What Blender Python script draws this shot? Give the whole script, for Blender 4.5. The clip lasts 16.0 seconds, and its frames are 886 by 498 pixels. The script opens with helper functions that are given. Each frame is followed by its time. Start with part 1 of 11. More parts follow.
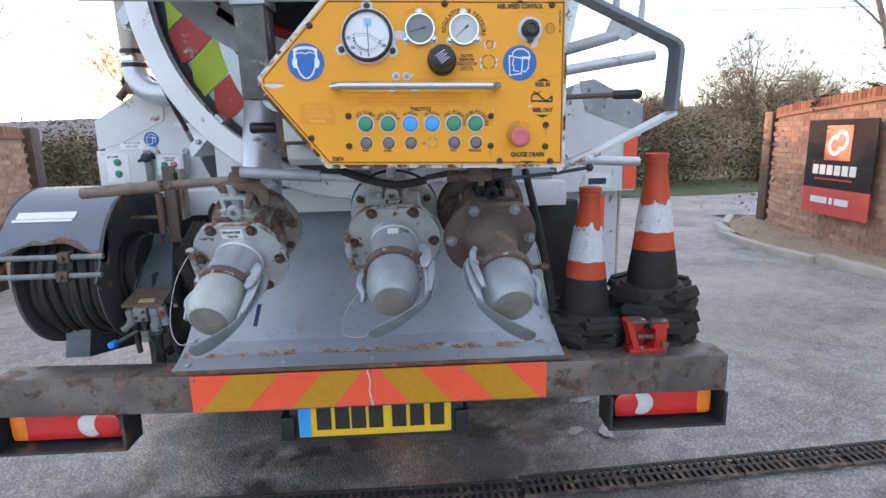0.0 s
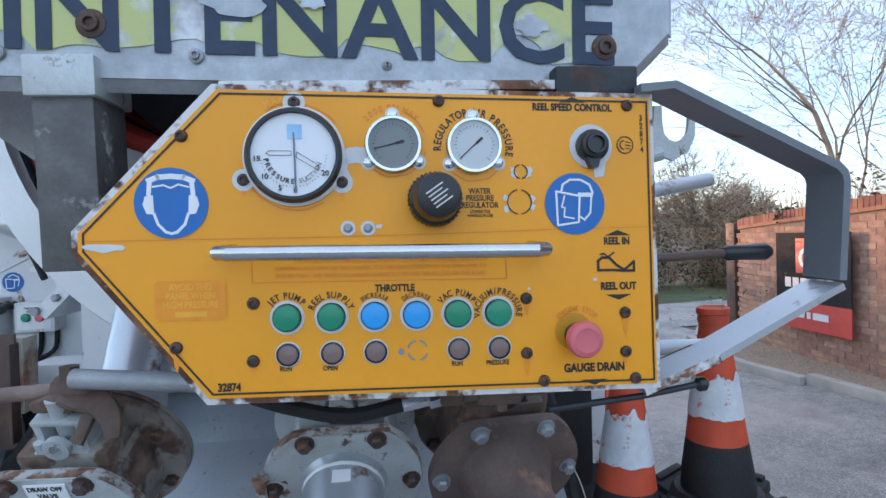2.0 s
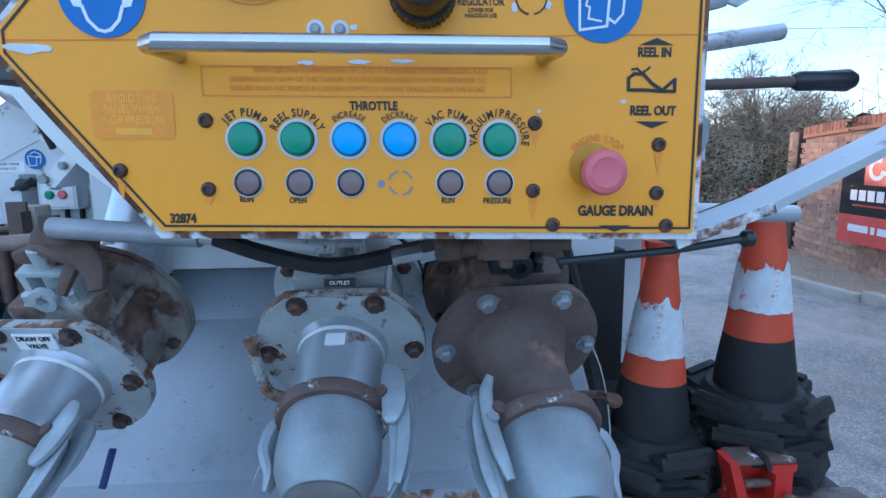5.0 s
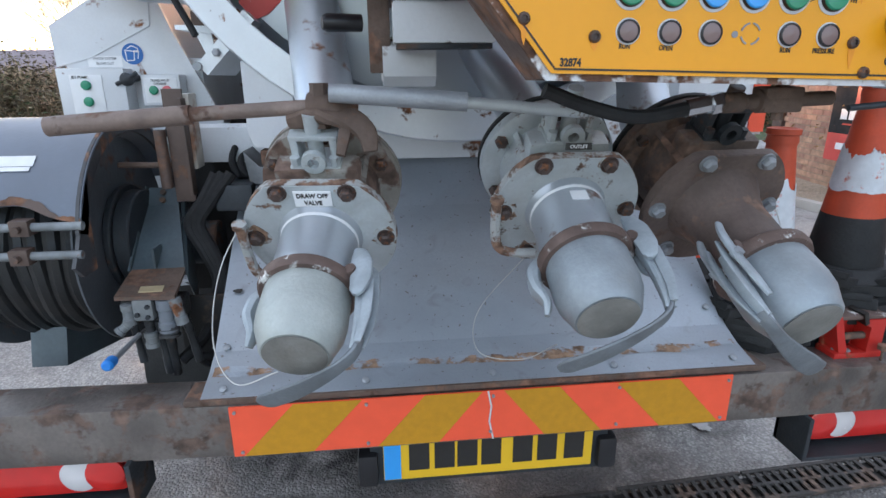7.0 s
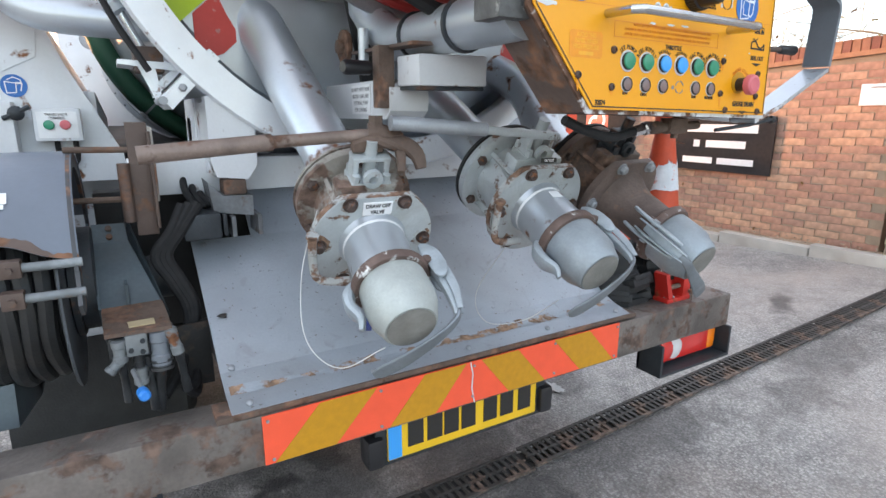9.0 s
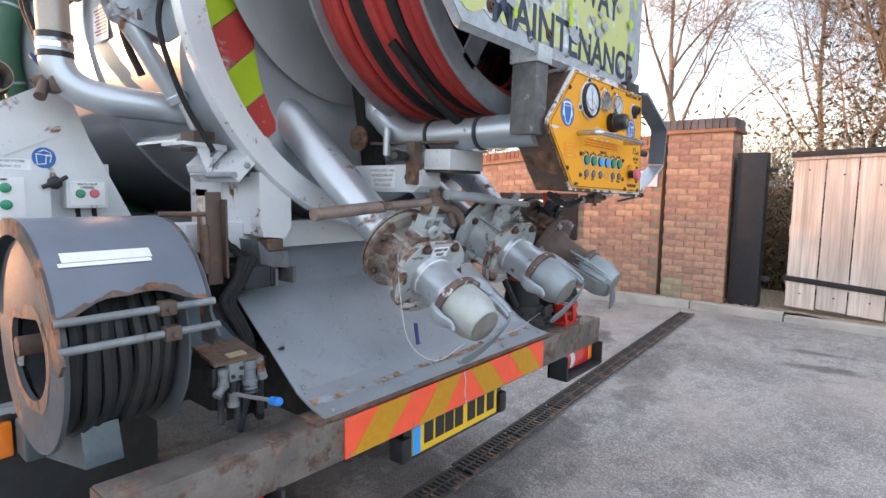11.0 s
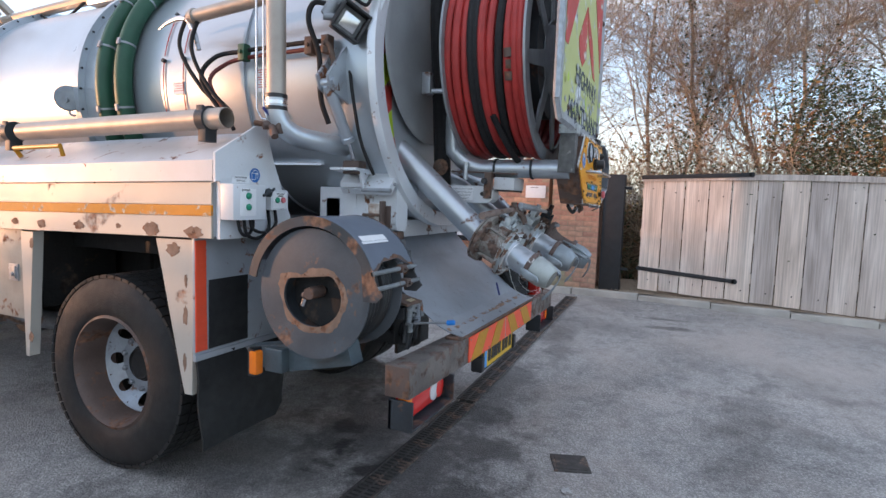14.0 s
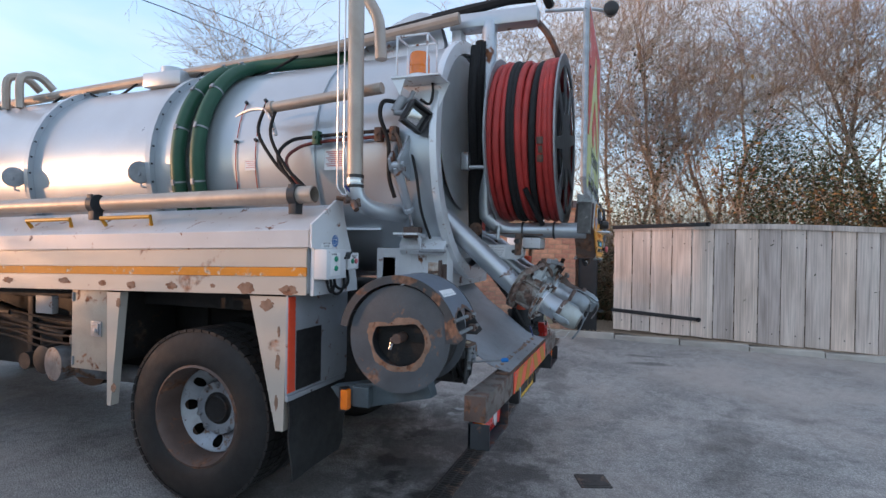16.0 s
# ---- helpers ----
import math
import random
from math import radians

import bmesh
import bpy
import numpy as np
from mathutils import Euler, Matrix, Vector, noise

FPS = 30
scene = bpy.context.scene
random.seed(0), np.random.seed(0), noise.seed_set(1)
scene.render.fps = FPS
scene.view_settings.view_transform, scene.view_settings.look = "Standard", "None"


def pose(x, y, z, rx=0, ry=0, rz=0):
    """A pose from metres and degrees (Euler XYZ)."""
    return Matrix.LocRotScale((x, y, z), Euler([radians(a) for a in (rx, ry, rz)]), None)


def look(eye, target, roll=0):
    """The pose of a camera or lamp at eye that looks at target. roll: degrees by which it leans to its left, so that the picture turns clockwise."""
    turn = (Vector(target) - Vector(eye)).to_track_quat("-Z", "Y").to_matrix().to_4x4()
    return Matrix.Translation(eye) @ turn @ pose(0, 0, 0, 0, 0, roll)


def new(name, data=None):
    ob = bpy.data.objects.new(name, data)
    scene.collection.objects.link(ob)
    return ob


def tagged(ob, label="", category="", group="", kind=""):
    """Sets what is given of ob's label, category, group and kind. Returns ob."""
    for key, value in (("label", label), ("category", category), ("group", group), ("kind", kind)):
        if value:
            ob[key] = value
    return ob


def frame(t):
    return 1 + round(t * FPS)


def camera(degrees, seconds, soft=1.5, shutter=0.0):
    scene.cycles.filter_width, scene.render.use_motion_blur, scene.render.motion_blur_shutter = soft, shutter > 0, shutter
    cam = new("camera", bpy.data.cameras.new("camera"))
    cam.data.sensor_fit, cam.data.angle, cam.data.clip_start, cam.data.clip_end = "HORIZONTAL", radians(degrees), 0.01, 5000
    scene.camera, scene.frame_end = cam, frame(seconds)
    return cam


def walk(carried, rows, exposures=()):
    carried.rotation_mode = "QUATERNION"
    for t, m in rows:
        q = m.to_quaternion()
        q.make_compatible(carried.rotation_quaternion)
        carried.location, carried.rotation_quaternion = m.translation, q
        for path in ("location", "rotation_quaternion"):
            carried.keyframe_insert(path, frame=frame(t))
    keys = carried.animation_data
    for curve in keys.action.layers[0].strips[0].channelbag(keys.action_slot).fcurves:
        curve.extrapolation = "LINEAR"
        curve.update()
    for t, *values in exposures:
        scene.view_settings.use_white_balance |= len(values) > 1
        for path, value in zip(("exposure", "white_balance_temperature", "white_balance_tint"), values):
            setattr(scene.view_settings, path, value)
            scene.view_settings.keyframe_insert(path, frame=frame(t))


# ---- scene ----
cam = camera(77.8, 16.0)
PATH = [
    (0, (0.158, -0.026, 1.596), (0.256, 1.93, 1.194), -1.3),
    (0.5, (0.133, 0.201, 1.645), (0.301, 2.168, 1.327), -1.5),
    (1, (0.11, 0.366, 1.667), (0.331, 2.344, 1.47), -1.7),
    (1.5, (0.123, 0.529, 1.701), (0.372, 2.511, 1.592), -1.6),
    (2, (0.15, 0.61, 1.714), (0.416, 2.592, 1.683), -1.6),
    (2.5, (0.191, 0.678, 1.738), (0.417, 2.665, 1.761), -1.5),
    (3, (0.215, 0.719, 1.742), (0.396, 2.711, 1.781), -1.2),
    (3.5, (0.221, 0.725, 1.74), (0.365, 2.72, 1.769), -1.3),
    (4, (0.221, 0.724, 1.696), (0.35, 2.72, 1.657), -1.4),
    (4.5, (0.225, 0.717, 1.643), (0.339, 2.704, 1.455), -1.4),
    (5, (0.217, 0.709, 1.61), (0.32, 2.677, 1.27), -0.8),
    (5.2, (0.202, 0.704, 1.597), (0.31, 2.662, 1.204), -0.7),
    (7.3, (-0.327, 0.601, 1.533), (-0.098, 2.494, 0.931), -0.5),
    (7.5, (-0.375, 0.616, 1.541), (-0.134, 2.511, 0.951), -0.7),
    (8, (-0.476, 0.619, 1.537), (-0.154, 2.51, 0.972), -0.2),
    (8.5, (-0.637, 0.564, 1.528), (0.001, 2.388, 1.014), 0.2),
    (9, (-0.822, 0.495, 1.529), (0.162, 2.169, 1.05), -0.0),
    (9.2, (-0.884, 0.487, 1.534), (0.204, 2.101, 1.076), -0.2),
    (11.3, (-1.762, 0.475, 1.518), (-0.203, 1.713, 1.326), 0.9),
    (11.5, (-1.838, 0.507, 1.502), (-0.26, 1.722, 1.315), 0.9),
    (12, (-2.049, 0.58, 1.522), (-0.41, 1.713, 1.349), 0.8),
    (12.5, (-2.382, 0.57, 1.505), (-0.678, 1.602, 1.338), 1.2),
    (13, (-2.675, 0.588, 1.51), (-0.925, 1.54, 1.332), 1.5),
    (13.5, (-2.939, 0.7, 1.48), (-1.148, 1.572, 1.301), 1.7),
    (14, (-3.147, 0.739, 1.526), (-1.327, 1.549, 1.347), 2.0),
    (14.5, (-3.438, 0.76, 1.548), (-1.6, 1.527, 1.362), 2.1),
    (15, (-3.658, 0.811, 1.563), (-1.806, 1.547, 1.394), 2.1),
    (15.5, (-3.767, 0.945, 1.557), (-1.895, 1.643, 1.456), 1.4),
    (16, (-3.869, 1.029, 1.591), (-1.983, 1.692, 1.582), 1.0),
]
walk(cam, [(t, look(eye, target, roll)) for t, eye, target, roll in PATH], [(0, 2.75, 6800, 13), (1, 2.65, 6600, 12), (2.5, 2.45, 5900, 9), (3.5, 2.5, 5500, 7), (4.5, 2.5, 4950, 5), (5, 2.5, 5000, 5), (7.5, 2.95, 7100, 12), (9, 3.15, 7300, 11), (11.5, 2.85, 7000, 13), (12.5, 2.68, 6700, 12), (14, 2.35, 6500, 11), (16, 1.97, 6200, 9)])

# ---- light ----
SUN_AZ, SUN_EL = radians(113.5), radians(3.2)
to_sun = Vector((math.cos(SUN_AZ) * math.cos(SUN_EL), math.sin(SUN_AZ) * math.cos(SUN_EL), math.sin(SUN_EL)))
world = bpy.data.worlds.new("sky")
scene.world = world
world.use_nodes = True
wn = world.node_tree
sky = wn.nodes.new("ShaderNodeTexSky")
sky.sky_type, sky.sun_disc = "NISHITA", False
sky.sun_elevation, sky.sun_rotation = SUN_EL, math.pi / 2 - SUN_AZ
sky.air_density, sky.dust_density, sky.ozone_density = 1.0, 0.6, 3.0
wn.links.new(sky.outputs[0], wn.nodes["Background"].inputs[0])
wn.nodes["Background"].inputs[1].default_value = 0.08
# thin high cloud: an even pale veil over the whole sky, a little uneven
veil = wn.nodes.new("ShaderNodeBackground")
cloud = wn.nodes.new("ShaderNodeTexNoise")
cloud.inputs["Scale"].default_value, cloud.inputs["Detail"].default_value, cloud.inputs["Distortion"].default_value = 2.2, 6.0, 0.4
cmap = wn.nodes.new("ShaderNodeMapping")
cmap.inputs["Scale"].default_value = (1.0, 1.0, 3.5)
ccrd = wn.nodes.new("ShaderNodeTexCoord")
wn.links.new(ccrd.outputs["Generated"], cmap.inputs["Vector"])
wn.links.new(cmap.outputs[0], cloud.inputs["Vector"])
cramp = wn.nodes.new("ShaderNodeValToRGB")
cramp.color_ramp.elements[0].position, cramp.color_ramp.elements[1].position = 0.35, 0.68
cramp.color_ramp.elements[0].color, cramp.color_ramp.elements[1].color = (0.61, 0.76, 0.98, 1), (1.0, 0.94, 0.92, 1)
wn.links.new(cloud.outputs[0], cramp.inputs[0])
wn.links.new(cramp.outputs[0], veil.inputs[0])
veil.inputs[1].default_value = 0.21
both = wn.nodes.new("ShaderNodeAddShader")
wn.links.new(wn.nodes["Background"].outputs[0], both.inputs[0])
wn.links.new(veil.outputs[0], both.inputs[1])
wn.links.new(both.outputs[0], wn.nodes["World Output"].inputs[0])
sun = new("sun", bpy.data.lights.new("sun", "SUN"))
sun.data.energy, sun.data.angle, sun.data.color = 0.75, radians(0.6), (1.0, 0.50, 0.27)
sun.matrix_basis = look((0, 0, 30), Vector((0, 0, 30)) - to_sun)


# ---- materials ----
def mat(name, col, rough=0.5, metal=0.0, var=0.15, scale=6.0, bump=0.08, bscale=80.0, rust=0.0, rust_col=(0.16, 0.065, 0.03), rscale=7.0,
        stain=0.0, stain_col=(0.08, 0.07, 0.06), coat=0.0, emit=0.0, random=0.0, speck=0.0, speck_col=(0.10, 0.085, 0.075)):
    """A painted, metal, rubber or plastic surface: broad and fine variation, optional rust patches and stains."""
    m = bpy.data.materials.new(name)
    m.use_nodes = True
    n, l = m.node_tree.nodes, m.node_tree.links
    b = n["Principled BSDF"]
    tc = n.new("ShaderNodeTexCoord")

    def tex(s, detail=5.0, dist=0.0):
        t = n.new("ShaderNodeTexNoise")
        t.inputs["Scale"].default_value, t.inputs["Detail"].default_value, t.inputs["Distortion"].default_value = s, detail, dist
        l.new(tc.outputs["Object"], t.inputs["Vector"])
        return t.outputs[0]

    def ramp(src, a, c, lo=(0, 0, 0), hi=(1, 1, 1)):
        r = n.new("ShaderNodeValToRGB")
        r.color_ramp.elements[0].position, r.color_ramp.elements[1].position = a, c
        r.color_ramp.elements[0].color, r.color_ramp.elements[1].color = (*lo, 1), (*hi, 1)
        l.new(src, r.inputs[0])
        return r.outputs[0]

    def mix(fac, a, c):
        x = n.new("ShaderNodeMix")
        x.data_type = "RGBA"
        for sock, v in ((x.inputs[0], fac), (x.inputs[6], a), (x.inputs[7], c)):
            if isinstance(v, bpy.types.NodeSocket):
                l.new(v, sock)
            elif isinstance(v, (int, float)):
                sock.default_value = v
            else:
                sock.default_value = (*v, 1)
        return x.outputs[2]

    lo = [max(0, c * (1 - var)) for c in col]
    hi = [min(1, c * (1 + var)) for c in col]
    base = ramp(tex(scale), 0.3, 0.7, lo, hi)
    fine = tex(bscale, 3.0)
    base = mix(ramp(fine, 0.35, 0.75, (0, 0, 0), (0.35, 0.35, 0.35)), base, [c * (1 - var * 1.2) for c in col])
    if random:
        oi = n.new("ShaderNodeObjectInfo")
        gi = n.new("ShaderNodeNewGeometry")
        add = n.new("ShaderNodeMath")
        add.operation = "ADD"
        l.new(oi.outputs["Random"], add.inputs[0])
        l.new(gi.outputs["Random Per Island"], add.inputs[1])
        fr = n.new("ShaderNodeMath")
        fr.operation = "FRACT"
        l.new(add.outputs[0], fr.inputs[0])
        hsv = n.new("ShaderNodeHueSaturation")
        mr = n.new("ShaderNodeMapRange")
        mr.inputs["To Min"].default_value, mr.inputs["To Max"].default_value = 1 - random, 1 + random
        l.new(fr.outputs[0], mr.inputs["Value"])
        l.new(mr.outputs[0], hsv.inputs["Value"])
        mh = n.new("ShaderNodeMapRange")
        mh.inputs["To Min"].default_value, mh.inputs["To Max"].default_value = 0.5 - random * 0.05, 0.5 + random * 0.05
        l.new(fr.outputs[0], mh.inputs["Value"])
        l.new(mh.outputs[0], hsv.inputs["Hue"])
        l.new(base, hsv.inputs["Color"])
        base = hsv.outputs[0]
    if stain:
        base = mix(ramp(tex(scale * 0.5, 8.0, 0.6), 0.62 - stain * 0.3, 0.72, (0, 0, 0), (stain, stain, stain)), base, stain_col)
    if speck:
        base = mix(ramp(tex(95.0, 2.0), 0.74 - speck * 0.1, 0.78 - speck * 0.1, (0, 0, 0), (0.8, 0.8, 0.8)), base, speck_col)
        base = mix(ramp(tex(14.0, 9.0, 1.5), 0.60, 0.75, (0, 0, 0), (speck * 0.6, speck * 0.6, speck * 0.6)), base, speck_col)
    rmask = None
    if rust:
        ragged = n.new("ShaderNodeMath")
        ragged.operation = "MULTIPLY_ADD"
        l.new(tex(rscale * 7.0, 6.0), ragged.inputs[0])
        ragged.inputs[1].default_value = 0.30
        shifted = n.new("ShaderNodeMath")
        shifted.operation = "ADD"
        l.new(tex(rscale, 9.0, 0.5), shifted.inputs[0])
        shifted.inputs[1].default_value = -0.15
        l.new(shifted.outputs[0], ragged.inputs[2])
        rmask = ramp(ragged.outputs[0], 0.645 - rust * 0.32, 0.72 - rust * 0.28)
        rcol = ramp(tex(max(30.0, rscale * 2.5), 8.0), 0.32, 0.68, [c * 0.45 for c in rust_col], [min(1, c * 1.75) for c in rust_col])
        base = mix(rmask, base, rcol)
    l.new(base, b.inputs["Base Color"])
    rr = n.new("ShaderNodeMapRange")
    rr.inputs["To Min"].default_value, rr.inputs["To Max"].default_value = max(0.03, rough * 0.8), min(1, rough * 1.25)
    l.new(tex(scale * 2.3), rr.inputs["Value"])
    rough_out, metal_out = rr.outputs[0], None
    if rust:
        x = n.new("ShaderNodeMix")
        l.new(rmask, x.inputs[0])
        l.new(rough_out, x.inputs[2])
        x.inputs[3].default_value = 0.9
        rough_out = x.outputs[0]
        if metal:
            y = n.new("ShaderNodeMix")
            l.new(rmask, y.inputs[0])
            y.inputs[2].default_value, y.inputs[3].default_value = metal, 0.0
            metal_out = y.outputs[0]
    l.new(rough_out, b.inputs["Roughness"])
    if metal_out:
        l.new(metal_out, b.inputs["Metallic"])
    else:
        b.inputs["Metallic"].default_value = metal
    if coat:
        b.inputs["Coat Weight"].default_value, b.inputs["Coat Roughness"].default_value = coat, 0.15
    if bump:
        bp = n.new("ShaderNodeBump")
        bp.inputs["Strength"].default_value, bp.inputs["Distance"].default_value = bump, 0.01
        l.new(fine, bp.inputs["Height"])
        l.new(bp.outputs[0], b.inputs["Normal"])
    if emit:
        b.inputs["Emission Color"].default_value, b.inputs["Emission Strength"].default_value = (*col, 1), emit
    return m


def asphalt_mat():
    """Old tarmac: pale stones in a dark binder, worn lighter in broad tracks, with dark damp and oil stains and the
    lorry's shade painted in.
    """
    m = bpy.data.materials.new("worn_asphalt")
    m.use_nodes = True
    n, l = m.node_tree.nodes, m.node_tree.links
    b = n["Principled BSDF"]
    tc = n.new("ShaderNodeTexCoord")

    def noise_at(s, detail, dist=0.0):
        t = n.new("ShaderNodeTexNoise")
        t.inputs["Scale"].default_value, t.inputs["Detail"].default_value, t.inputs["Distortion"].default_value = s, detail, dist
        l.new(tc.outputs["Object"], t.inputs["Vector"])
        return t.outputs[0]

    def ramp(src, *stops):
        r = n.new("ShaderNodeValToRGB")
        e = r.color_ramp.elements
        while len(e) < len(stops):
            e.new(0.5)
        for k, (p, c) in enumerate(stops):
            e[k].position, e[k].color = p, (*c, 1)
        l.new(src, r.inputs[0])
        return r.outputs[0]

    def mix(fac, a, c, blend="MIX"):
        x = n.new("ShaderNodeMix")
        x.data_type, x.blend_type = "RGBA", blend
        for sock, v in ((x.inputs[0], fac), (x.inputs[6], a), (x.inputs[7], c)):
            if isinstance(v, bpy.types.NodeSocket):
                l.new(v, sock)
            elif isinstance(v, (int, float)):
                sock.default_value = v
            else:
                sock.default_value = (*v, 1)
        return x.outputs[2]

    vo = n.new("ShaderNodeTexVoronoi")
    vo.inputs["Scale"].default_value = 95.0
    l.new(tc.outputs["Object"], vo.inputs["Vector"])
    stone = ramp(vo.outputs["Color"], (0.15, (0.19, 0.18, 0.17)), (0.55, (0.40, 0.38, 0.36)), (0.95, (0.66, 0.62, 0.58)))
    gap = ramp(vo.outputs["Distance"], (0.35, (1, 1, 1)), (0.75, (0.42, 0.42, 0.42)))
    base = mix(1.0, stone, gap, "MULTIPLY")
    base = mix(0.42, base, ramp(noise_at(0.9, 8.0, 0.5), (0.30, (0.15, 0.143, 0.138)), (0.52, (0.41, 0.39, 0.37)), (0.8, (0.54, 0.51, 0.48))))
    base = mix(ramp(noise_at(9.0, 6.0, 0.3), (0.48, (0, 0, 0)), (0.75, (0.5, 0.5, 0.5))), base, (0.09, 0.085, 0.083))
    base = mix(ramp(noise_at(1.4, 9.0, 0.3), (0.56, (0, 0, 0)), (0.80, (0.6, 0.6, 0.6))), base, (0.06, 0.057, 0.056))
    base = mix(ramp(noise_at(0.55, 6.0, 0.8), (0.44, (0, 0, 0)), (0.66, (0.5, 0.5, 0.5))), base, (0.46, 0.395, 0.35))
    # oil and damp stains, those beneath the lorry also painting its shade: x, y, half length, half width, turn, depth
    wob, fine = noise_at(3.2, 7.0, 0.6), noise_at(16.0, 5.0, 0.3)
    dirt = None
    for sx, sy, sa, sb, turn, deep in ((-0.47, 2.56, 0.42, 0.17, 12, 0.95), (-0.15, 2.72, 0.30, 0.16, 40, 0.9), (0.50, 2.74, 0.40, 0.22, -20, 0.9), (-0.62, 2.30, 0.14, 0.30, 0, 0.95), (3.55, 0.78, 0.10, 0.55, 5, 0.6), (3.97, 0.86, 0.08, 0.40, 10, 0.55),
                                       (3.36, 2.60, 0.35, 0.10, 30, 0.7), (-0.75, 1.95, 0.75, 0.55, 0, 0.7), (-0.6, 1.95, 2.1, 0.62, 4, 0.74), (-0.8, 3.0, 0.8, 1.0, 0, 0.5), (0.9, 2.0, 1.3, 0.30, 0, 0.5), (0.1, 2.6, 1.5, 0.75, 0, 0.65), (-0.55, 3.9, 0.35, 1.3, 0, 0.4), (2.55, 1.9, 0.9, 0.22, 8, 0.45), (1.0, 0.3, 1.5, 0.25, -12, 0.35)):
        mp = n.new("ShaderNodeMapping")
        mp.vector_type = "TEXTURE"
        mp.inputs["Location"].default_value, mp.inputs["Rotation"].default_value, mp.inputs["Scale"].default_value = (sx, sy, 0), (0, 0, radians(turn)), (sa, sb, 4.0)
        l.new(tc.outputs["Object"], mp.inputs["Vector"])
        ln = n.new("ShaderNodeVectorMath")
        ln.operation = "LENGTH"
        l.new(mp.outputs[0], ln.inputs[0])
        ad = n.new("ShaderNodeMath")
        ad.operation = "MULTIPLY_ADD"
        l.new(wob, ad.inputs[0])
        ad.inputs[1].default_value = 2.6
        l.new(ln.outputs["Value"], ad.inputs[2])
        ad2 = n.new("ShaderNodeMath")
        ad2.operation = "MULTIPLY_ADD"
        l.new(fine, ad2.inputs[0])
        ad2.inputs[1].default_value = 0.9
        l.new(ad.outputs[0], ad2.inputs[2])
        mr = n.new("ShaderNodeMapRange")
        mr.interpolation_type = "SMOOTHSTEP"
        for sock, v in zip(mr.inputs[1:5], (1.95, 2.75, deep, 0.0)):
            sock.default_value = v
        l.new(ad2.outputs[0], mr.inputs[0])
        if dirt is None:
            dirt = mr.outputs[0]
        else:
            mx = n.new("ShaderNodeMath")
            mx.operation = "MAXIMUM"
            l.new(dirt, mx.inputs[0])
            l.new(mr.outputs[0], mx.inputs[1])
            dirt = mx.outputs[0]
    # this mask holds the stains and the painted lorry shade together
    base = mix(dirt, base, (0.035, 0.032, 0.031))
    l.new(base, b.inputs["Base Color"])
    l.new(ramp(noise_at(2.2, 5.0), (0.3, (0.46, 0.46, 0.46)), (0.7, (0.80, 0.80, 0.80))), b.inputs["Roughness"])
    bp = n.new("ShaderNodeBump")
    bp.inputs["Strength"].default_value, bp.inputs["Distance"].default_value = 1.0, 0.006
    l.new(gap, bp.inputs["Height"])
    l.new(bp.outputs[0], b.inputs["Normal"])
    return m


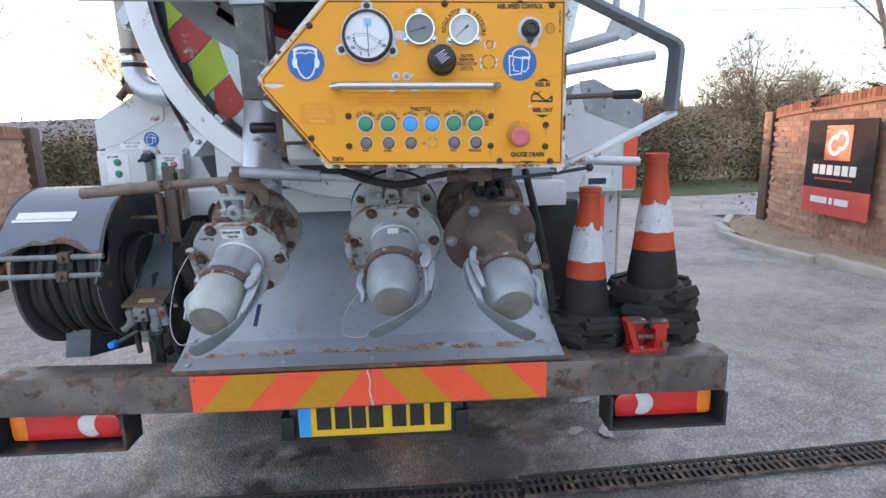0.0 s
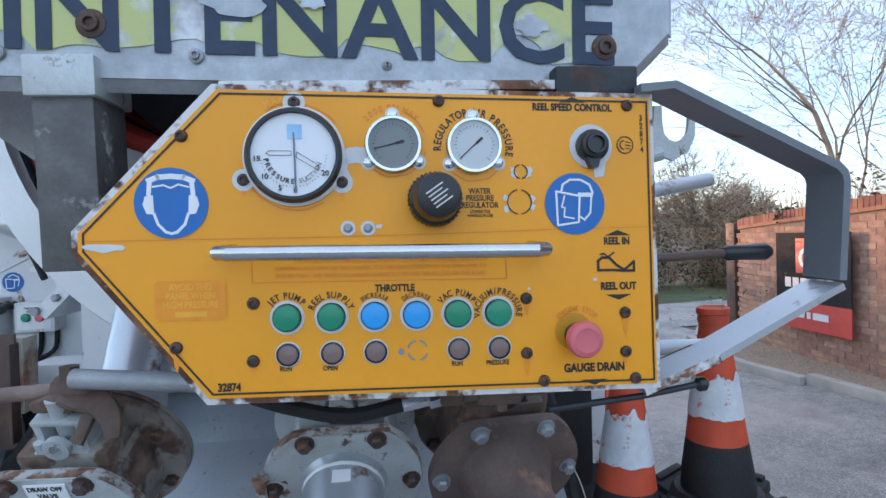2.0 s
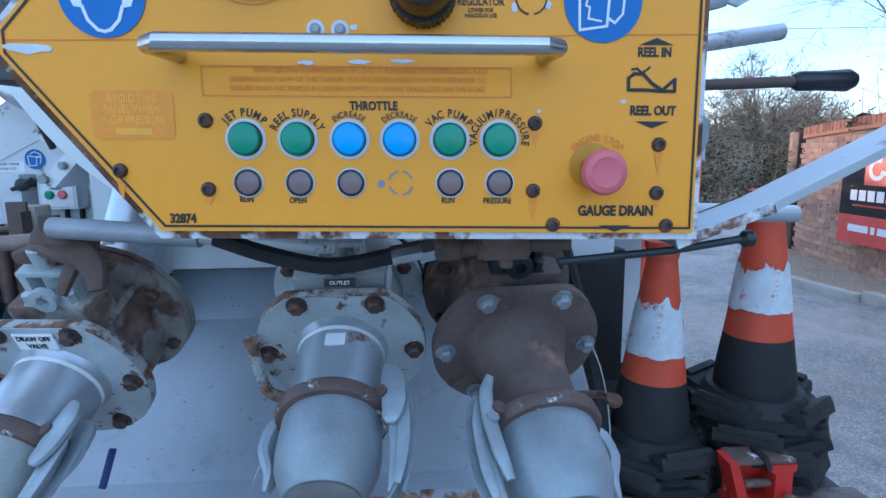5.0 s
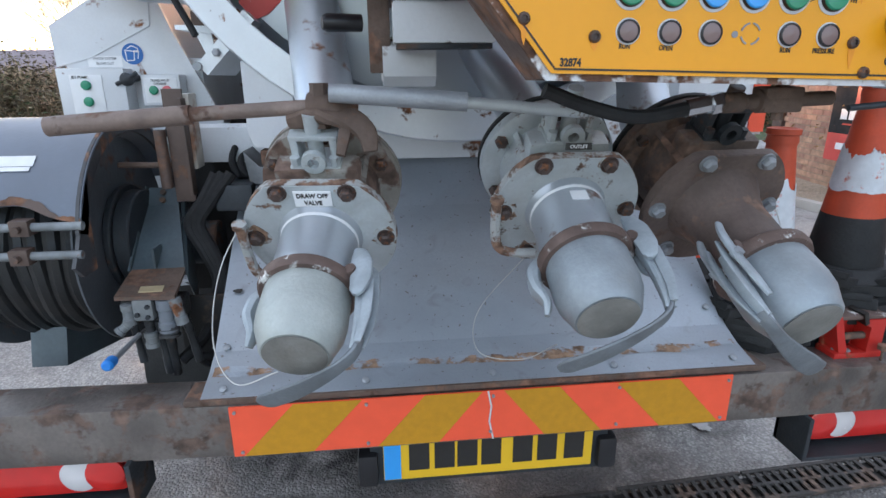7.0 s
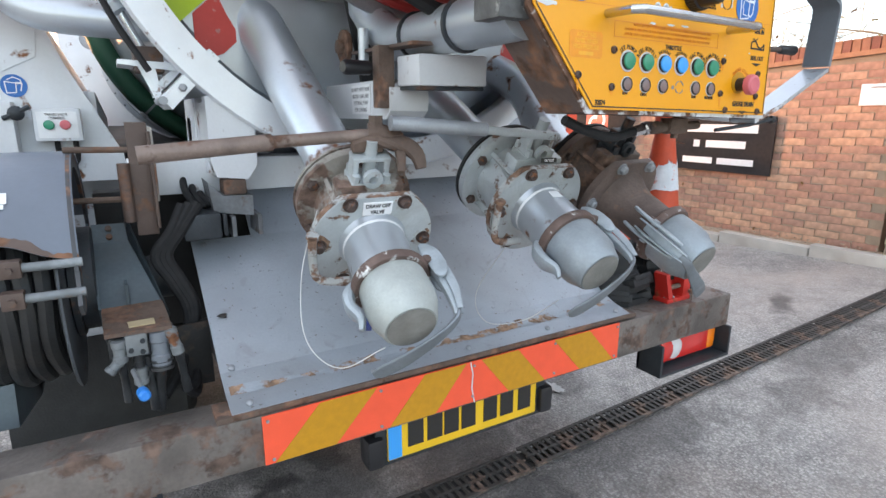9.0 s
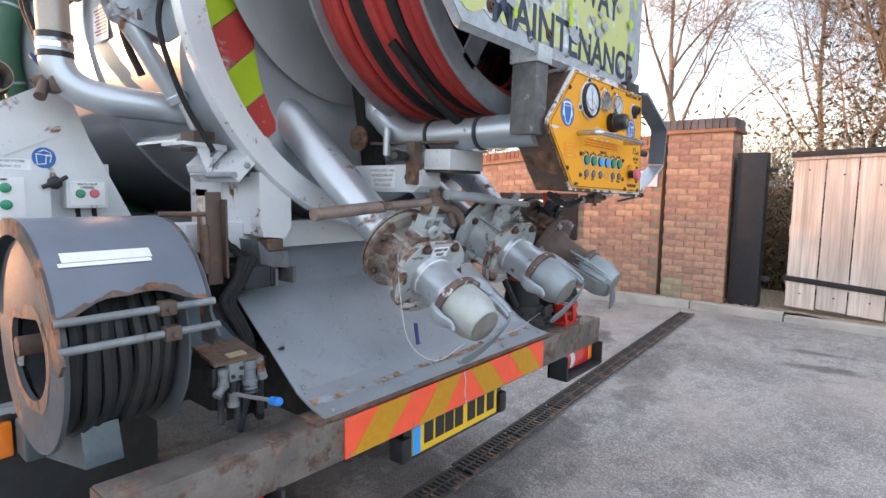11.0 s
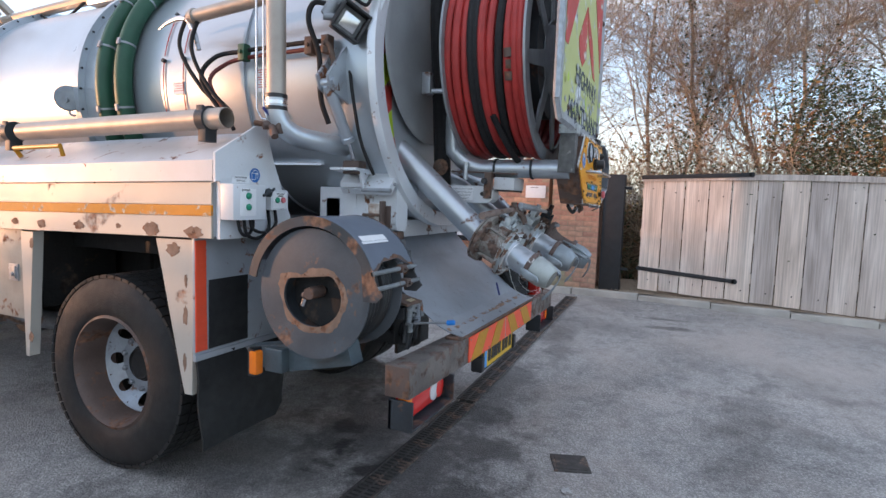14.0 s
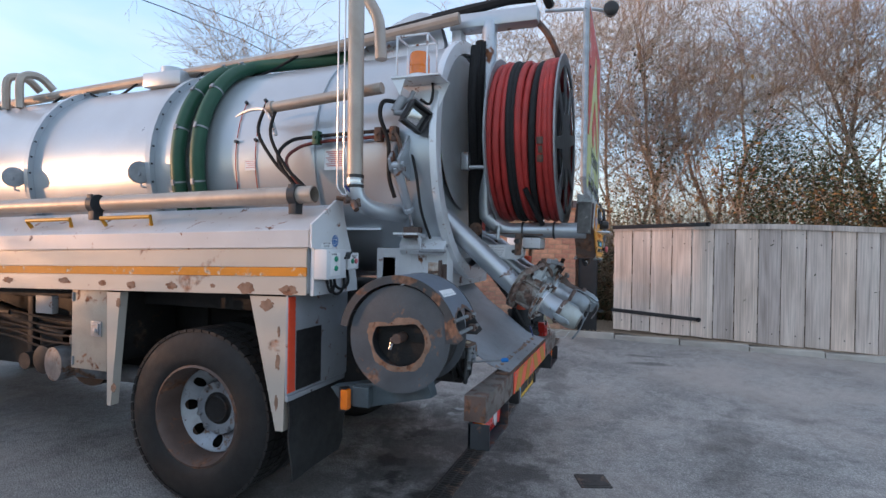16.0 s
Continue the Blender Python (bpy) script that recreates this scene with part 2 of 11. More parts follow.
def wood_mat():
    """Silvered softwood: grain along the board, dark runs, pale sun-bleached streaks and a tone of its own for each board."""
    m = bpy.data.materials.new("weathered_gate_board")
    m.use_nodes = True
    n, l = m.node_tree.nodes, m.node_tree.links
    b = n["Principled BSDF"]
    tc, oi = n.new("ShaderNodeTexCoord"), n.new("ShaderNodeObjectInfo")

    def streak(sx, sz, detail, shift):
        mp = n.new("ShaderNodeMapping")
        mp.inputs["Scale"].default_value = (sx, sx, sz)
        l.new(tc.outputs["Object"], mp.inputs["Vector"])
        v = n.new("ShaderNodeVectorMath")
        v.operation = "MULTIPLY_ADD"
        l.new(oi.outputs["Random"], v.inputs[0])
        v.inputs[1].default_value = (shift, shift, shift)
        l.new(mp.outputs[0], v.inputs[2])
        t = n.new("ShaderNodeTexNoise")
        t.inputs["Scale"].default_value, t.inputs["Detail"].default_value, t.inputs["Distortion"].default_value = 1.0, detail, 0.4
        l.new(v.outputs[0], t.inputs["Vector"])
        return t.outputs[0]

    def ramp(src, *stops):
        r = n.new("ShaderNodeValToRGB")
        e = r.color_ramp.elements
        while len(e) < len(stops):
            e.new(0.5)
        for k, (p, c) in enumerate(stops):
            e[k].position, e[k].color = p, (*c, 1)
        l.new(src, r.inputs[0])
        return r.outputs[0]

    def mix(fac, a, c, blend="MIX"):
        x = n.new("ShaderNodeMix")
        x.data_type, x.blend_type = "RGBA", blend
        for sock, v in ((x.inputs[0], fac), (x.inputs[6], a), (x.inputs[7], c)):
            if isinstance(v, bpy.types.NodeSocket):
                l.new(v, sock)
            else:
                sock.default_value = v if isinstance(v, (int, float)) else (*v, 1)
        return x.outputs[2]

    broad, grain, runs = streak(5.0, 0.9, 5.0, 40.0), streak(55.0, 1.6, 7.0, 90.0), streak(22.0, 0.5, 4.0, 17.0)
    col = ramp(broad, (0.28, (0.50, 0.42, 0.365)), (0.5, (0.68, 0.58, 0.515)), (0.72, (0.80, 0.71, 0.635)))
    col = mix(0.55, col, ramp(grain, (0.30, (0.42, 0.40, 0.38)), (0.62, (1.0, 1.0, 1.0))), "MULTIPLY")
    col = mix(ramp(runs, (0.58, (0, 0, 0)), (0.74, (0.6, 0.6, 0.6))), col, (0.26, 0.225, 0.195))
    col = mix(1.0, col, ramp(oi.outputs["Random"], (0.0, (0.78, 0.78, 0.80)), (0.5, (1.0, 1.0, 1.0)), (1.0, (1.15, 1.10, 1.05))), "MULTIPLY")
    l.new(col, b.inputs["Base Color"])
    b.inputs["Roughness"].default_value = 0.82
    bp = n.new("ShaderNodeBump")
    bp.inputs["Strength"].default_value, bp.inputs["Distance"].default_value = 0.5, 0.003
    l.new(grain, bp.inputs["Height"])
    l.new(bp.outputs[0], b.inputs["Normal"])
    return m


RUST = (0.17, 0.07, 0.035)
M = dict(
    silver=mat("tank_silver", (0.475, 0.52, 0.56), 0.30, 0.48, 0.06, 2.5, 0.02, 60, stain=0.2, stain_col=(0.33, 0.35, 0.36)),
    pipe=mat("silver_pipe_paint", (0.50, 0.54, 0.58), 0.33, 0.6, 0.08, 5, 0.04, 120, rust=0.08),
    chrome=mat("polished_steel", (0.62, 0.63, 0.65), 0.18, 1.0, 0.05, 20, 0.02, 200),
    alu=mat("weathered_aluminium", (0.43, 0.38, 0.33), 0.48, 0.5, 0.14, 7, 0.06, 150, stain=0.45, stain_col=(0.27, 0.20, 0.15)),
    galv=mat("galvanised_steel", (0.34, 0.36, 0.38), 0.55, 0.55, 0.18, 14, 0.12, 220, stain=0.35, stain_col=(0.17, 0.17, 0.17)),
    deck=mat("grey_deck_sheet", (0.36, 0.40, 0.445), 0.42, 0.3, 0.14, 4, 0.05, 160, stain=0.5, stain_col=(0.25, 0.245, 0.24), speck=0.5, speck_col=(0.17, 0.145, 0.125)),
    grey=mat("grey_paint", (0.36, 0.39, 0.42), 0.45, 0.0, 0.12, 5, 0.05, 120, rust=0.03, rscale=12, stain=0.25, stain_col=(0.25, 0.26, 0.26)),
    light=mat("pale_grey_paint", (0.66, 0.68, 0.70), 0.42, 0.0, 0.08, 5, 0.05, 120, rust=0.03, rscale=9, stain=0.2, stain_col=(0.42, 0.40, 0.37)),
    dark=mat("dark_steel", (0.030, 0.036, 0.042), 0.5, 0.2, 0.3, 8, 0.12, 120, rust=0.14, rust_col=(0.09, 0.05, 0.035)),
    black=mat("black_plastic", (0.016, 0.016, 0.018), 0.32, 0, 0.2, 9, 0.06, 160),
    under=mat("grimy_chassis", (0.013, 0.013, 0.013), 0.6, 0, 0.4, 9, 0.2, 60, rust=0.1, rust_col=(0.05, 0.035, 0.027)),
    rubber=mat("black_rubber", (0.016, 0.017, 0.018), 0.7, 0, 0.3, 10, 0.2, 120, stain=0.3, stain_col=(0.05, 0.048, 0.045)),
    tyre=mat("tyre_rubber", (0.015, 0.015, 0.015), 0.68, 0, 0.3, 8, 0.2, 90, stain=0.22, stain_col=(0.045, 0.038, 0.033)),
    rusty=mat("rusty_steel", (0.125, 0.085, 0.066), 0.75, 0.1, 0.35, 14, 0.2, 110, rust=0.4, rscale=12, rust_col=(0.15, 0.082, 0.055)),
    brown=mat("brown_painted_steel", (0.115, 0.078, 0.064), 0.55, 0.15, 0.25, 7, 0.12, 90, rust=0.3, rust_col=(0.15, 0.075, 0.045)),
    valve=mat("scuffed_silver_casting", (0.47, 0.51, 0.52), 0.42, 0.3, 0.16, 12, 0.15, 140, rust=0.10, rscale=26, rust_col=(0.13, 0.078, 0.054), stain=0.55, stain_col=(0.25, 0.225, 0.19)),
    valve_rust=mat("rusted_casting", (0.30, 0.28, 0.25), 0.6, 0.2, 0.25, 12, 0.18, 140, rust=0.60, rscale=11, rust_col=(0.125, 0.080, 0.062), stain=0.55, stain_col=(0.16, 0.13, 0.115)),
    rim_rust=mat("rust_eaten_edge", (0.42, 0.43, 0.42), 0.6, 0.2, 0.2, 16, 0.2, 140, rust=0.66, rscale=24, rust_col=(0.16, 0.092, 0.062)),
    cap_dirty=mat("grimy_cap_end", (0.25, 0.245, 0.225), 0.65, 0.15, 0.22, 18, 0.15, 160, stain=0.5, stain_col=(0.16, 0.14, 0.12)),
    lever_grime=mat("grimy_lever_casting", (0.20, 0.225, 0.245), 0.5, 0.35, 0.22, 16, 0.12, 160, stain=0.5, stain_col=(0.13, 0.125, 0.12)),
    arm_cast=mat("blue_grey_cast_arm", (0.38, 0.43, 0.46), 0.5, 0.3, 0.2, 18, 0.14, 160, stain=0.4, stain_col=(0.20, 0.20, 0.19)),
    cap=mat("dull_cast_aluminium", (0.40, 0.43, 0.41), 0.52, 0.3, 0.18, 14, 0.14, 160, stain=0.5, stain_col=(0.24, 0.23, 0.20)),
    yellow=mat("amber_yellow_paint", (0.84, 0.345, 0.006), 0.42, 0, 0.05, 5, 0.015, 90, stain=0.12, stain_col=(0.62, 0.24, 0.01)),
    cream=mat("cream_white_paint", (0.50, 0.46, 0.40), 0.42, 0, 0.06, 3, 0.03, 90, rust=0.10, rscale=3.2, rust_col=(0.26, 0.14, 0.09)),
    white=mat("white_paint", (0.74, 0.75, 0.76), 0.4, 0, 0.05, 4, 0.03, 90, rust=0.04, rscale=6),
    paper=mat("white_label", (0.78, 0.79, 0.80), 0.5, 0, 0.05, 30, 0.02, 120),
    ink=mat("black_print", (0.02, 0.018, 0.016), 0.5, 0, 0.1, 30, 0.0),
    faded=mat("faded_orange_print", (0.70, 0.205, 0.02), 0.5, 0, 0.12, 60, 0.0),
    navy=mat("navy_print", (0.018, 0.035, 0.075), 0.5, 0, 0.2, 30, 0.03),
    blue=mat("blue_sign_film", (0.012, 0.13, 0.42), 0.4, 0, 0.08, 12, 0.02),
    lamp_blue=mat("blue_button_plastic", (0.02, 0.33, 0.80), 0.3, 0, 0.05, 20, 0.0, coat=0.4),
    lamp_green=mat("green_button_plastic", (0.004, 0.24, 0.13), 0.3, 0, 0.08, 20, 0.0, coat=0.4),
    lamp_dull=mat("dull_mauve_lens", (0.20, 0.13, 0.12), 0.35, 0, 0.1, 30, 0.02, coat=0.3),
    estop=mat("faded_red_plastic", (0.62, 0.14, 0.16), 0.5, 0, 0.08, 20, 0.02),
    hose_red=mat("red_rubber_hose", (0.42, 0.035, 0.03), 0.55, 0, 0.15, 12, 0.06, 150, stain=0.3, stain_col=(0.20, 0.03, 0.025)),
    hose_green=mat("green_suction_hose", (0.016, 0.082, 0.044), 0.5, 0, 0.15, 8, 0.08, 100),
    orange=mat("orange_reflective_film", (0.92, 0.105, 0.045), 0.4, 0, 0.05, 20, 0.02, 200),
    gold=mat("gold_reflective_film", (0.54, 0.25, 0.010), 0.42, 0, 0.08, 60, 0.05, 220),
    lens_red=mat("red_lamp_lens", (0.62, 0.022, 0.018), 0.22, 0, 0.1, 20, 0.02, coat=0.6),
    lens_amber=mat("amber_lamp_lens", (0.85, 0.20, 0.01), 0.25, 0, 0.1, 20, 0.02, coat=0.6),
    lens_white=mat("white_lamp_lens", (0.62, 0.60, 0.60), 0.25, 0, 0.1, 20, 0.02, coat=0.6),
    red=mat("red_paint", (0.50, 0.025, 0.018), 0.4, 0, 0.1, 10, 0.04, 100, rust=0.06),
    lime=mat("lime_film", (0.45, 0.62, 0.03), 0.45, 0, 0.08, 12, 0.02),
    sign_face=mat("peeling_yellow_green_film", (0.52, 0.55, 0.22), 0.5, 0, 0.06, 5, 0.03, 100, rust=0.30, rscale=7.5, rust_col=(0.46, 0.48, 0.50)),
    sign_alu=mat("scuffed_sign_aluminium", (0.42, 0.45, 0.48), 0.45, 0.35, 0.25, 26, 0.10, 210, stain=0.5, stain_col=(0.24, 0.26, 0.28)),
    sign_red=mat("faded_red_film", (0.55, 0.06, 0.05), 0.5, 0, 0.12, 8, 0.03, rust=0.15, rscale=8, rust_col=(0.5, 0.46, 0.42)),
    cone=mat("cone_orange_plastic", (0.55, 0.07, 0.025), 0.6, 0, 0.15, 14, 0.08, 120, stain=0.45, stain_col=(0.22, 0.06, 0.035)),
    cone_band=mat("cracked_reflective_sleeve", (0.60, 0.63, 0.66), 0.45, 0, 0.14, 24, 0.2, 60, rust=0.13, rscale=16, rust_col=(0.5, 0.09, 0.04)),
    handle=mat("brushed_handle", (0.55, 0.56, 0.57), 0.22, 1.0, 0.06, 30, 0.03, 200),
    glass_face=mat("dial_face_white", (0.72, 0.74, 0.78), 0.35, 0, 0.03, 20, 0.0, coat=0.7),
    dial_grey=mat("dial_face_grey", (0.14, 0.15, 0.15), 0.3, 0, 0.08, 20, 0.0, coat=0.7),
    dial_pale=mat("dial_face_pale", (0.50, 0.53, 0.55), 0.3, 0, 0.05, 20, 0.0, coat=0.7),
    tape=mat("worn_paint_patch", (0.62, 0.63, 0.64), 0.5, 0, 0.08, 30, 0.03),
    blue_rub=mat("blue_handle_sleeve", (0.01, 0.20, 0.62), 0.45, 0, 0.08, 20, 0.0),
    tap_blue=mat("dark_blue_lever", (0.015, 0.03, 0.16), 0.45, 0, 0.1, 20, 0.0),
    plate_yel=mat("yellow_plate_film", (0.80, 0.48, 0.02), 0.4, 0, 0.05, 10, 0.0),
    skin_bar=mat("grey_print", (0.25, 0.25, 0.26), 0.5, 0, 0.1, 30, 0.0),
    red_print=mat("red_print", (0.45, 0.04, 0.03), 0.5, 0, 0.1, 30, 0.0),
    bolt=mat("rusty_bolt_head", (0.085, 0.060, 0.052), 0.5, 0.4, 0.35, 60, 0.2, 300, rust=0.3, rscale=90),
    chipped=mat("chipped_white_and_rusty_edge", (0.66, 0.67, 0.68), 0.5, 0.0, 0.08, 12, 0.2, 160, rust=0.58, rscale=16, rust_col=(0.13, 0.065, 0.04)),
    slate=mat("slate_grey_paint", (0.17, 0.19, 0.215), 0.34, 0.0, 0.12, 9, 0.05, 160, rust=0.06),
    post=mat("speckled_dark_steel", (0.12, 0.12, 0.118), 0.6, 0.2, 0.3, 30, 0.2, 160, rust=0.15, rscale=20, rust_col=(0.25, 0.25, 0.24)),
    ghost=mat("ghost_of_pale_print", (0.86, 0.40, 0.03), 0.45, 0, 0.08, 60, 0.0),
    faint=mat("ghost_of_faded_print", (0.80, 0.285, 0.012), 0.45, 0, 0.08, 60, 0.0),
    pointer=mat("slate_blue_pointer", (0.16, 0.20, 0.27), 0.4, 0, 0.08, 60, 0.0),
    emblem=mat("pale_blue_print", (0.33, 0.58, 0.82), 0.4, 0, 0.12, 60, 0.0),
    collar=mat("brown_collar_with_worn_paint", (0.125, 0.082, 0.068), 0.6, 0.1, 0.3, 20, 0.2, 140, rust=0.22, rscale=26, rust_col=(0.58, 0.57, 0.55)),
    old_bar=mat("worn_brown_bar", (0.21, 0.155, 0.13), 0.5, 0.2, 0.3, 16, 0.12, 140, rust=0.3, rscale=12, rust_col=(0.12, 0.065, 0.045)),
    bumper=mat("scraped_bumper_steel", (0.155, 0.135, 0.122), 0.45, 0.3, 0.4, 9, 0.18, 90, rust=0.42, rscale=11, rust_col=(0.115, 0.075, 0.058), stain=0.3, stain_col=(0.20, 0.18, 0.17)),
    brown_cast=mat("brown_rusted_casting", (0.135, 0.098, 0.084), 0.7, 0.1, 0.3, 14, 0.2, 140, rust=0.3, rscale=12, rust_col=(0.17, 0.105, 0.078)),
    oil=mat("oil_stain", (0.050, 0.047, 0.046), 0.8, 0, 0.3, 12, 0.2, 120),
    splash=mat("pale_paint_splash", (0.44, 0.43, 0.42), 0.85, 0, 0.2, 20, 0.3, 120),
    ring=mat("ring_grey_paint", (0.74, 0.77, 0.80), 0.36, 0.30, 0.08, 6, 0.04, 120, rust=0.03, rscale=14),
    asphalt=asphalt_mat(),
    deck_rust=mat("thin_rust_run", (0.36, 0.40, 0.445), 0.5, 0.2, 0.14, 18, 0.08, 140, rust=0.50, rscale=16, rust_col=(0.25, 0.155, 0.10)),
    cap_blue=mat("blue_grey_cast_cap", (0.31, 0.355, 0.385), 0.5, 0.3, 0.2, 14, 0.14, 160, stain=0.5, stain_col=(0.20, 0.20, 0.19)),
    disc_steel=mat("dull_brushed_disc", (0.31, 0.325, 0.33), 0.42, 0.2, 0.12, 5, 0.06, 120, stain=0.4, stain_col=(0.20, 0.20, 0.195)),
    hose_dirty=mat("dusty_black_hose", (0.020, 0.021, 0.022), 0.48, 0, 0.3, 9, 0.12, 120, stain=0.35, stain_col=(0.055, 0.045, 0.038)),
    dark_hydraulic=mat("oily_dark_hydraulics", (0.055, 0.058, 0.062), 0.35, 0.4, 0.4, 18, 0.2, 120, rust=0.15, rust_col=(0.12, 0.07, 0.045)),
    wheel_silver=mat("scraped_silver_wheel_paint", (0.36, 0.40, 0.44), 0.38, 0.4, 0.2, 8, 0.06, 120, stain=0.5, stain_col=(0.20, 0.17, 0.15), rust=0.16, rscale=12, rust_col=(0.16, 0.11, 0.085)),
    concrete=mat("kerb_concrete", (0.44, 0.41, 0.37), 0.85, 0, 0.14, 5, 0.25, 150, stain=0.3, stain_col=(0.2, 0.18, 0.15), random=0.08),
    gravel=mat("pea_gravel", (0.36, 0.28, 0.205), 0.9, 0, 0.45, 45, 0.9, 90),
    brick=mat("red_brick", (0.44, 0.255, 0.18), 0.85, 0, 0.25, 14, 0.35, 110, stain=0.35, stain_col=(0.22, 0.155, 0.12), random=0.20),
    brick_dark=mat("blue_brick", (0.13, 0.115, 0.12), 0.75, 0, 0.2, 14, 0.3, 110, random=0.25),
    brick_end=mat("orange_red_coping_brick", (0.31, 0.135, 0.085), 0.85, 0, 0.2, 14, 0.3, 110, random=0.25),
    brick_moss=mat("pale_mossy_brick", (0.34, 0.29, 0.19), 0.85, 0, 0.2, 14, 0.3, 110, random=0.15),
    mortar=mat("lime_mortar", (0.31, 0.245, 0.18), 0.95, 0, 0.15, 10, 0.35, 140),
    wood=wood_mat(),
    blackpost=mat("black_bitumen_paint", (0.018, 0.018, 0.02), 0.55, 0, 0.2, 10, 0.12, 80),
    iron=mat("cast_iron_grate", (0.070, 0.064, 0.060), 0.75, 0.3, 0.25, 20, 0.2, 100, rust=0.3, rust_col=(0.13, 0.09, 0.07)),
    silt=mat("dry_silt", (0.030, 0.027, 0.025), 0.95, 0, 0.4, 20, 0.4, 100),
    bark=mat("bare_bark", (0.33, 0.26, 0.20), 0.9, 0, 0.3, 6, 0.4, 40, random=0.25),
    twig=mat("brown_twigs", (0.35, 0.25, 0.17), 0.9, 0, 0.3, 6, 0.2, 60, random=0.35),
    leaf=mat("ivy_leaf", (0.055, 0.070, 0.030), 0.95, 0, 0.3, 8, 0.1, 60, random=0.5),
    leaf_dry=mat("dry_leaf", (0.26, 0.14, 0.06), 0.8, 0, 0.3, 8, 0.1, 60, random=0.5),
    hedge=mat("winter_hedge", (0.125, 0.098, 0.058), 0.9, 0, 0.4, 5, 0.3, 60, random=0.5),
    grass=mat("verge_grass", (0.062, 0.082, 0.030), 0.9, 0, 0.35, 2.0, 0.5, 60),
    field=mat("far_field", (0.10, 0.095, 0.055), 0.95, 0, 0.25, 0.05, 0.0),
    # distance haze is mixed into the hill's colour
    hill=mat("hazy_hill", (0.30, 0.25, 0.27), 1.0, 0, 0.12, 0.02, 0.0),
    sign_black=mat("black_sign_board", (0.010, 0.010, 0.012), 0.85, 0, 0.15, 10, 0.03),
    sign_coral=mat("coral_red_board", (0.62, 0.07, 0.06), 0.45, 0, 0.08, 10, 0.02),
    cable=mat("black_cable", (0.010, 0.010, 0.011), 0.75, 0, 0.15, 20, 0.05),
    wire=mat("pale_wire", (0.55, 0.55, 0.53), 0.4, 0.6, 0.1, 20, 0.0),
)

M["rust_run"] = mat("brown_rust_bloom", (0.45, 0.47, 0.46), 0.55, 0.1, 0.2, 12, 0.15, 140, rust=0.55, rscale=38, rust_col=(0.16, 0.095, 0.062))
# darker copy of pale_grey_paint, used on the lids alone
M["lid_grey"] = mat("darkened_lid_grey", (0.50, 0.52, 0.54), 0.4, 0.0, 0.07, 4, 0.04, 120, rust=0.03, rscale=9, stain=0.25, stain_col=(0.38, 0.37, 0.35))
M["amber_strip"] = mat("amber_reflective_strip", (0.62, 0.23, 0.008), 0.6, 0, 0.08, 20, 0.03, 200, rust=0.10, rscale=16, rust_col=(0.50, 0.42, 0.33))
M["dark_hose"] = mat("oxblood_air_hose", (0.13, 0.022, 0.020), 0.45, 0, 0.2, 20, 0.03)
M["beige"] = mat("grimy_beige_paint", (0.36, 0.34, 0.29), 0.5, 0.0, 0.2, 5, 0.06, 90, rust=0.10, rscale=6, stain=0.3, stain_col=(0.20, 0.17, 0.13))
M["hydraulic"] = mat("worn_pale_casting", (0.22, 0.24, 0.25), 0.5, 0.2, 0.3, 12, 0.08, 90, rust=0.10, rscale=14, stain=0.4, stain_col=(0.10, 0.09, 0.08))
M["gold_tag"] = mat("dull_brass_tag", (0.52, 0.42, 0.26), 0.4, 0.3, 0.15, 20, 0.03, 100)
M["teal"] = mat("oily_dark_teal_paint", (0.072, 0.098, 0.112), 0.4, 0.0, 0.35, 7, 0.06, 100, stain=0.4, stain_col=(0.07, 0.07, 0.065))
M["valve_grime"] = mat("grimy_grey_casting", (0.17, 0.18, 0.19), 0.5, 0.3, 0.35, 16, 0.2, 120, rust=0.2, rust_col=(0.12, 0.07, 0.045))
M["drum"] = mat("flaking_black_paint", (0.060, 0.062, 0.066), 0.5, 0.1, 0.2, 7, 0.12, 100, rust=0.42, rscale=6, rust_col=(0.20, 0.10, 0.06))
M["cover"] = mat("dark_grey_cover_paint", (0.14, 0.165, 0.205), 0.36, 0.0, 0.1, 6, 0.04, 100, rust=0.0)
M["drum_plate"] = mat("scuffed_grey_drum_paint", (0.090, 0.100, 0.112), 0.45, 0.1, 0.2, 7, 0.10, 100, rust=0.08, rscale=5, rust_col=(0.20, 0.11, 0.07))
M["drum_rust"] = mat("pale_rust_bloom", (0.26, 0.165, 0.115), 0.85, 0.0, 0.3, 20, 0.25, 80, rust=0.35, rscale=14, rust_col=(0.19, 0.09, 0.05))


# ---- building helpers ----
def frame_of(p0, p1):
    """A frame whose z runs from p0 to p1, with its origin at p0."""
    p0, p1 = Vector(p0), Vector(p1)
    return Matrix.Translation(p0) @ (p1 - p0).to_track_quat("Z", "Y").to_matrix().to_4x4(), (p1 - p0).length


def bm_box(bm, x0, x1, y0, y1, z0, z1, bevel=0.0, m=None):
    made = bmesh.ops.create_cube(bm, size=1.0)["verts"]
    for v in made:
        v.co = Vector((x0 + (v.co.x + 0.5) * (x1 - x0), y0 + (v.co.y + 0.5) * (y1 - y0), z0 + (v.co.z + 0.5) * (z1 - z0)))
    if bevel:
        edges = list({e for v in made for e in v.link_edges})
        out = bmesh.ops.bevel(bm, geom=edges, offset=bevel, segments=2, affect="EDGES", profile=0.6)
        made = list({v for f in out["faces"] for v in f.verts} | {v for v in made if v.is_valid})
    if m is not None:
        bmesh.ops.transform(bm, matrix=m, verts=made)
    return bm


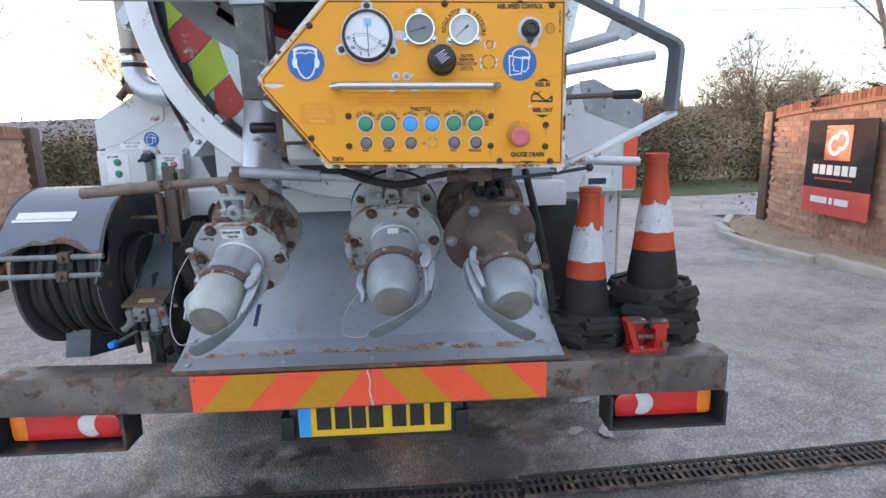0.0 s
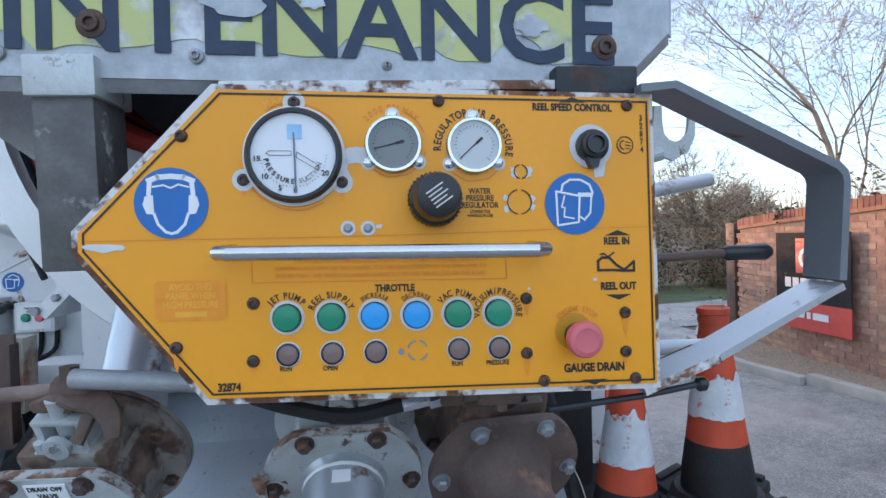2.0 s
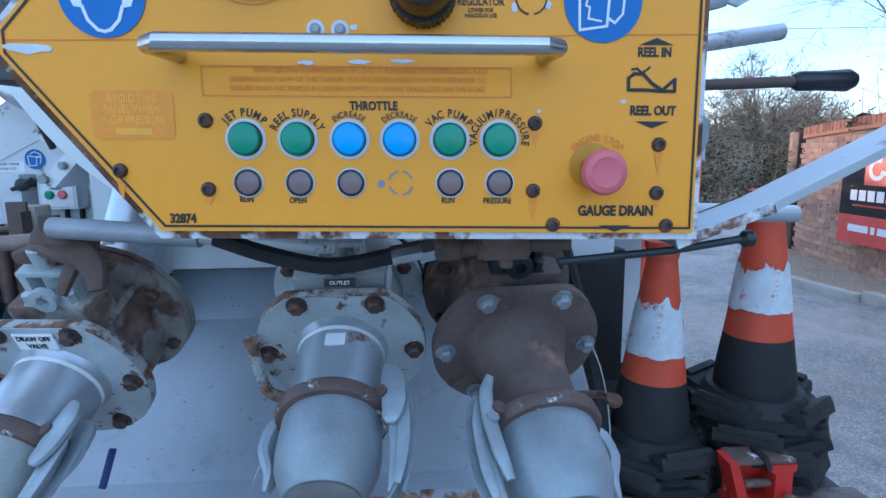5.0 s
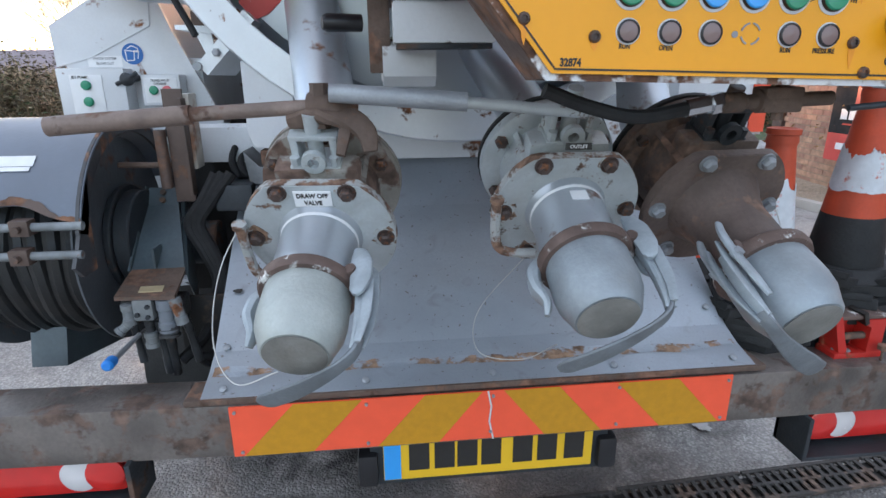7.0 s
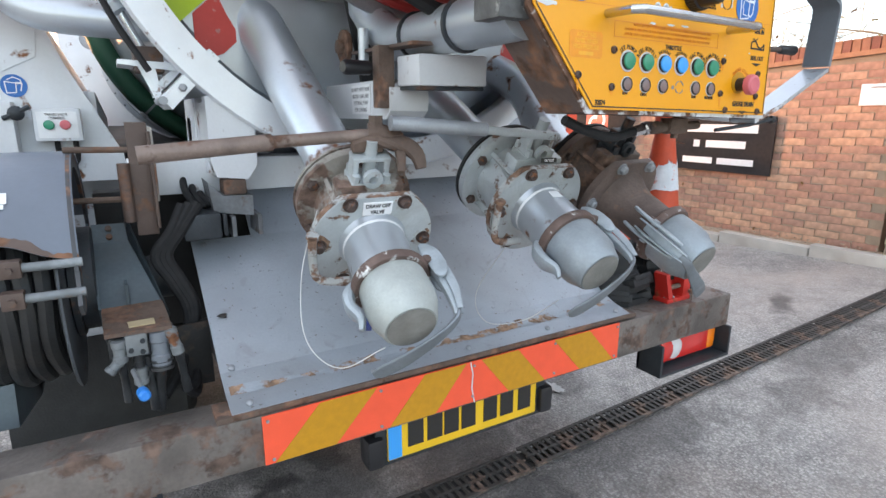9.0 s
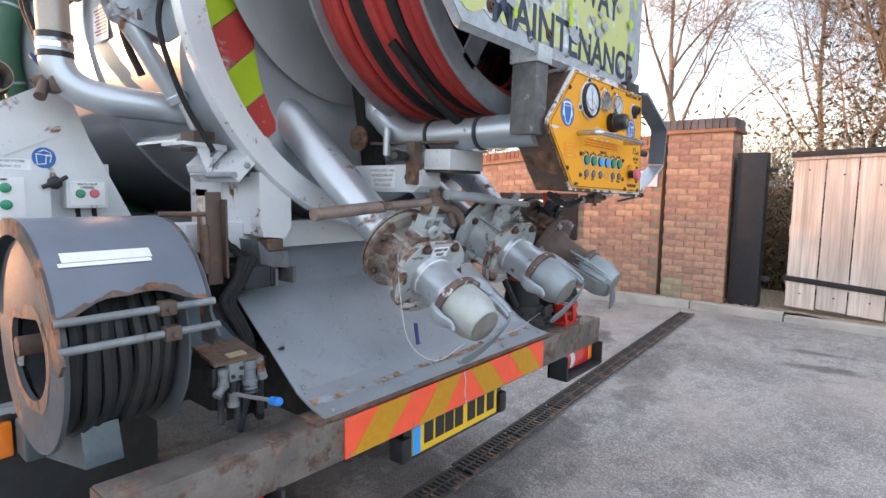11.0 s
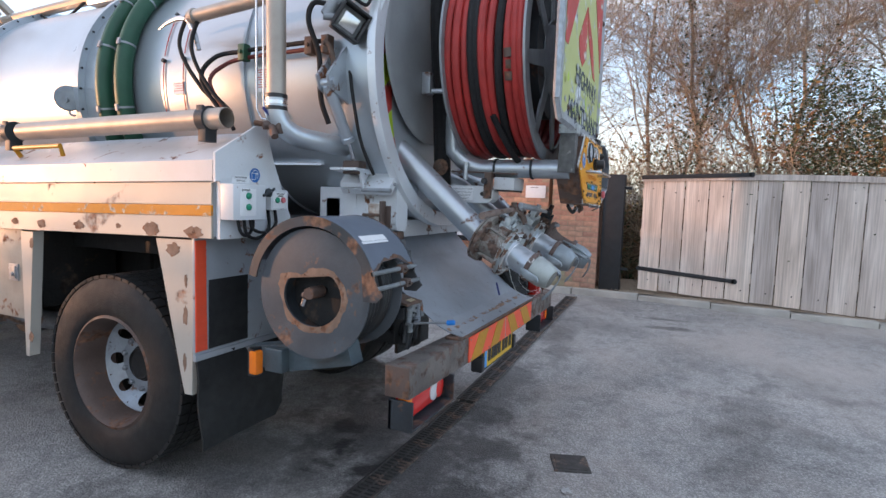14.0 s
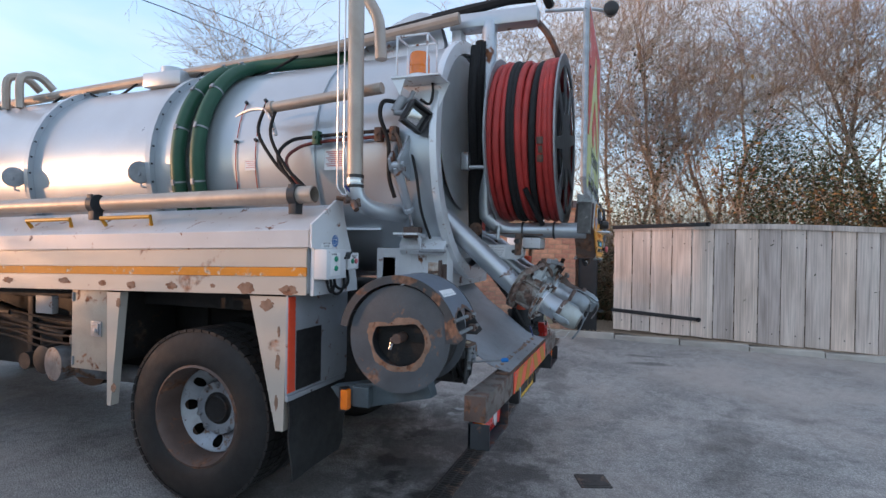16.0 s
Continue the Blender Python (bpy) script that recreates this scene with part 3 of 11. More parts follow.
def bm_lathe(bm, profile, p0, p1, n=28, close=True):
    """A turned shape: (radius, height) pairs along the line from p0 towards p1."""
    m, _ = frame_of(p0, p1)
    rings = []
    for r, h in profile:
        rings.append([bm.verts.new(m @ Vector((max(r, 1e-5) * math.cos(2 * math.pi * i / n), max(r, 1e-5) * math.sin(2 * math.pi * i / n), h))) for i in range(n)])
    for a, c in zip(rings[:-1], rings[1:]):
        for i in range(n):
            bm.faces.new((a[i], a[(i + 1) % n], c[(i + 1) % n], c[i]))
    if close:
        bm.faces.new(list(reversed(rings[0])))
        bm.faces.new(rings[-1])
    return bm


def bm_cyl(bm, p0, p1, r0, r1=None, n=24, bevel=0.0):
    h = (Vector(p1) - Vector(p0)).length
    r1 = r0 if r1 is None else r1
    if bevel:
        return bm_lathe(bm, [(r0 - bevel, 0), (r0, bevel), (r1, h - bevel), (r1 - bevel, h)], p0, p1, n)
    return bm_lathe(bm, [(r0, 0), (r1, h)], p0, p1, n)


def smooth_points(pts, steps=6):
    pts = [Vector(p) for p in pts]
    if len(pts) < 3:
        return pts
    out = []
    ext = [pts[0] * 2 - pts[1]] + pts + [pts[-1] * 2 - pts[-2]]
    for i in range(1, len(ext) - 2):
        a, b, c, d = ext[i - 1:i + 3]
        for k in range(steps):
            t = k / steps
            out.append(0.5 * ((2 * b) + (c - a) * t + (2 * a - 5 * b + 4 * c - d) * t * t + (3 * b - a - 3 * c + d) * t ** 3))
    return out + [pts[-1]]


def bm_tube(bm, pts, r, n=10, smooth=6, taper=None, closed=False):
    """A round bar or hose along points."""
    pts = smooth_points(pts, smooth) if smooth else [Vector(p) for p in pts]
    rings, up = [], Vector((0, 0, 1))
    for i, p in enumerate(pts):
        d = (pts[min(i + 1, len(pts) - 1)] - pts[max(i - 1, 0)]).normalized()
        if closed:
            d = (pts[(i + 1) % len(pts)] - pts[i - 1]).normalized()
        side = d.cross(up)
        if side.length < 0.05:
            side = d.cross(Vector((1, 0, 0)))
        side.normalize()
        up = side.cross(d).normalized()
        rr = r if taper is None else r + (taper - r) * i / (len(pts) - 1)
        rings.append([bm.verts.new(p + (side * math.cos(2 * math.pi * k / n) + up * math.sin(2 * math.pi * k / n)) * rr) for k in range(n)])
    pairs = list(zip(rings[:-1], rings[1:])) + ([(rings[-1], rings[0])] if closed else [])
    for a, c in pairs:
        for k in range(n):
            bm.faces.new((a[k], a[(k + 1) % n], c[(k + 1) % n], c[k]))
    if not closed:
        bm.faces.new(list(reversed(rings[0])))
        bm.faces.new(rings[-1])
    return bm


def bm_prism(bm, poly, depth, m):
    """A flat plate: a polygon (u, v) in the frame m, depth along its third axis."""
    a = [bm.verts.new(m @ Vector((u, v, 0))) for u, v in poly]
    c = [bm.verts.new(m @ Vector((u, v, depth))) for u, v in poly]
    bm.faces.new(list(reversed(a)))
    bm.faces.new(c)
    for i in range(len(poly)):
        j = (i + 1) % len(poly)
        bm.faces.new((a[i], a[j], c[j], c[i]))
    return bm


def disc(cu, cv, r, n=32):
    return [(cu + r * math.cos(2 * math.pi * i / n), cv + r * math.sin(2 * math.pi * i / n)) for i in range(n)]


def bm_ring(bm, cu, cv, r0, r1, depth, m, n=36, a0=0.0, a1=360.0):
    """A flat ring, or a stretch of one, in the frame m."""
    k = max(3, int(n * (a1 - a0) / 360))
    whole = a1 - a0 >= 359.9
    rows = []
    for i in range(k if whole else k + 1):
        t = radians(a0 + (a1 - a0) * i / k)
        rows.append([bm.verts.new(m @ Vector((cu + r * math.cos(t), cv + r * math.sin(t), h))) for r, h in ((r0, 0), (r1, 0), (r1, depth), (r0, depth))])
    for r, s in zip(rows, rows[1:] + ([rows[0]] if whole else [])):
        for j in range(4):
            bm.faces.new((r[j], r[(j + 1) % 4], s[(j + 1) % 4], s[j]))
    if not whole:
        bm.faces.new(rows[0])
        bm.faces.new(list(reversed(rows[-1])))
    return bm


def bm_path(bm, pts, w, depth, m, closed=False):
    """A line drawn in the frame m, as thin flat strokes."""
    pts = [Vector((*p, 0)) for p in pts]
    for a, c in zip(pts, pts[1:] + ([pts[0]] if closed else [])):
        if (c - a).length < 1e-6:
            continue
        d = (c - a).normalized()
        s = Vector((-d.y, d.x, 0)) * w / 2
        e = d * w * 0.35
        bm_prism(bm, [tuple((a - s - e).xy), tuple((c - s + e).xy), tuple((c + s + e).xy), tuple((a + s - e).xy)], depth, m)
    return bm


def bm_text(bm, words, size, m, u=0.0, v=0.0, turn=0.0, bold=0.0, depth=0.0006, stretch=1.0, align="CENTER"):
    """Lettering in the frame m, at (u, v), with the built-in font."""
    c = bpy.data.curves.new("lettering", "FONT")
    c.body, c.size, c.align_x, c.align_y, c.extrude, c.offset, c.resolution_u = words, size, align, "CENTER", depth / 2, bold * size, 3
    ob = new("lettering_source", c)
    me = bpy.data.meshes.new_from_object(ob.evaluated_get(bpy.context.evaluated_depsgraph_get()))
    bpy.data.objects.remove(ob)
    me.transform(m @ Matrix.Translation((u, v, 0)) @ Matrix.Rotation(radians(turn), 4, "Z") @ Matrix.Diagonal((stretch, 1, 1, 1)))
    bm.from_mesh(me)
    bpy.data.meshes.remove(me)
    return bm


WIDE = dict(I=0.30, J=0.42, E=0.55, L=0.52, F=0.52, S=0.55, T=0.60, M=0.90, W=0.95, **{" ": 0.30, "/": 0.42})


def bm_arc_text(bm, words, size, m, cu, cv, r, middle, bold=0.0, narrow=0.82):
    """Letters set round a dial by their own widths, reading clockwise; angles in degrees from the dial's right."""
    step = [math.degrees((WIDE.get(ch, 0.68) + 0.05) * size * narrow / r) for ch in words]
    a = middle + sum(step) / 2
    for ch, w in zip(words, step):
        if ch != " ":
            t = a - w / 2
            bm_text(bm, ch, size, m, cu + r * math.cos(radians(t)), cv + r * math.sin(radians(t)), t - 90, bold, stretch=narrow)
        a -= w
    return bm


def thing(name, at, label, category, group="", kind=""):
    e = new(name)
    e.matrix_basis, e.empty_display_size = pose(*at), 0.2
    return tagged(e, label, category, group, kind)


SETTING = [Matrix.Identity(4)]  # where the assembly that is being built is set on the lorry


def part(name, bm, material, parent=None, label="", smooth=True, angle=35.0, m=None, local=False, kind=""):
    """Links a bmesh as one mesh object under a thing or a part; the mesh is in world metres unless local."""
    if m is not None:
        bmesh.ops.transform(bm, matrix=m, verts=bm.verts)
    if not local:
        bmesh.ops.transform(bm, matrix=SETTING[0], verts=bm.verts)
    bmesh.ops.recalc_face_normals(bm, faces=bm.faces)
    me = bpy.data.meshes.new(name)
    for f in bm.faces:
        f.smooth = smooth
    if smooth:
        for e in bm.edges:
            e.smooth = len(e.link_faces) == 2 and e.calc_face_angle(0) < radians(angle)
    bm.to_mesh(me)
    bm.free()
    me.materials.append(M[material] if isinstance(material, str) else material)
    ob = new(name, me)
    if parent is not None:
        ob.parent = parent
        if parent.type == "EMPTY" and not local:
            ob.matrix_parent_inverse = parent.matrix_basis.inverted()
    if label:
        ob["label"] = label
    if kind:
        ob["kind"] = kind
    return ob


def B():
    return bmesh.new()


def join_pieces(name, verts, faces, material, parent=None, label="", kind="stuff"):
    me = bpy.data.meshes.new(name)
    me.from_pydata(verts, [], faces)
    me.materials.append(M[material])
    ob = new(name, me)
    if parent is not None:
        ob.parent = parent
    return tagged(ob, label, "", "", kind)


# ---- the yard and its walls ----
def smoothstep(a, b, x):
    t = min(1.0, max(0.0, (x - a) / (b - a)))
    return t * t * (3 - 2 * t)


def lie(x, y):
    """Height of the yard: it falls towards the drain line from the gate side."""
    s = 0.05 * max(0.0, min(x, 6.5) - 0.4)
    k = 1 - 0.19 * max(0.0, min(4.0, y - 2.2)) if y > 2.2 else 1 - 0.10 * max(0.0, min(4.0, 1.3 - y))
    return s * k


def sheet(name, xs, ys, material, label, category, lift=0.0, rough=0.0):
    verts, faces = [], []
    for y in ys:
        for x in xs:
            verts.append((x, y, lie(x, y) + lift + rough * noise.noise(Vector((x * 1.7, y * 1.7, 3)))))
    w = len(xs)
    for j in range(len(ys) - 1):
        for i in range(w - 1):
            faces.append((j * w + i, j * w + i + 1, (j + 1) * w + i + 1, (j + 1) * w + i))
    me = bpy.data.meshes.new(name)
    me.from_pydata(verts, [], faces)
    me.materials.append(M[material])
    for p in me.polygons:
        p.use_smooth = True
    return tagged(new(name, me), label, category, "", "structure")


def span(a, b, step):
    n = max(1, round((b - a) / step))
    return [a + (b - a) * i / n for i in range(n + 1)]


FAR = [-2500, -800, -300, -120, -60, -30]
sheet("ground", FAR + span(-20, 20, 1.0) + [30, 60, 120, 300, 800, 2500], FAR + span(-20, 24, 1.0) + [30, 60, 120, 300, 800, 2500], "field",
      "rough winter grass field beyond the lane", "ground", lift=-0.03)
KERB_X = 4.86


sheet("yard", span(-14, 5.6, 0.35), span(-12, 10.4, 0.35), "asphalt", "worn grey asphalt yard with oil stains and painted shade under the lorry", "yard", lift=0.0, rough=0.006)
sheet("road", span(-60, 60, 2.0), span(9.8, 13.4, 0.6), "asphalt", "grey asphalt lane past the gateway", "road", lift=-0.012)
sheet("verge", span(-60, 60, 1.0), span(12.9, 17.7, 0.4), "grass", "strip of green verge grass beside the lane", "verge", lift=0.004, rough=0.05)


def drain():
    """The slotted channel across the yard: a rail each side and cross bars, in lengths of half a metre."""
    d = tagged(new("channel_drain"), "long cast iron slotted drain channel set in the asphalt", "drain")
    d.matrix_basis = pose(0, 2.175, 0)
    bar, side = B(), B()
    bm_box(side, 0, 0.492, -0.075, -0.06, 0, 0.012)
    bm_box(side, 0, 0.492, 0.06, 0.075, 0, 0.012)
    bm_box(side, 0, 0.492, -0.006, 0.006, 0, 0.010)
    for i in range(14):
        x = 0.012 + i * 0.0345
        bm_box(bar, x, x + 0.016, -0.06, 0.06, 0, 0.009)
    first_side = part("rail", side, "iron", d, smooth=False, local=True)
    first_bar = part("grate", bar, "iron", d, smooth=False, local=True)
    k = 0
    for x in [-2.9 + 0.5 * i for i in range(15)]:
        lean = Matrix.Translation((x, 0, lie(x + 0.25, 2.175) + 0.0025)) @ Matrix.Rotation(-math.atan2(lie(x + 0.5, 2.175) - lie(x, 2.175), 0.5), 4, "Y")
        for src in (first_side, first_bar):
            o = src if k == 0 else src.copy()
            if k:
                scene.collection.objects.link(o)
            o.matrix_basis = lean
        k += 1
    bm = B()
    strip = [-3.0 + 0.2 * i for i in range(39)]
    lo = [bm.verts.new((x, -0.056, lie(x, 2.175) + 0.0075)) for x in strip]
    hi = [bm.verts.new((x, 0.056, lie(x, 2.175) + 0.0075)) for x in strip]
    for i in range(len(strip) - 1):
        bm.faces.new((lo[i], lo[i + 1], hi[i + 1], hi[i]))
    part("silt", bm, "silt", d, "black silt in the channel", local=True)


drain()


def stop_cover():
    t = thing("stopcock_cover", (0.02, 1.28, 0.0), "small square rusty iron stopcock cover in the asphalt", "drain cover")
    bm = B()
    bm_box(bm, -0.085, 0.085, -0.085, 0.085, -0.01, 0.012, 0.003, pose(0.02, 1.28, 0, 0, 0, 20))
    c = part("lid", bm, "iron", t)
    bm = B()
    bm_box(bm, -0.105, 0.105, -0.105, 0.105, -0.012, 0.008, 0.002, pose(0.02, 1.28, 0, 0, 0, 20))
    part("surround", bm, "iron", t, "rusty iron surround")


stop_cover()


def spills():
    """Paint splashes on the tarmac, each with its own ragged outline."""
    rng = random.Random(15)
    yard = bpy.data.objects["yard"]
    for nm, mt, x, y, a, b, turn in (("paint_splash", "splash", 1.10, 2.95, 0.08, 0.03, 10), ("paint_splash", "splash", 1.13, 2.58, 0.04, 0.07, 0), ("paint_splash", "splash", 0.98, 2.62, 0.06, 0.03, 30), ("paint_splash", "splash", -0.31, 1.24, 0.035, 0.03, 0)):
        verts = [(x, y, lie(x, y) + 0.011)]
        n = 36
        for k in range(n):
            t = 2 * math.pi * k / n
            r = 0.75 + 0.55 * noise.noise(Vector((math.cos(t) * 2.2 + x * 9, math.sin(t) * 2.2 + y * 7, 0))) + 0.25 * rng.random()
            u, v = a * r * math.cos(t), b * r * math.sin(t)
            c, s = math.cos(radians(turn)), math.sin(radians(turn))
            px_, py_ = x + u * c - v * s, y + u * s + v * c
            verts.append((px_, py_, lie(px_, py_) + 0.0105))
        me = bpy.data.meshes.new(nm)
        me.from_pydata(verts, [], [(0, k + 1, (k + 1) % n + 1) for k in range(n)])
        me.materials.append(M[mt])
        new(nm, me).parent = yard


spills()

# kerb line: straight by the gate, then bending out at the entrance
KERB = [(4.92, -6.0), (4.90, -4.0), (4.90, -2.0), (4.88, 0.0), (4.86, 2.0), (4.82, 3.5), (4.78, 5.0), (4.63, 6.1), (4.60, 7.0), (4.80, 7.9), (5.3, 8.75), (6.2, 9.3), (8.0, 9.6), (12.0, 9.8)]


def along(points, step):
    """Places and headings every step metres along a smooth line in plan."""
    pts = smooth_points([(x, y, 0) for x, y in points], 12)
    out, left = [], 0.0
    for a, b in zip(pts[:-1], pts[1:]):
        d = b - a
        while left <= d.length:
            out.append((a + d * (left / d.length), math.atan2(d.y, d.x)))
            left += step
        left -= d.length
    return out


def kerb():
    k = tagged(new("kerb"), "pale concrete kerb stones edging the yard", "kerb", "", "structure")
    first = None
    for p, a in along(KERB, 0.915):
        if first is None:
            bm = B()
            bm_box(bm, 0.004, 0.908, -0.125, 0.0, -0.2, 0.085, 0.012)
            first = part("kerb_stone", bm, "concrete", k, local=True)
            o = first
        else:
            o = first.copy()
            scene.collection.objects.link(o)
        o.matrix_basis = pose(p.x, p.y, lie(p.x, p.y) + random.uniform(-0.005, 0.005), 0, 0, math.degrees(a))


kerb()


def gravel_strip():
    pts = along(KERB, 0.3)
    verts, faces = [], []
    for p, a in pts:
        n = Vector((math.sin(a), -math.cos(a), 0))
        for d in (0.12, 0.4, 0.8, 1.3):
            q = p + n * d
            verts.append((q.x, q.y, lie(p.x, p.y) + 0.075 + 0.03 * d + 0.015 * noise.noise(q * 3)))
    for i in range(len(pts) - 1):
        for j in range(3):
            faces.append((i * 4 + j, i * 4 + j + 1, i * 4 + j + 5, i * 4 + j + 4))
    me = bpy.data.meshes.new("gravel_border")
    me.from_pydata(verts, [], faces)
    me.materials.append(M["gravel"])
    tagged(new("gravel_border", me), "strip of pale gravel between kerb and brick wall", "gravel", "", "structure")
    # loose stones
    v, f = [], []
    for _ in range(2600):
        p, a = random.choice(pts)
        if p.y < 1.2 or p.y > 9:
            continue
        n = Vector((math.sin(a), -math.cos(a), 0))
        q = p + n * random.uniform(0.1, 0.75) + Vector((math.cos(a), math.sin(a), 0)) * random.uniform(0, 0.3)
        z, s = lie(p.x, p.y) + 0.09 + 0.03 * (q - p).length, random.uniform(0.008, 0.017)
        i = len(v)
        v += [(q.x + s, q.y, z), (q.x, q.y + s, z), (q.x - s, q.y, z), (q.x, q.y - s, z), (q.x, q.y, z + s * 0.8)]
        f += [(i, i + 1, i + 4), (i + 1, i + 2, i + 4), (i + 2, i + 3, i + 4), (i + 3, i, i + 4)]
    join_pieces("loose_gravel", v, f, "gravel", None, "scattered pale gravel stones along the wall foot")


gravel_strip()

# the wall behind the kerb, from the pillar to the entrance
WALL = [(5.13, 2.70), (5.16, 3.6), (5.20, 4.6), (5.32, 5.6), (5.42, 6.5), (5.50, 7.2), (5.62, 7.9), (5.78, 8.4)]
COURSE, BRICK = 0.075, 0.225


def wall_top(y):
    """Underside of the coping: a step down from the pillar towards the entrance."""
    return 2.06 - 0.055 * max(0.0, y - 2.7)


def brick_mesh(name, lx, ly, lz, b=0.004):
    bm = B()
    bm_box(bm, -lx / 2, lx / 2, -ly / 2, ly / 2, -lz / 2, lz / 2)
    me = bpy.data.meshes.new(name)
    bm.to_mesh(me)
    bm.free()
    return me


def box_data(m, lx, ly, lz, verts, faces):
    i = len(verts)
    for sx, sy, sz in ((-1, -1, -1), (1, -1, -1), (1, 1, -1), (-1, 1, -1), (-1, -1, 1), (1, -1, 1), (1, 1, 1), (-1, 1, 1)):
        verts.append(tuple(m @ Vector((sx * lx / 2, sy * ly / 2, sz * lz / 2))))
    for q in ((0, 3, 2, 1), (4, 5, 6, 7), (0, 1, 5, 4), (1, 2, 6, 5), (2, 3, 7, 6), (3, 0, 4, 7)):
        faces.append(tuple(i + k for k in q))


def brick_wall(name, line, base, top, label, near=None, coping="brick_end", side=1):
    """A curved brick wall in running bond on a mortar core, with a brick-on-edge coping over a tile course."""
    w = tagged(new(name), label, "wall", "", "structure")
    core, ledge = B(), B()
    pts = along(line, 0.12)
    thick = 0.215
    for bmx, off0, off1, h0, h1 in ((core, 0.006, thick - 0.006, None, 0.0), (ledge, -0.03, thick + 0.03, 0.0, 0.045)):
        rows = []
        for p, a in pts:
            n = Vector((math.sin(a), -math.cos(a), 0)) * side
            z0, z1 = (base(p.x, p.y) - 0.3, top(p.y)) if h0 is None else (top(p.y) + h0, top(p.y) + h1)
            rows.append([bmx.verts.new((*(p + n * o).xy, z)) for o, z in ((off0, z0), (off0, z1), (off1, z1), (off1, z0))])
        for r, s in zip(rows[:-1], rows[1:]):
            for k in range(4):
                bmx.faces.new((r[k], r[(k + 1) % 4], s[(k + 1) % 4], s[k]))
        bmx.faces.new(rows[0])
        bmx.faces.new(list(reversed(rows[-1])))
    part("mortar_core", core, "mortar", w, smooth=False, local=True)
    part("ledge_course", ledge, coping, w, smooth=False, local=True)
    mesh = brick_mesh("brick", 0.215, 0.1, 0.065)
    mesh.materials.append(M["brick"])
    verts, faces, made = [], [], 0
    for c in range(30):
        cells = along(line, BRICK / 2)
        for i in range(c % 2, len(cells) - 1, 2):
            p, a = cells[i]
            q = cells[min(i + 1, len(cells) - 1)][0]
            z = base(q.x, q.y) - 0.05 + c * COURSE
            if z + 0.03 > top(q.y) or z + 0.07 < base(q.x, q.y):
                continue
            n = Vector((math.sin(a), -math.cos(a), 0)) * side
            for face in (0, 1):
                o = p + Vector((math.cos(a), math.sin(a), 0)) * BRICK / 2 + n * (0.05 if face == 0 else thick - 0.05)
                m = pose(o.x, o.y, z, 0, 0, math.degrees(a)) @ pose(0, random.uniform(-0.0025, 0.0025), 0, 0, 0, random.uniform(-0.4, 0.4))
                if face == 0 and near and near(q) and made < 230:
                    ob = bpy.data.objects.new("brick", mesh)
                    scene.collection.objects.link(ob)
                    ob.parent, ob.matrix_basis = w, m
                    made += 1
                else:
                    box_data(m, 0.215, 0.1, 0.065, verts, faces)
    join_pieces("brickwork", verts, faces, "brick", w)
    verts, faces = [], []
    for p, a in along(line, 0.078):
        n = Vector((math.sin(a), -math.cos(a), 0)) * side
        o = p + n * thick / 2
        box_data(pose(o.x, o.y, top(p.y) + 0.045 + 0.056, 0, 0, math.degrees(a)) @ pose(0, 0, random.uniform(-0.003, 0.003), 0, random.uniform(-1, 1), 0), 0.068, 0.225, 0.112, verts, faces)
    join_pieces("coping", verts, faces, coping, w, "brick on edge coping")
    return w


brick_wall("wall_east", WALL, lie, wall_top, "curved red brick boundary wall with brick on edge coping", near=lambda q: q.y < 4.7)
WALL_W = [(-4.35, 3.2), (-4.55, 4.6), (-4.85, 6.2), (-5.25, 7.6), (-5.6, 8.6)]
brick_wall("wall_west", WALL_W, lambda x, y: 0.0, lambda y: 1.70, "curved red brick wall beside the entrance", side=-1)


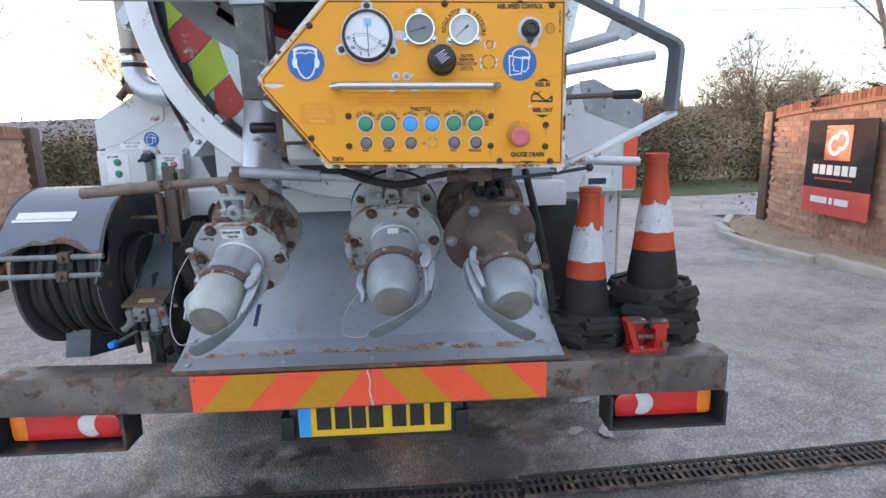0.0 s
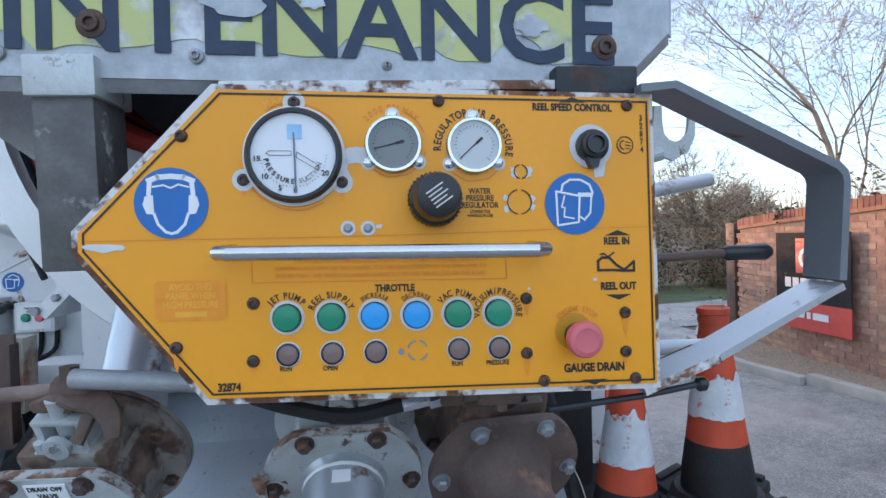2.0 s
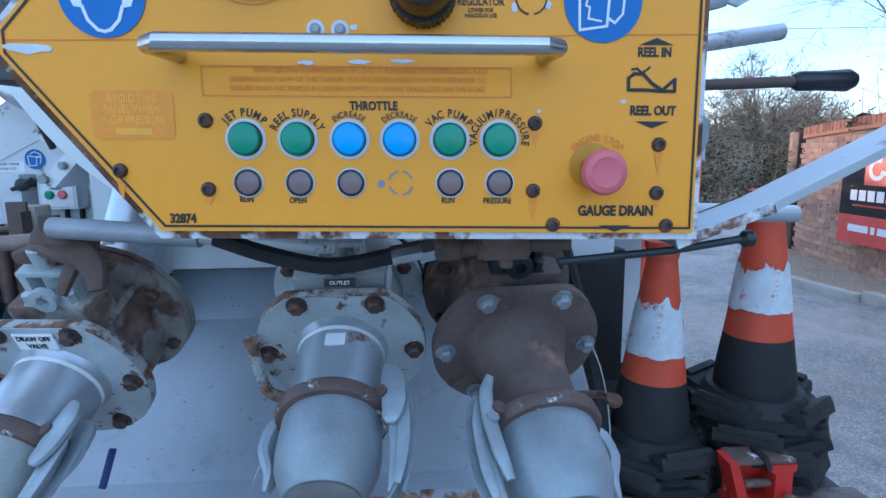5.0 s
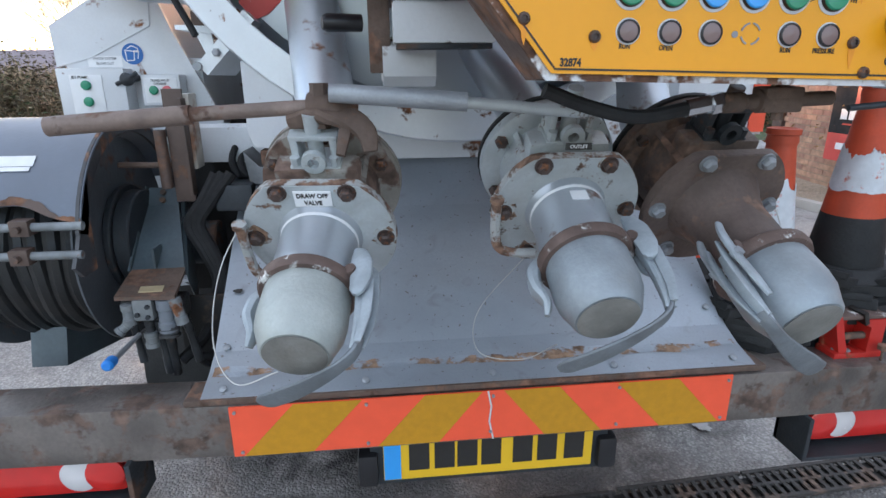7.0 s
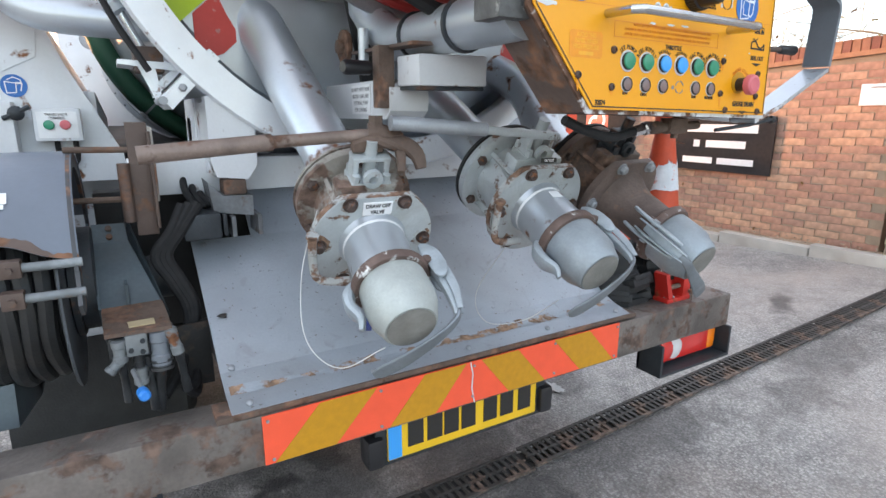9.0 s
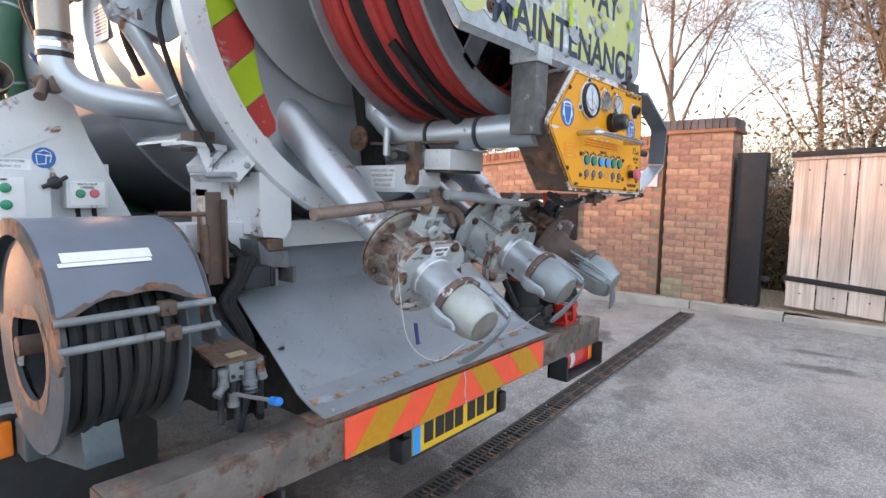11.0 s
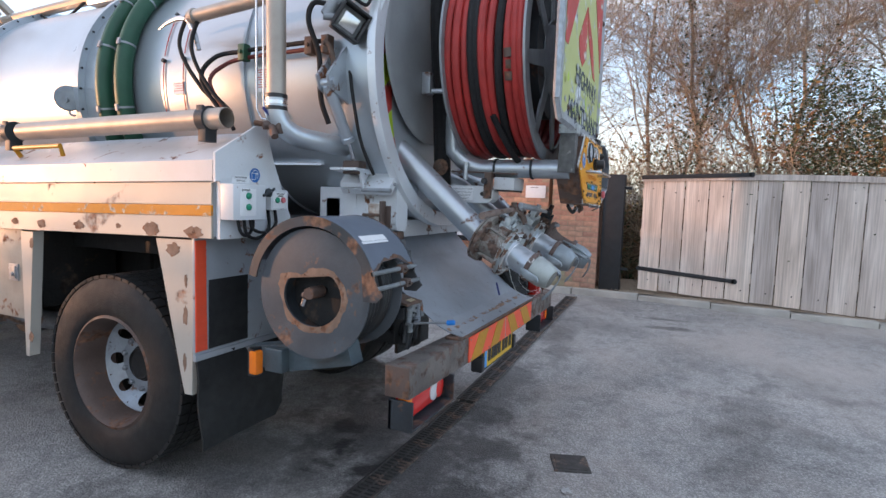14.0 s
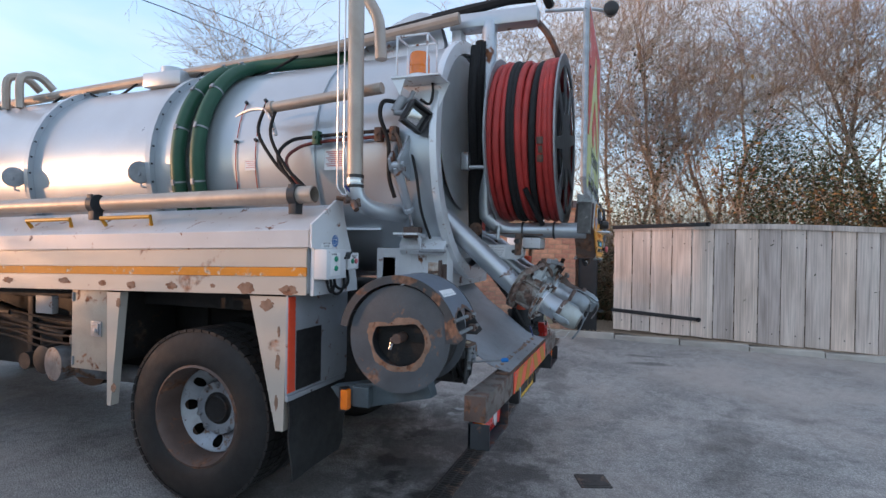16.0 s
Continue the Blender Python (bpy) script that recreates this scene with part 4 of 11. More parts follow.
def pillar():
    x0, x1, y0, y1 = 5.02, 5.50, 1.93, 2.62
    z0, z1 = 0.2, 2.20
    w = tagged(new("brick_pillar"), "square red brick gate pillar with dark coping bricks", "pillar", "", "structure")
    core = B()
    bm_box(core, x0 + 0.006, x1 - 0.006, y0 + 0.006, y1 - 0.006, z0, z1)
    part("mortar_core", core, "mortar", w, smooth=False, local=True)
    mesh = {k: brick_mesh("brick", k, 0.1, 0.065) for k in (0.215, 0.102)}
    moss = brick_mesh("brick", 0.215, 0.1, 0.065)
    moss.materials.append(M["brick_moss"])
    for me in mesh.values():
        me.materials.append(M["brick"])
    c = 0
    while z0 + 0.07 + c * COURSE < z1:
        z = z0 + 0.07 + c * COURSE
        # front and back faces
        for face, x in ((0, x0 + 0.05), (1, x1 - 0.05)):
            y = y0 + (0.0 if c % 2 else -0.1125)
            while y < y1 - 0.01:
                a, b = max(y, y0), min(y + 0.215, y1)
                if b - a > 0.05:
                    ob = bpy.data.objects.new("brick", moss if face == 0 and c < 4 and y > 2.2 else mesh[0.215])
                    scene.collection.objects.link(ob)
                    ob.parent = w
                    ob.matrix_basis = pose(x + random.uniform(-0.002, 0.002), (a + b) / 2, z, 0, 0, 90) @ Matrix.Diagonal(((b - a) / 0.215, 1, 1, 1))
                y += BRICK
        for y in (y0 + 0.05, y1 - 0.05):
            x = x0 + (0.105 if c % 2 else 0.11)
            while x < x1 - 0.11:
                b = min(x + 0.215, x1 - 0.105)
                if b - x > 0.05:
                    ob = bpy.data.objects.new("brick", mesh[0.215])
                    scene.collection.objects.link(ob)
                    ob.parent = w
                    ob.matrix_basis = pose((x + b) / 2, y, z) @ Matrix.Diagonal(((b - x) / 0.215, 1, 1, 1))
                x += BRICK
        c += 1
    led = B()
    bm_box(led, x0 - 0.03, x1 + 0.03, y0 - 0.03, y1 + 0.03, z1, z1 + 0.04, 0.004)
    part("ledge_course", led, "brick_end", w, local=True)
    cap = brick_mesh("coping_brick", 0.068, 0.27, 0.11)
    cap.materials.append(M["brick_dark"])
    y = y0 - 0.01
    while y < y1 + 0.02:
        for x in ((x0 + x1) / 2 - 0.137, (x0 + x1) / 2 + 0.137):
            ob = bpy.data.objects.new("coping_brick", cap)
            scene.collection.objects.link(ob)
            ob.parent, ob.matrix_basis = w, pose(x, y + 0.034, z1 + 0.096, 0, 0, 90 + random.uniform(-1, 1))
        y += 0.0755


pillar()


def gate_post():
    t = thing("gate_post", (5.16, 1.74, 0.2), "tall square black painted timber gate post", "gate post")
    bm = B()
    bm_box(bm, 5.06, 5.26, 1.60, 1.885, 0.15, 1.97, 0.008)
    post = part("post", bm, "blackpost", t)
    for z in (0.62, 1.78):
        bm = B()
        bm_box(bm, 5.10, 5.14, 1.50, 1.61, z - 0.02, z + 0.02, 0.003)
        part("hinge_pin", bm, "blackpost", t)


gate_post()


def gate():
    """The open field gate, close-boarded, with a bowed top rail and long strap hinges."""
    y0, y1, bw = 1.36, -4.6, 0.292
    t = thing("boarded_gate", (5.12, -1.6, 0.3), "wide weathered grey timber gate of vertical boards", "gate")

    def top(y):
        u = (y - y0) / (y1 - y0)
        return 1.90 + 0.09 * math.sin(math.pi * min(1.0, u * 1.15 + 0.05)) - 0.10 * u

    def foot(y):
        return 0.36 - 0.04 * (y0 - y)

    y, rng = y0, random.Random(4)
    while y > y1:
        w = bw * rng.uniform(0.9, 1.06)
        bm = B()
        g = rng.uniform(-0.008, 0.008)
        a = [(y - 0.013, foot(y) + rng.uniform(-0.01, 0.01)), (y - w, foot(y - w) + rng.uniform(-0.01, 0.01)), (y - w, top(y - w) - 0.03), (y - 0.013, top(y) - 0.03)]
        m = Matrix(((0, 0, 1, 5.105 + g), (1, 0, 0, 0), (0, 1, 0, 0), (0, 0, 0, 1)))
        bm_prism(bm, a, 0.022, m)
        part("board", bm, "wood", t, smooth=False)
        y -= w
    rail = B()
    n = 26
    rows = []
    for i in range(n + 1):
        yy = y0 + 0.01 + (y1 - y0 - 0.02) * i / n
        rows.append([rail.verts.new((x, yy, top(yy) + dz)) for x, dz in ((5.075, -0.035), (5.075, 0.04), (5.15, 0.04), (5.15, -0.035))])
    for r, s in zip(rows[:-1], rows[1:]):
        for k in range(4):
            rail.faces.new((r[k], r[(k + 1) % 4], s[(k + 1) % 4], s[k]))
    rail.faces.new(rows[0])
    rail.faces.new(list(reversed(rows[-1])))
    part("top_rail", rail, "wood", t, smooth=False)
    back = B()
    for z in (0.62, 1.15, 1.72):
        bm_box(back, 5.13, 5.18, y1, y0, z - 0.06, z + 0.06, 0.004)
    part("back_rail", back, "wood", t)
    for z0, slope, ln in ((0.655, -0.07, 1.25), (top(y0) + 0.02, 0.04, 1.35)):
        bm = B()
        m = pose(5.088 if z0 < 1 else 5.06, y0 + 0.02, z0, 0, 0, 0) @ Matrix.Rotation(-slope, 4, "X")
        bm_box(bm, 0, 0.012, -ln, 0.0, -0.028, 0.028, 0.003, m)
        bm_prism(bm, disc(0, 0, 0.035, 12), 0.012, m @ Matrix(((0, 0, 1, 0), (1, 0, 0, -ln), (0, 1, 0, 0), (0, 0, 0, 1))))
        part("strap_hinge", bm, "blackpost", t, "long black iron strap hinge")
    studs = B()
    for i in range(20):
        yy = y0 - 0.14 - i * bw
        for z in (0.50 - 0.028 * i * bw * 1.4, 1.78 - 0.21 * math.sin(i * 0.5) ** 2 * (1 if i % 3 else 0.4)):
            bm_cyl(studs, (5.107, yy, z), (5.096, yy, z), 0.009, n=8)
    part("bolt_heads", studs, "iron", t, "black bolt heads", kind="stuff")


gate()


def wall_signs():
    """The boards screwed to the curved wall; their lettering follows."""
    # tall black and coral board
    a, b = Vector((5.365, 7.06, 0)), Vector((5.275, 5.86, 0))
    d = (b - a).normalized()
    m = Matrix.Translation((a.x, a.y, 0.52)) @ Matrix(((d.x, 0, d.y, 0), (d.y, 0, -d.x, 0), (0, 1, 0, 0), (0, 0, 0, 1)))
    w, h = (b - a).length, 1.17
    t = thing("entrance_sign", (a.x, a.y - 0.5, 0.52), "tall black and coral red sign board on the brick wall", "sign")
    bm = B()
    bm_prism(bm, [(0, 0.33), (w, 0.33), (w, h), (0, h)], 0.012, m)
    part("panel", bm, "sign_black", t, smooth=False)
    bm = B()
    bm_prism(bm, [(0, 0), (w, 0), (w, 0.33), (0, 0.33)], 0.012, m)
    part("lower_panel", bm, "sign_coral", t, smooth=False)
    f = m @ Matrix.Translation((0, 0, 0.013))
    bm = B()
    bm_prism(bm, [(0.36, 0.68), (0.82, 0.68), (0.82, 1.10), (0.36, 1.10)], 0.002, f)
    part("emblem", bm, "sign_coral", t, smooth=False)
    bm = B()
    g = f @ Matrix.Translation((0, 0, 0.003))
    bm_ring(bm, 0.54, 0.86, 0.075, 0.125, 0.002, g, a0=60, a1=330)
    bm_ring(bm, 0.645, 0.92, 0.075, 0.125, 0.002, g, a0=-120, a1=150)
    part("emblem_loop", bm, "paper", t, "grey interlocked loops", smooth=False)
    bm = B()
    for k in range(6):
        bm = B()
        bm_box(bm, 0.17 + k * 0.135, 0.17 + k * 0.135 + 0.105, 0.50, 0.62, 0, 0.003, 0, g)
        part("name_bar", bm, "paper", t, smooth=False)
    bm = B()
    bm_box(bm, 0.22, 0.90, 0.435, 0.455, 0, 0.002, 0, g)
    part("small_print", bm, "red_print", t, smooth=False)
    bm = B()
    for k, (u, wd) in enumerate(((0.18, 0.32), (0.54, 0.06), (0.64, 0.24))):
        bm = B()
        bm_box(bm, u, u + wd, 0.14, 0.22, 0, 0.003, 0, g)
        part("lower_bar", bm, "paper", t, smooth=False)
    # low black farm board
    t = thing("farm_sign", (5.10, 4.4, 0.9), "black farm name board with white bars on the wall", "sign")
    a, b = Vector((5.145, 5.02, 0)), Vector((5.14, 3.78, 0))
    d = (b - a).normalized()
    m = Matrix.Translation((a.x, a.y, 0.88)) @ Matrix(((d.x, 0, d.y, 0), (d.y, 0, -d.x, 0), (0, 1, 0, 0), (0, 0, 0, 1)))
    bm = B()
    bm_prism(bm, [(0, 0), (1.24, 0), (1.24, 0.62), (0, 0.62)], 0.014, m)
    part("panel", bm, "sign_black", t, smooth=False)
    g = m @ Matrix.Translation((0, 0, 0.0155))
    bm = B()
    for u0, u1, v0, v1 in ((0.20, 1.06, 0.44, 0.53), (0.30, 0.38, 0.27, 0.35), (0.46, 0.94, 0.27, 0.35), (0.17, 0.56, 0.085, 0.155), (0.62, 1.05, 0.085, 0.155)):
        bm = B()
        bm_box(bm, u0, u1, v0, v1, 0, 0.002, 0, g)
        part("name_bar", bm, "paper", t, smooth=False)
    # small white notice
    t = thing("notice", (5.13, 2.95, 1.75), "small faded white notice plate on the brick wall", "sign")
    bm = B()
    bm_box(bm, 5.118, 5.124, 2.75, 3.06, 1.60, 1.79, 0.002)
    part("plate", bm, "paper", t)
    bm = B()
    bm_box(bm, 5.1155, 5.1175, 2.86, 2.98, 1.755, 1.765)
    part("print_bar", bm, "skin_bar", t, smooth=False)


wall_signs()


def entrance_posts():
    for at, label in (((5.86, 8.55), "ivy-grown dark timber post at the wall end"), ((-5.62, 8.75), "dark timber post at the wall end")):
        t = thing("timber_post", (*at, 0), label, "post")
        bm = B()
        bm_box(bm, at[0] - 0.1, at[0] + 0.1, at[1] - 0.1, at[1] + 0.1, -0.1, 1.86, 0.01)
        part("post", bm, "brown", t)


entrance_posts()


# ---- trees, hedges and distance ----
def branch_data(verts, faces, a, b, r0, r1, n=5):
    d = (b - a).normalized()
    s = d.cross(Vector((0.3, 0.2, 1)) if abs(d.z) < 0.9 else Vector((1, 0, 0))).normalized()
    u = s.cross(d)
    i = len(verts)
    for p, r in ((a, r0), (b, r1)):
        for k in range(n):
            q = p + (s * math.cos(2 * math.pi * k / n) + u * math.sin(2 * math.pi * k / n)) * r
            verts.append((q.x, q.y, q.z))
    for k in range(n):
        faces.append((i + k, i + (k + 1) % n, i + n + (k + 1) % n, i + n + k))


def grow(rng, p, d, length, r, level, wood, twigs, tips, droop, spread):
    """A limb of wandering pieces with side limbs, down to sprays of fine twigs."""
    steps = 5 if level < 3 else 4
    for i in range(steps):
        d = (d + Vector((rng.uniform(-1, 1), rng.uniform(-1, 1), rng.uniform(-0.8, 0.8) + droop)) * 0.17).normalized()
        q = p + d * (length / steps)
        r1 = r * 0.86
        branch_data(*(wood if r > 0.012 else twigs), p, q, max(r, 0.0026), max(r1, 0.0022), 6 if r > 0.03 else 4 if r > 0.009 else 3)
        p, r = q, r1
        if level < 4 and i > (1 if level == 0 else 0):
            for _ in range(1 if level < 2 else rng.choice((1, 1, 1, 2))):
                side = Vector((rng.uniform(-1, 1), rng.uniform(-1, 1), rng.uniform(-0.5, 0.7))).normalized()
                nd = (d * (1 - spread) + side * spread).normalized()
                grow(rng, p, nd, length * rng.uniform(0.5, 0.78), r * rng.uniform(0.45, 0.68), level + 1, wood, twigs, tips, droop, spread)
        elif level == 4:
            for _ in range(1 if rng.random() < 0.64 else 0):
                e = (d + Vector((rng.gauss(0, 0.6), rng.gauss(0, 0.6), rng.gauss(0, 0.4)))).normalized()
                ln = length * rng.uniform(0.35, 0.9)
                k = p + e * ln * 0.55
                e = (e + Vector((rng.gauss(0, 0.2), rng.gauss(0, 0.2), rng.gauss(0.08, 0.2)))).normalized()
                branch_data(*twigs, p, k, max(0.0032, r * 0.7), 0.0026, 3)
                branch_data(*twigs, k, k + e * ln * 0.45, 0.0022, 0.0012, 3)
    if level >= 4:
        tips.append(p)
    elif level > 0:
        grow(rng, p, d, length * 0.7, r * 0.9, level + 1, wood, twigs, tips, droop, spread)


def leaf_cards(rng, verts, faces, p, s):
    a, b = Vector((rng.uniform(-1, 1), rng.uniform(-1, 1), rng.uniform(-0.6, 0.6))).normalized(), Vector((rng.uniform(-1, 1), rng.uniform(-1, 1), rng.uniform(-1, 0.3))).normalized()
    c = a.cross(b)
    i = len(verts)
    for q in (p - a * s, p + b * s * 0.45 + c * s * 0.15, p + a * s, p - b * s * 0.45 + c * s * 0.1):
        verts.append(tuple(q))
    faces.append((i, i + 1, i + 2, i + 3))


def tree(name, at, height, lean, seed, label, trunk=0.11, spread=0.52, ivy=0, dry=0, limbs=4):
    rng = random.Random(seed)
    t = thing(name, (*at, 0), label, "tree", "bare trees beyond the wall")
    wood, twigs, tips = ([], []), ([], []), []
    base = Vector((*at, 0))
    d = Vector((lean[0], lean[1], 1)).normalized()
    p, r = base - Vector((0, 0, 0.2)), trunk
    n = 7
    for i in range(n):
        q = p + (d + Vector((rng.uniform(-0.12, 0.12), rng.uniform(-0.12, 0.12), 0))).normalized() * height * 0.6 / n
        branch_data(*wood, p, q, r, r * 0.9, 8)
        p, r = q, r * 0.9
        if i >= 2:
            for _ in range(2 if i > 3 else 1):
                a = rng.uniform(0, 2 * math.pi)
                nd = (Vector((math.cos(a), math.sin(a), rng.uniform(0.1, 0.9))).normalized() * spread + d * (1 - spread)).normalized()
                grow(rng, p, nd, height * rng.uniform(0.22, 0.36), r * rng.uniform(0.45, 0.7), 1, wood, twigs, tips, 0.06, spread)
    grow(rng, p, d, height * 0.3, r, 1, wood, twigs, tips, 0.1, spread)
    for nm, data, mt in (("trunk", wood, "bark"), ("crown", twigs, "twig")):
        me = bpy.data.meshes.new(nm)
        me.from_pydata(data[0], [], data[1])
        me.materials.append(M[mt])
        o = new(nm, me)
        o.parent, o.matrix_parent_inverse = t, t.matrix_basis.inverted()
    if ivy:
        v, f = [], []
        for _ in range(ivy):
            h = rng.uniform(0.1, 0.75) * height
            c = base + d * h
            a, rr = rng.uniform(0, 2 * math.pi), abs(rng.gauss(0, 0.35)) + 0.08
            leaf_cards(rng, v, f, c + Vector((math.cos(a) * rr, math.sin(a) * rr, rng.gauss(0, 0.2))), rng.uniform(0.035, 0.06))
        join_pieces("ivy", v, f, "leaf", None, "dark ivy leaves climbing the trunk")
        o = scene.collection.objects[-1]
        o.parent, o.matrix_parent_inverse = t, t.matrix_basis.inverted()
    return t


TREES = [((8.2, 0.4), 7.5, (-0.05, 0.1), 3), ((9.0, -2.4), 7.0, (0.08, -0.15), 5), ((8.0, 3.2), 6.2, (-0.12, 0.05), 8), ((10.5, 1.6), 8.5, (0, 0), 13),
         ((9.5, -5.0), 7.2, (0, 0.1), 21), ((7.6, -1.0), 5.4, (0.25, 0.25), 17),
         ((7.4, 1.6), 5.6, (0.3, -0.3), 52), ((7.2, 6.9), 6.8, (-0.02, 0.40), 34), ((8.8, -3.8), 6.4, (-0.1, 0.25), 63), ((7.4, -0.75), 6.0, (0.0, -0.06), 71)]
for k, (at, h, ln, sd) in enumerate(TREES):
    tree("bare_tree", at, h, ln, sd, "leafless tree with fine brown twigs and climbing ivy" if k in (0, 1, 3, 4, 6) else "leafless tree with a spread of fine brown twigs", ivy=1100 if k in (0, 1, 3, 4, 6) else 0, trunk=0.065 + 0.010 * (k % 3))


def round_tree(at, height, width, seed):
    """A far field tree: a short trunk and a dense dome of radiating fine limbs."""
    rng = random.Random(seed)
    t = thing("field_tree", (*at, 0), "distant round-headed bare field tree", "tree", "bare field trees")
    wood, twigs = ([], []), ([], [])
    base = Vector((*at, 0))
    fork = base + Vector((0, 0, height * 0.28))
    branch_data(*wood, base, fork, 0.36, 0.28, 8)
    for _ in range(70):
        a, e = rng.uniform(0, 2 * math.pi), math.asin(rng.uniform(-0.05, 1.0))
        d = Vector((math.cos(a) * math.cos(e) * width / 2, math.sin(a) * math.cos(e) * width / 2, math.sin(e) * height * 0.72))
        p, r = fork, 0.09
        for i in range(5):
            q = fork + d * (i + 1) / 5 + Vector((rng.gauss(0, 0.16), rng.gauss(0, 0.16), rng.gauss(0, 0.12) - 0.25 * math.cos(e) * ((i - 2) / 3) ** 2))
            branch_data(*wood, p, q, r, r * 0.75, 4)
            p, r = q, r * 0.75
            if i > 0:
                for _ in range(9):
                    k = p + Vector((rng.gauss(0, 0.45), rng.gauss(0, 0.45), rng.gauss(0.1, 0.4)))
                    branch_data(*twigs, p, k, 0.022, 0.012, 3)
                    for _ in range(2):
                        branch_data(*twigs, k, k + Vector((rng.gauss(0, 0.25), rng.gauss(0, 0.25), rng.gauss(0.08, 0.22))), 0.014, 0.008, 3)
    for nm, data, mt in (("trunk", wood, "bark"), ("crown", twigs, "twig")):
        me = bpy.data.meshes.new(nm)
        me.from_pydata(data[0], [], data[1])
        me.materials.append(M[mt])
        o = new(nm, me)
        o.parent, o.matrix_parent_inverse = t, t.matrix_basis.inverted()


round_tree((26.5, 42), 8.6, 8.4, 77)
round_tree((33, 46), 6.2, 6.5, 78)
round_tree((21, 47), 4.6, 5.0, 79)
tree("yard_tree", (-8.0, 17.6), 4.6, (0.02, 0.0), 90, "small leafless tree standing in the lane hedge", trunk=0.10, spread=0.45)
tree("yard_tree", (-9.6, 11.5), 6.2, (0.12, 0.05), 92, "leafless tree behind the brick wall", trunk=0.06)


def thicket(name, boxes, count, seed, label, leaf, size, stems=0, stem_len=1.2, lean=0.3, loose=1.0):
    """Undergrowth nobody could count: fine stems and leaves in uneven clumps."""
    rng = random.Random(seed)
    if stems:
        v, f = [], []
        for _ in range(stems):
            x0, x1, y0, y1, z0, z1 = rng.choice(boxes)
            p = Vector((rng.uniform(x0, x1), rng.uniform(y0, y1), z0 - 0.1))
            d = Vector((rng.gauss(0, lean), rng.gauss(0, lean), 1)).normalized()
            ln = (z1 - z0) * rng.uniform(0.5, 1.15)
            r = rng.uniform(0.004, 0.012)
            for i in range(4):
                q = p + d * ln / 4
                if name == "dead_scrub" and q.x < 5.95:
                    break
                branch_data(v, f, p, q, r, r * 0.8, 3)
                p, r = q, r * 0.8
                d = (d + Vector((rng.gauss(0, 0.25), rng.gauss(0, 0.25), rng.gauss(0, 0.1)))).normalized()
                for _ in range(2):
                    e = (d + Vector((rng.gauss(0, 0.7), rng.gauss(0, 0.7), rng.gauss(0, 0.4)))).normalized()
                    branch_data(v, f, p, p + e * (min(ln * rng.uniform(0.1, 0.3), 0.35) if name == "dead_scrub" else ln * rng.uniform(0.1, 0.3)), r * 0.7, r * 0.3, 3)
        join_pieces(name + "_stems", v, f, "twig", None, "tangle of thin brown stems " + label)
    v, f = [], []
    clumps = []
    for b in boxes:
        for _ in range(max(4, int((b[1] - b[0]) * (b[3] - b[2]) * 3))):
            clumps.append((Vector((rng.uniform(b[0], b[1]), rng.uniform(b[2], b[3]), rng.uniform(b[4], b[5]))), rng.uniform(0.25, 0.6) * loose))
    for _ in range(count):
        c, r = rng.choice(clumps)
        p = c + Vector((rng.gauss(0, r), rng.gauss(0, r), rng.gauss(0, r * 0.8)))
        if p.z > 0.02:
            leaf_cards(rng, v, f, p, size * rng.uniform(0.6, 1.3))
    return join_pieces(name, v, f, leaf, None, label)


thicket("ivy_bank", [(6.2, 7.4, -6.0, -1.0, 1.6, 2.75), (6.2, 7.2, -4.5, -1.2, 1.8, 2.7), (6.8, 7.4, -1.4, -0.6, 2.8, 3.7), (6.8, 7.6, -2.6, -1.0, 2.2, 3.1), (6.6, 7.6, -1.2, 1.2, 1.0, 2.0), (6.4, 7.4, 1.4, 2.2, 0.4, 1.7)], 30000, 2, "dark green ivy and bramble behind the gate", "leaf", 0.036)
thicket("dead_scrub", [(6.2, 9.0, -7.0, 1.5, 0.4, 3.0), (6.2, 8.5, 1.5, 8.0, 0.2, 2.6)], 30000, 3, "brown dead leaves and scrub behind the wall", "leaf_dry", 0.045, stems=4200, lean=0.35)
thicket("lane_hedge", [(x, x + 6, 15.6, 17.4, 0.3, 1.75) for x in range(-40, 44, 6)], 150000, 4, "brown and green winter hedge along the lane", "hedge", 0.065, stems=7000, lean=0.25)
thicket("lane_hedge_leaves", [(x, x + 6, 15.4, 16.6, 0.2, 1.4) for x in range(-40, 44, 6)], 16000, 6, "green leaves in the lane hedge", "leaf", 0.08)
thicket("wall_ivy", [(5.55, 5.95, 5.2, 7.6, 1.78, 1.98)], 1500, 11, "ivy trailing over the wall coping", "leaf", 0.04, loose=0.2)
thicket("post_ivy", [(5.74, 5.86, 8.38, 8.45, 0.3, 1.8)], 260, 9, "pale dry ivy on the timber post", "leaf_dry", 0.03)


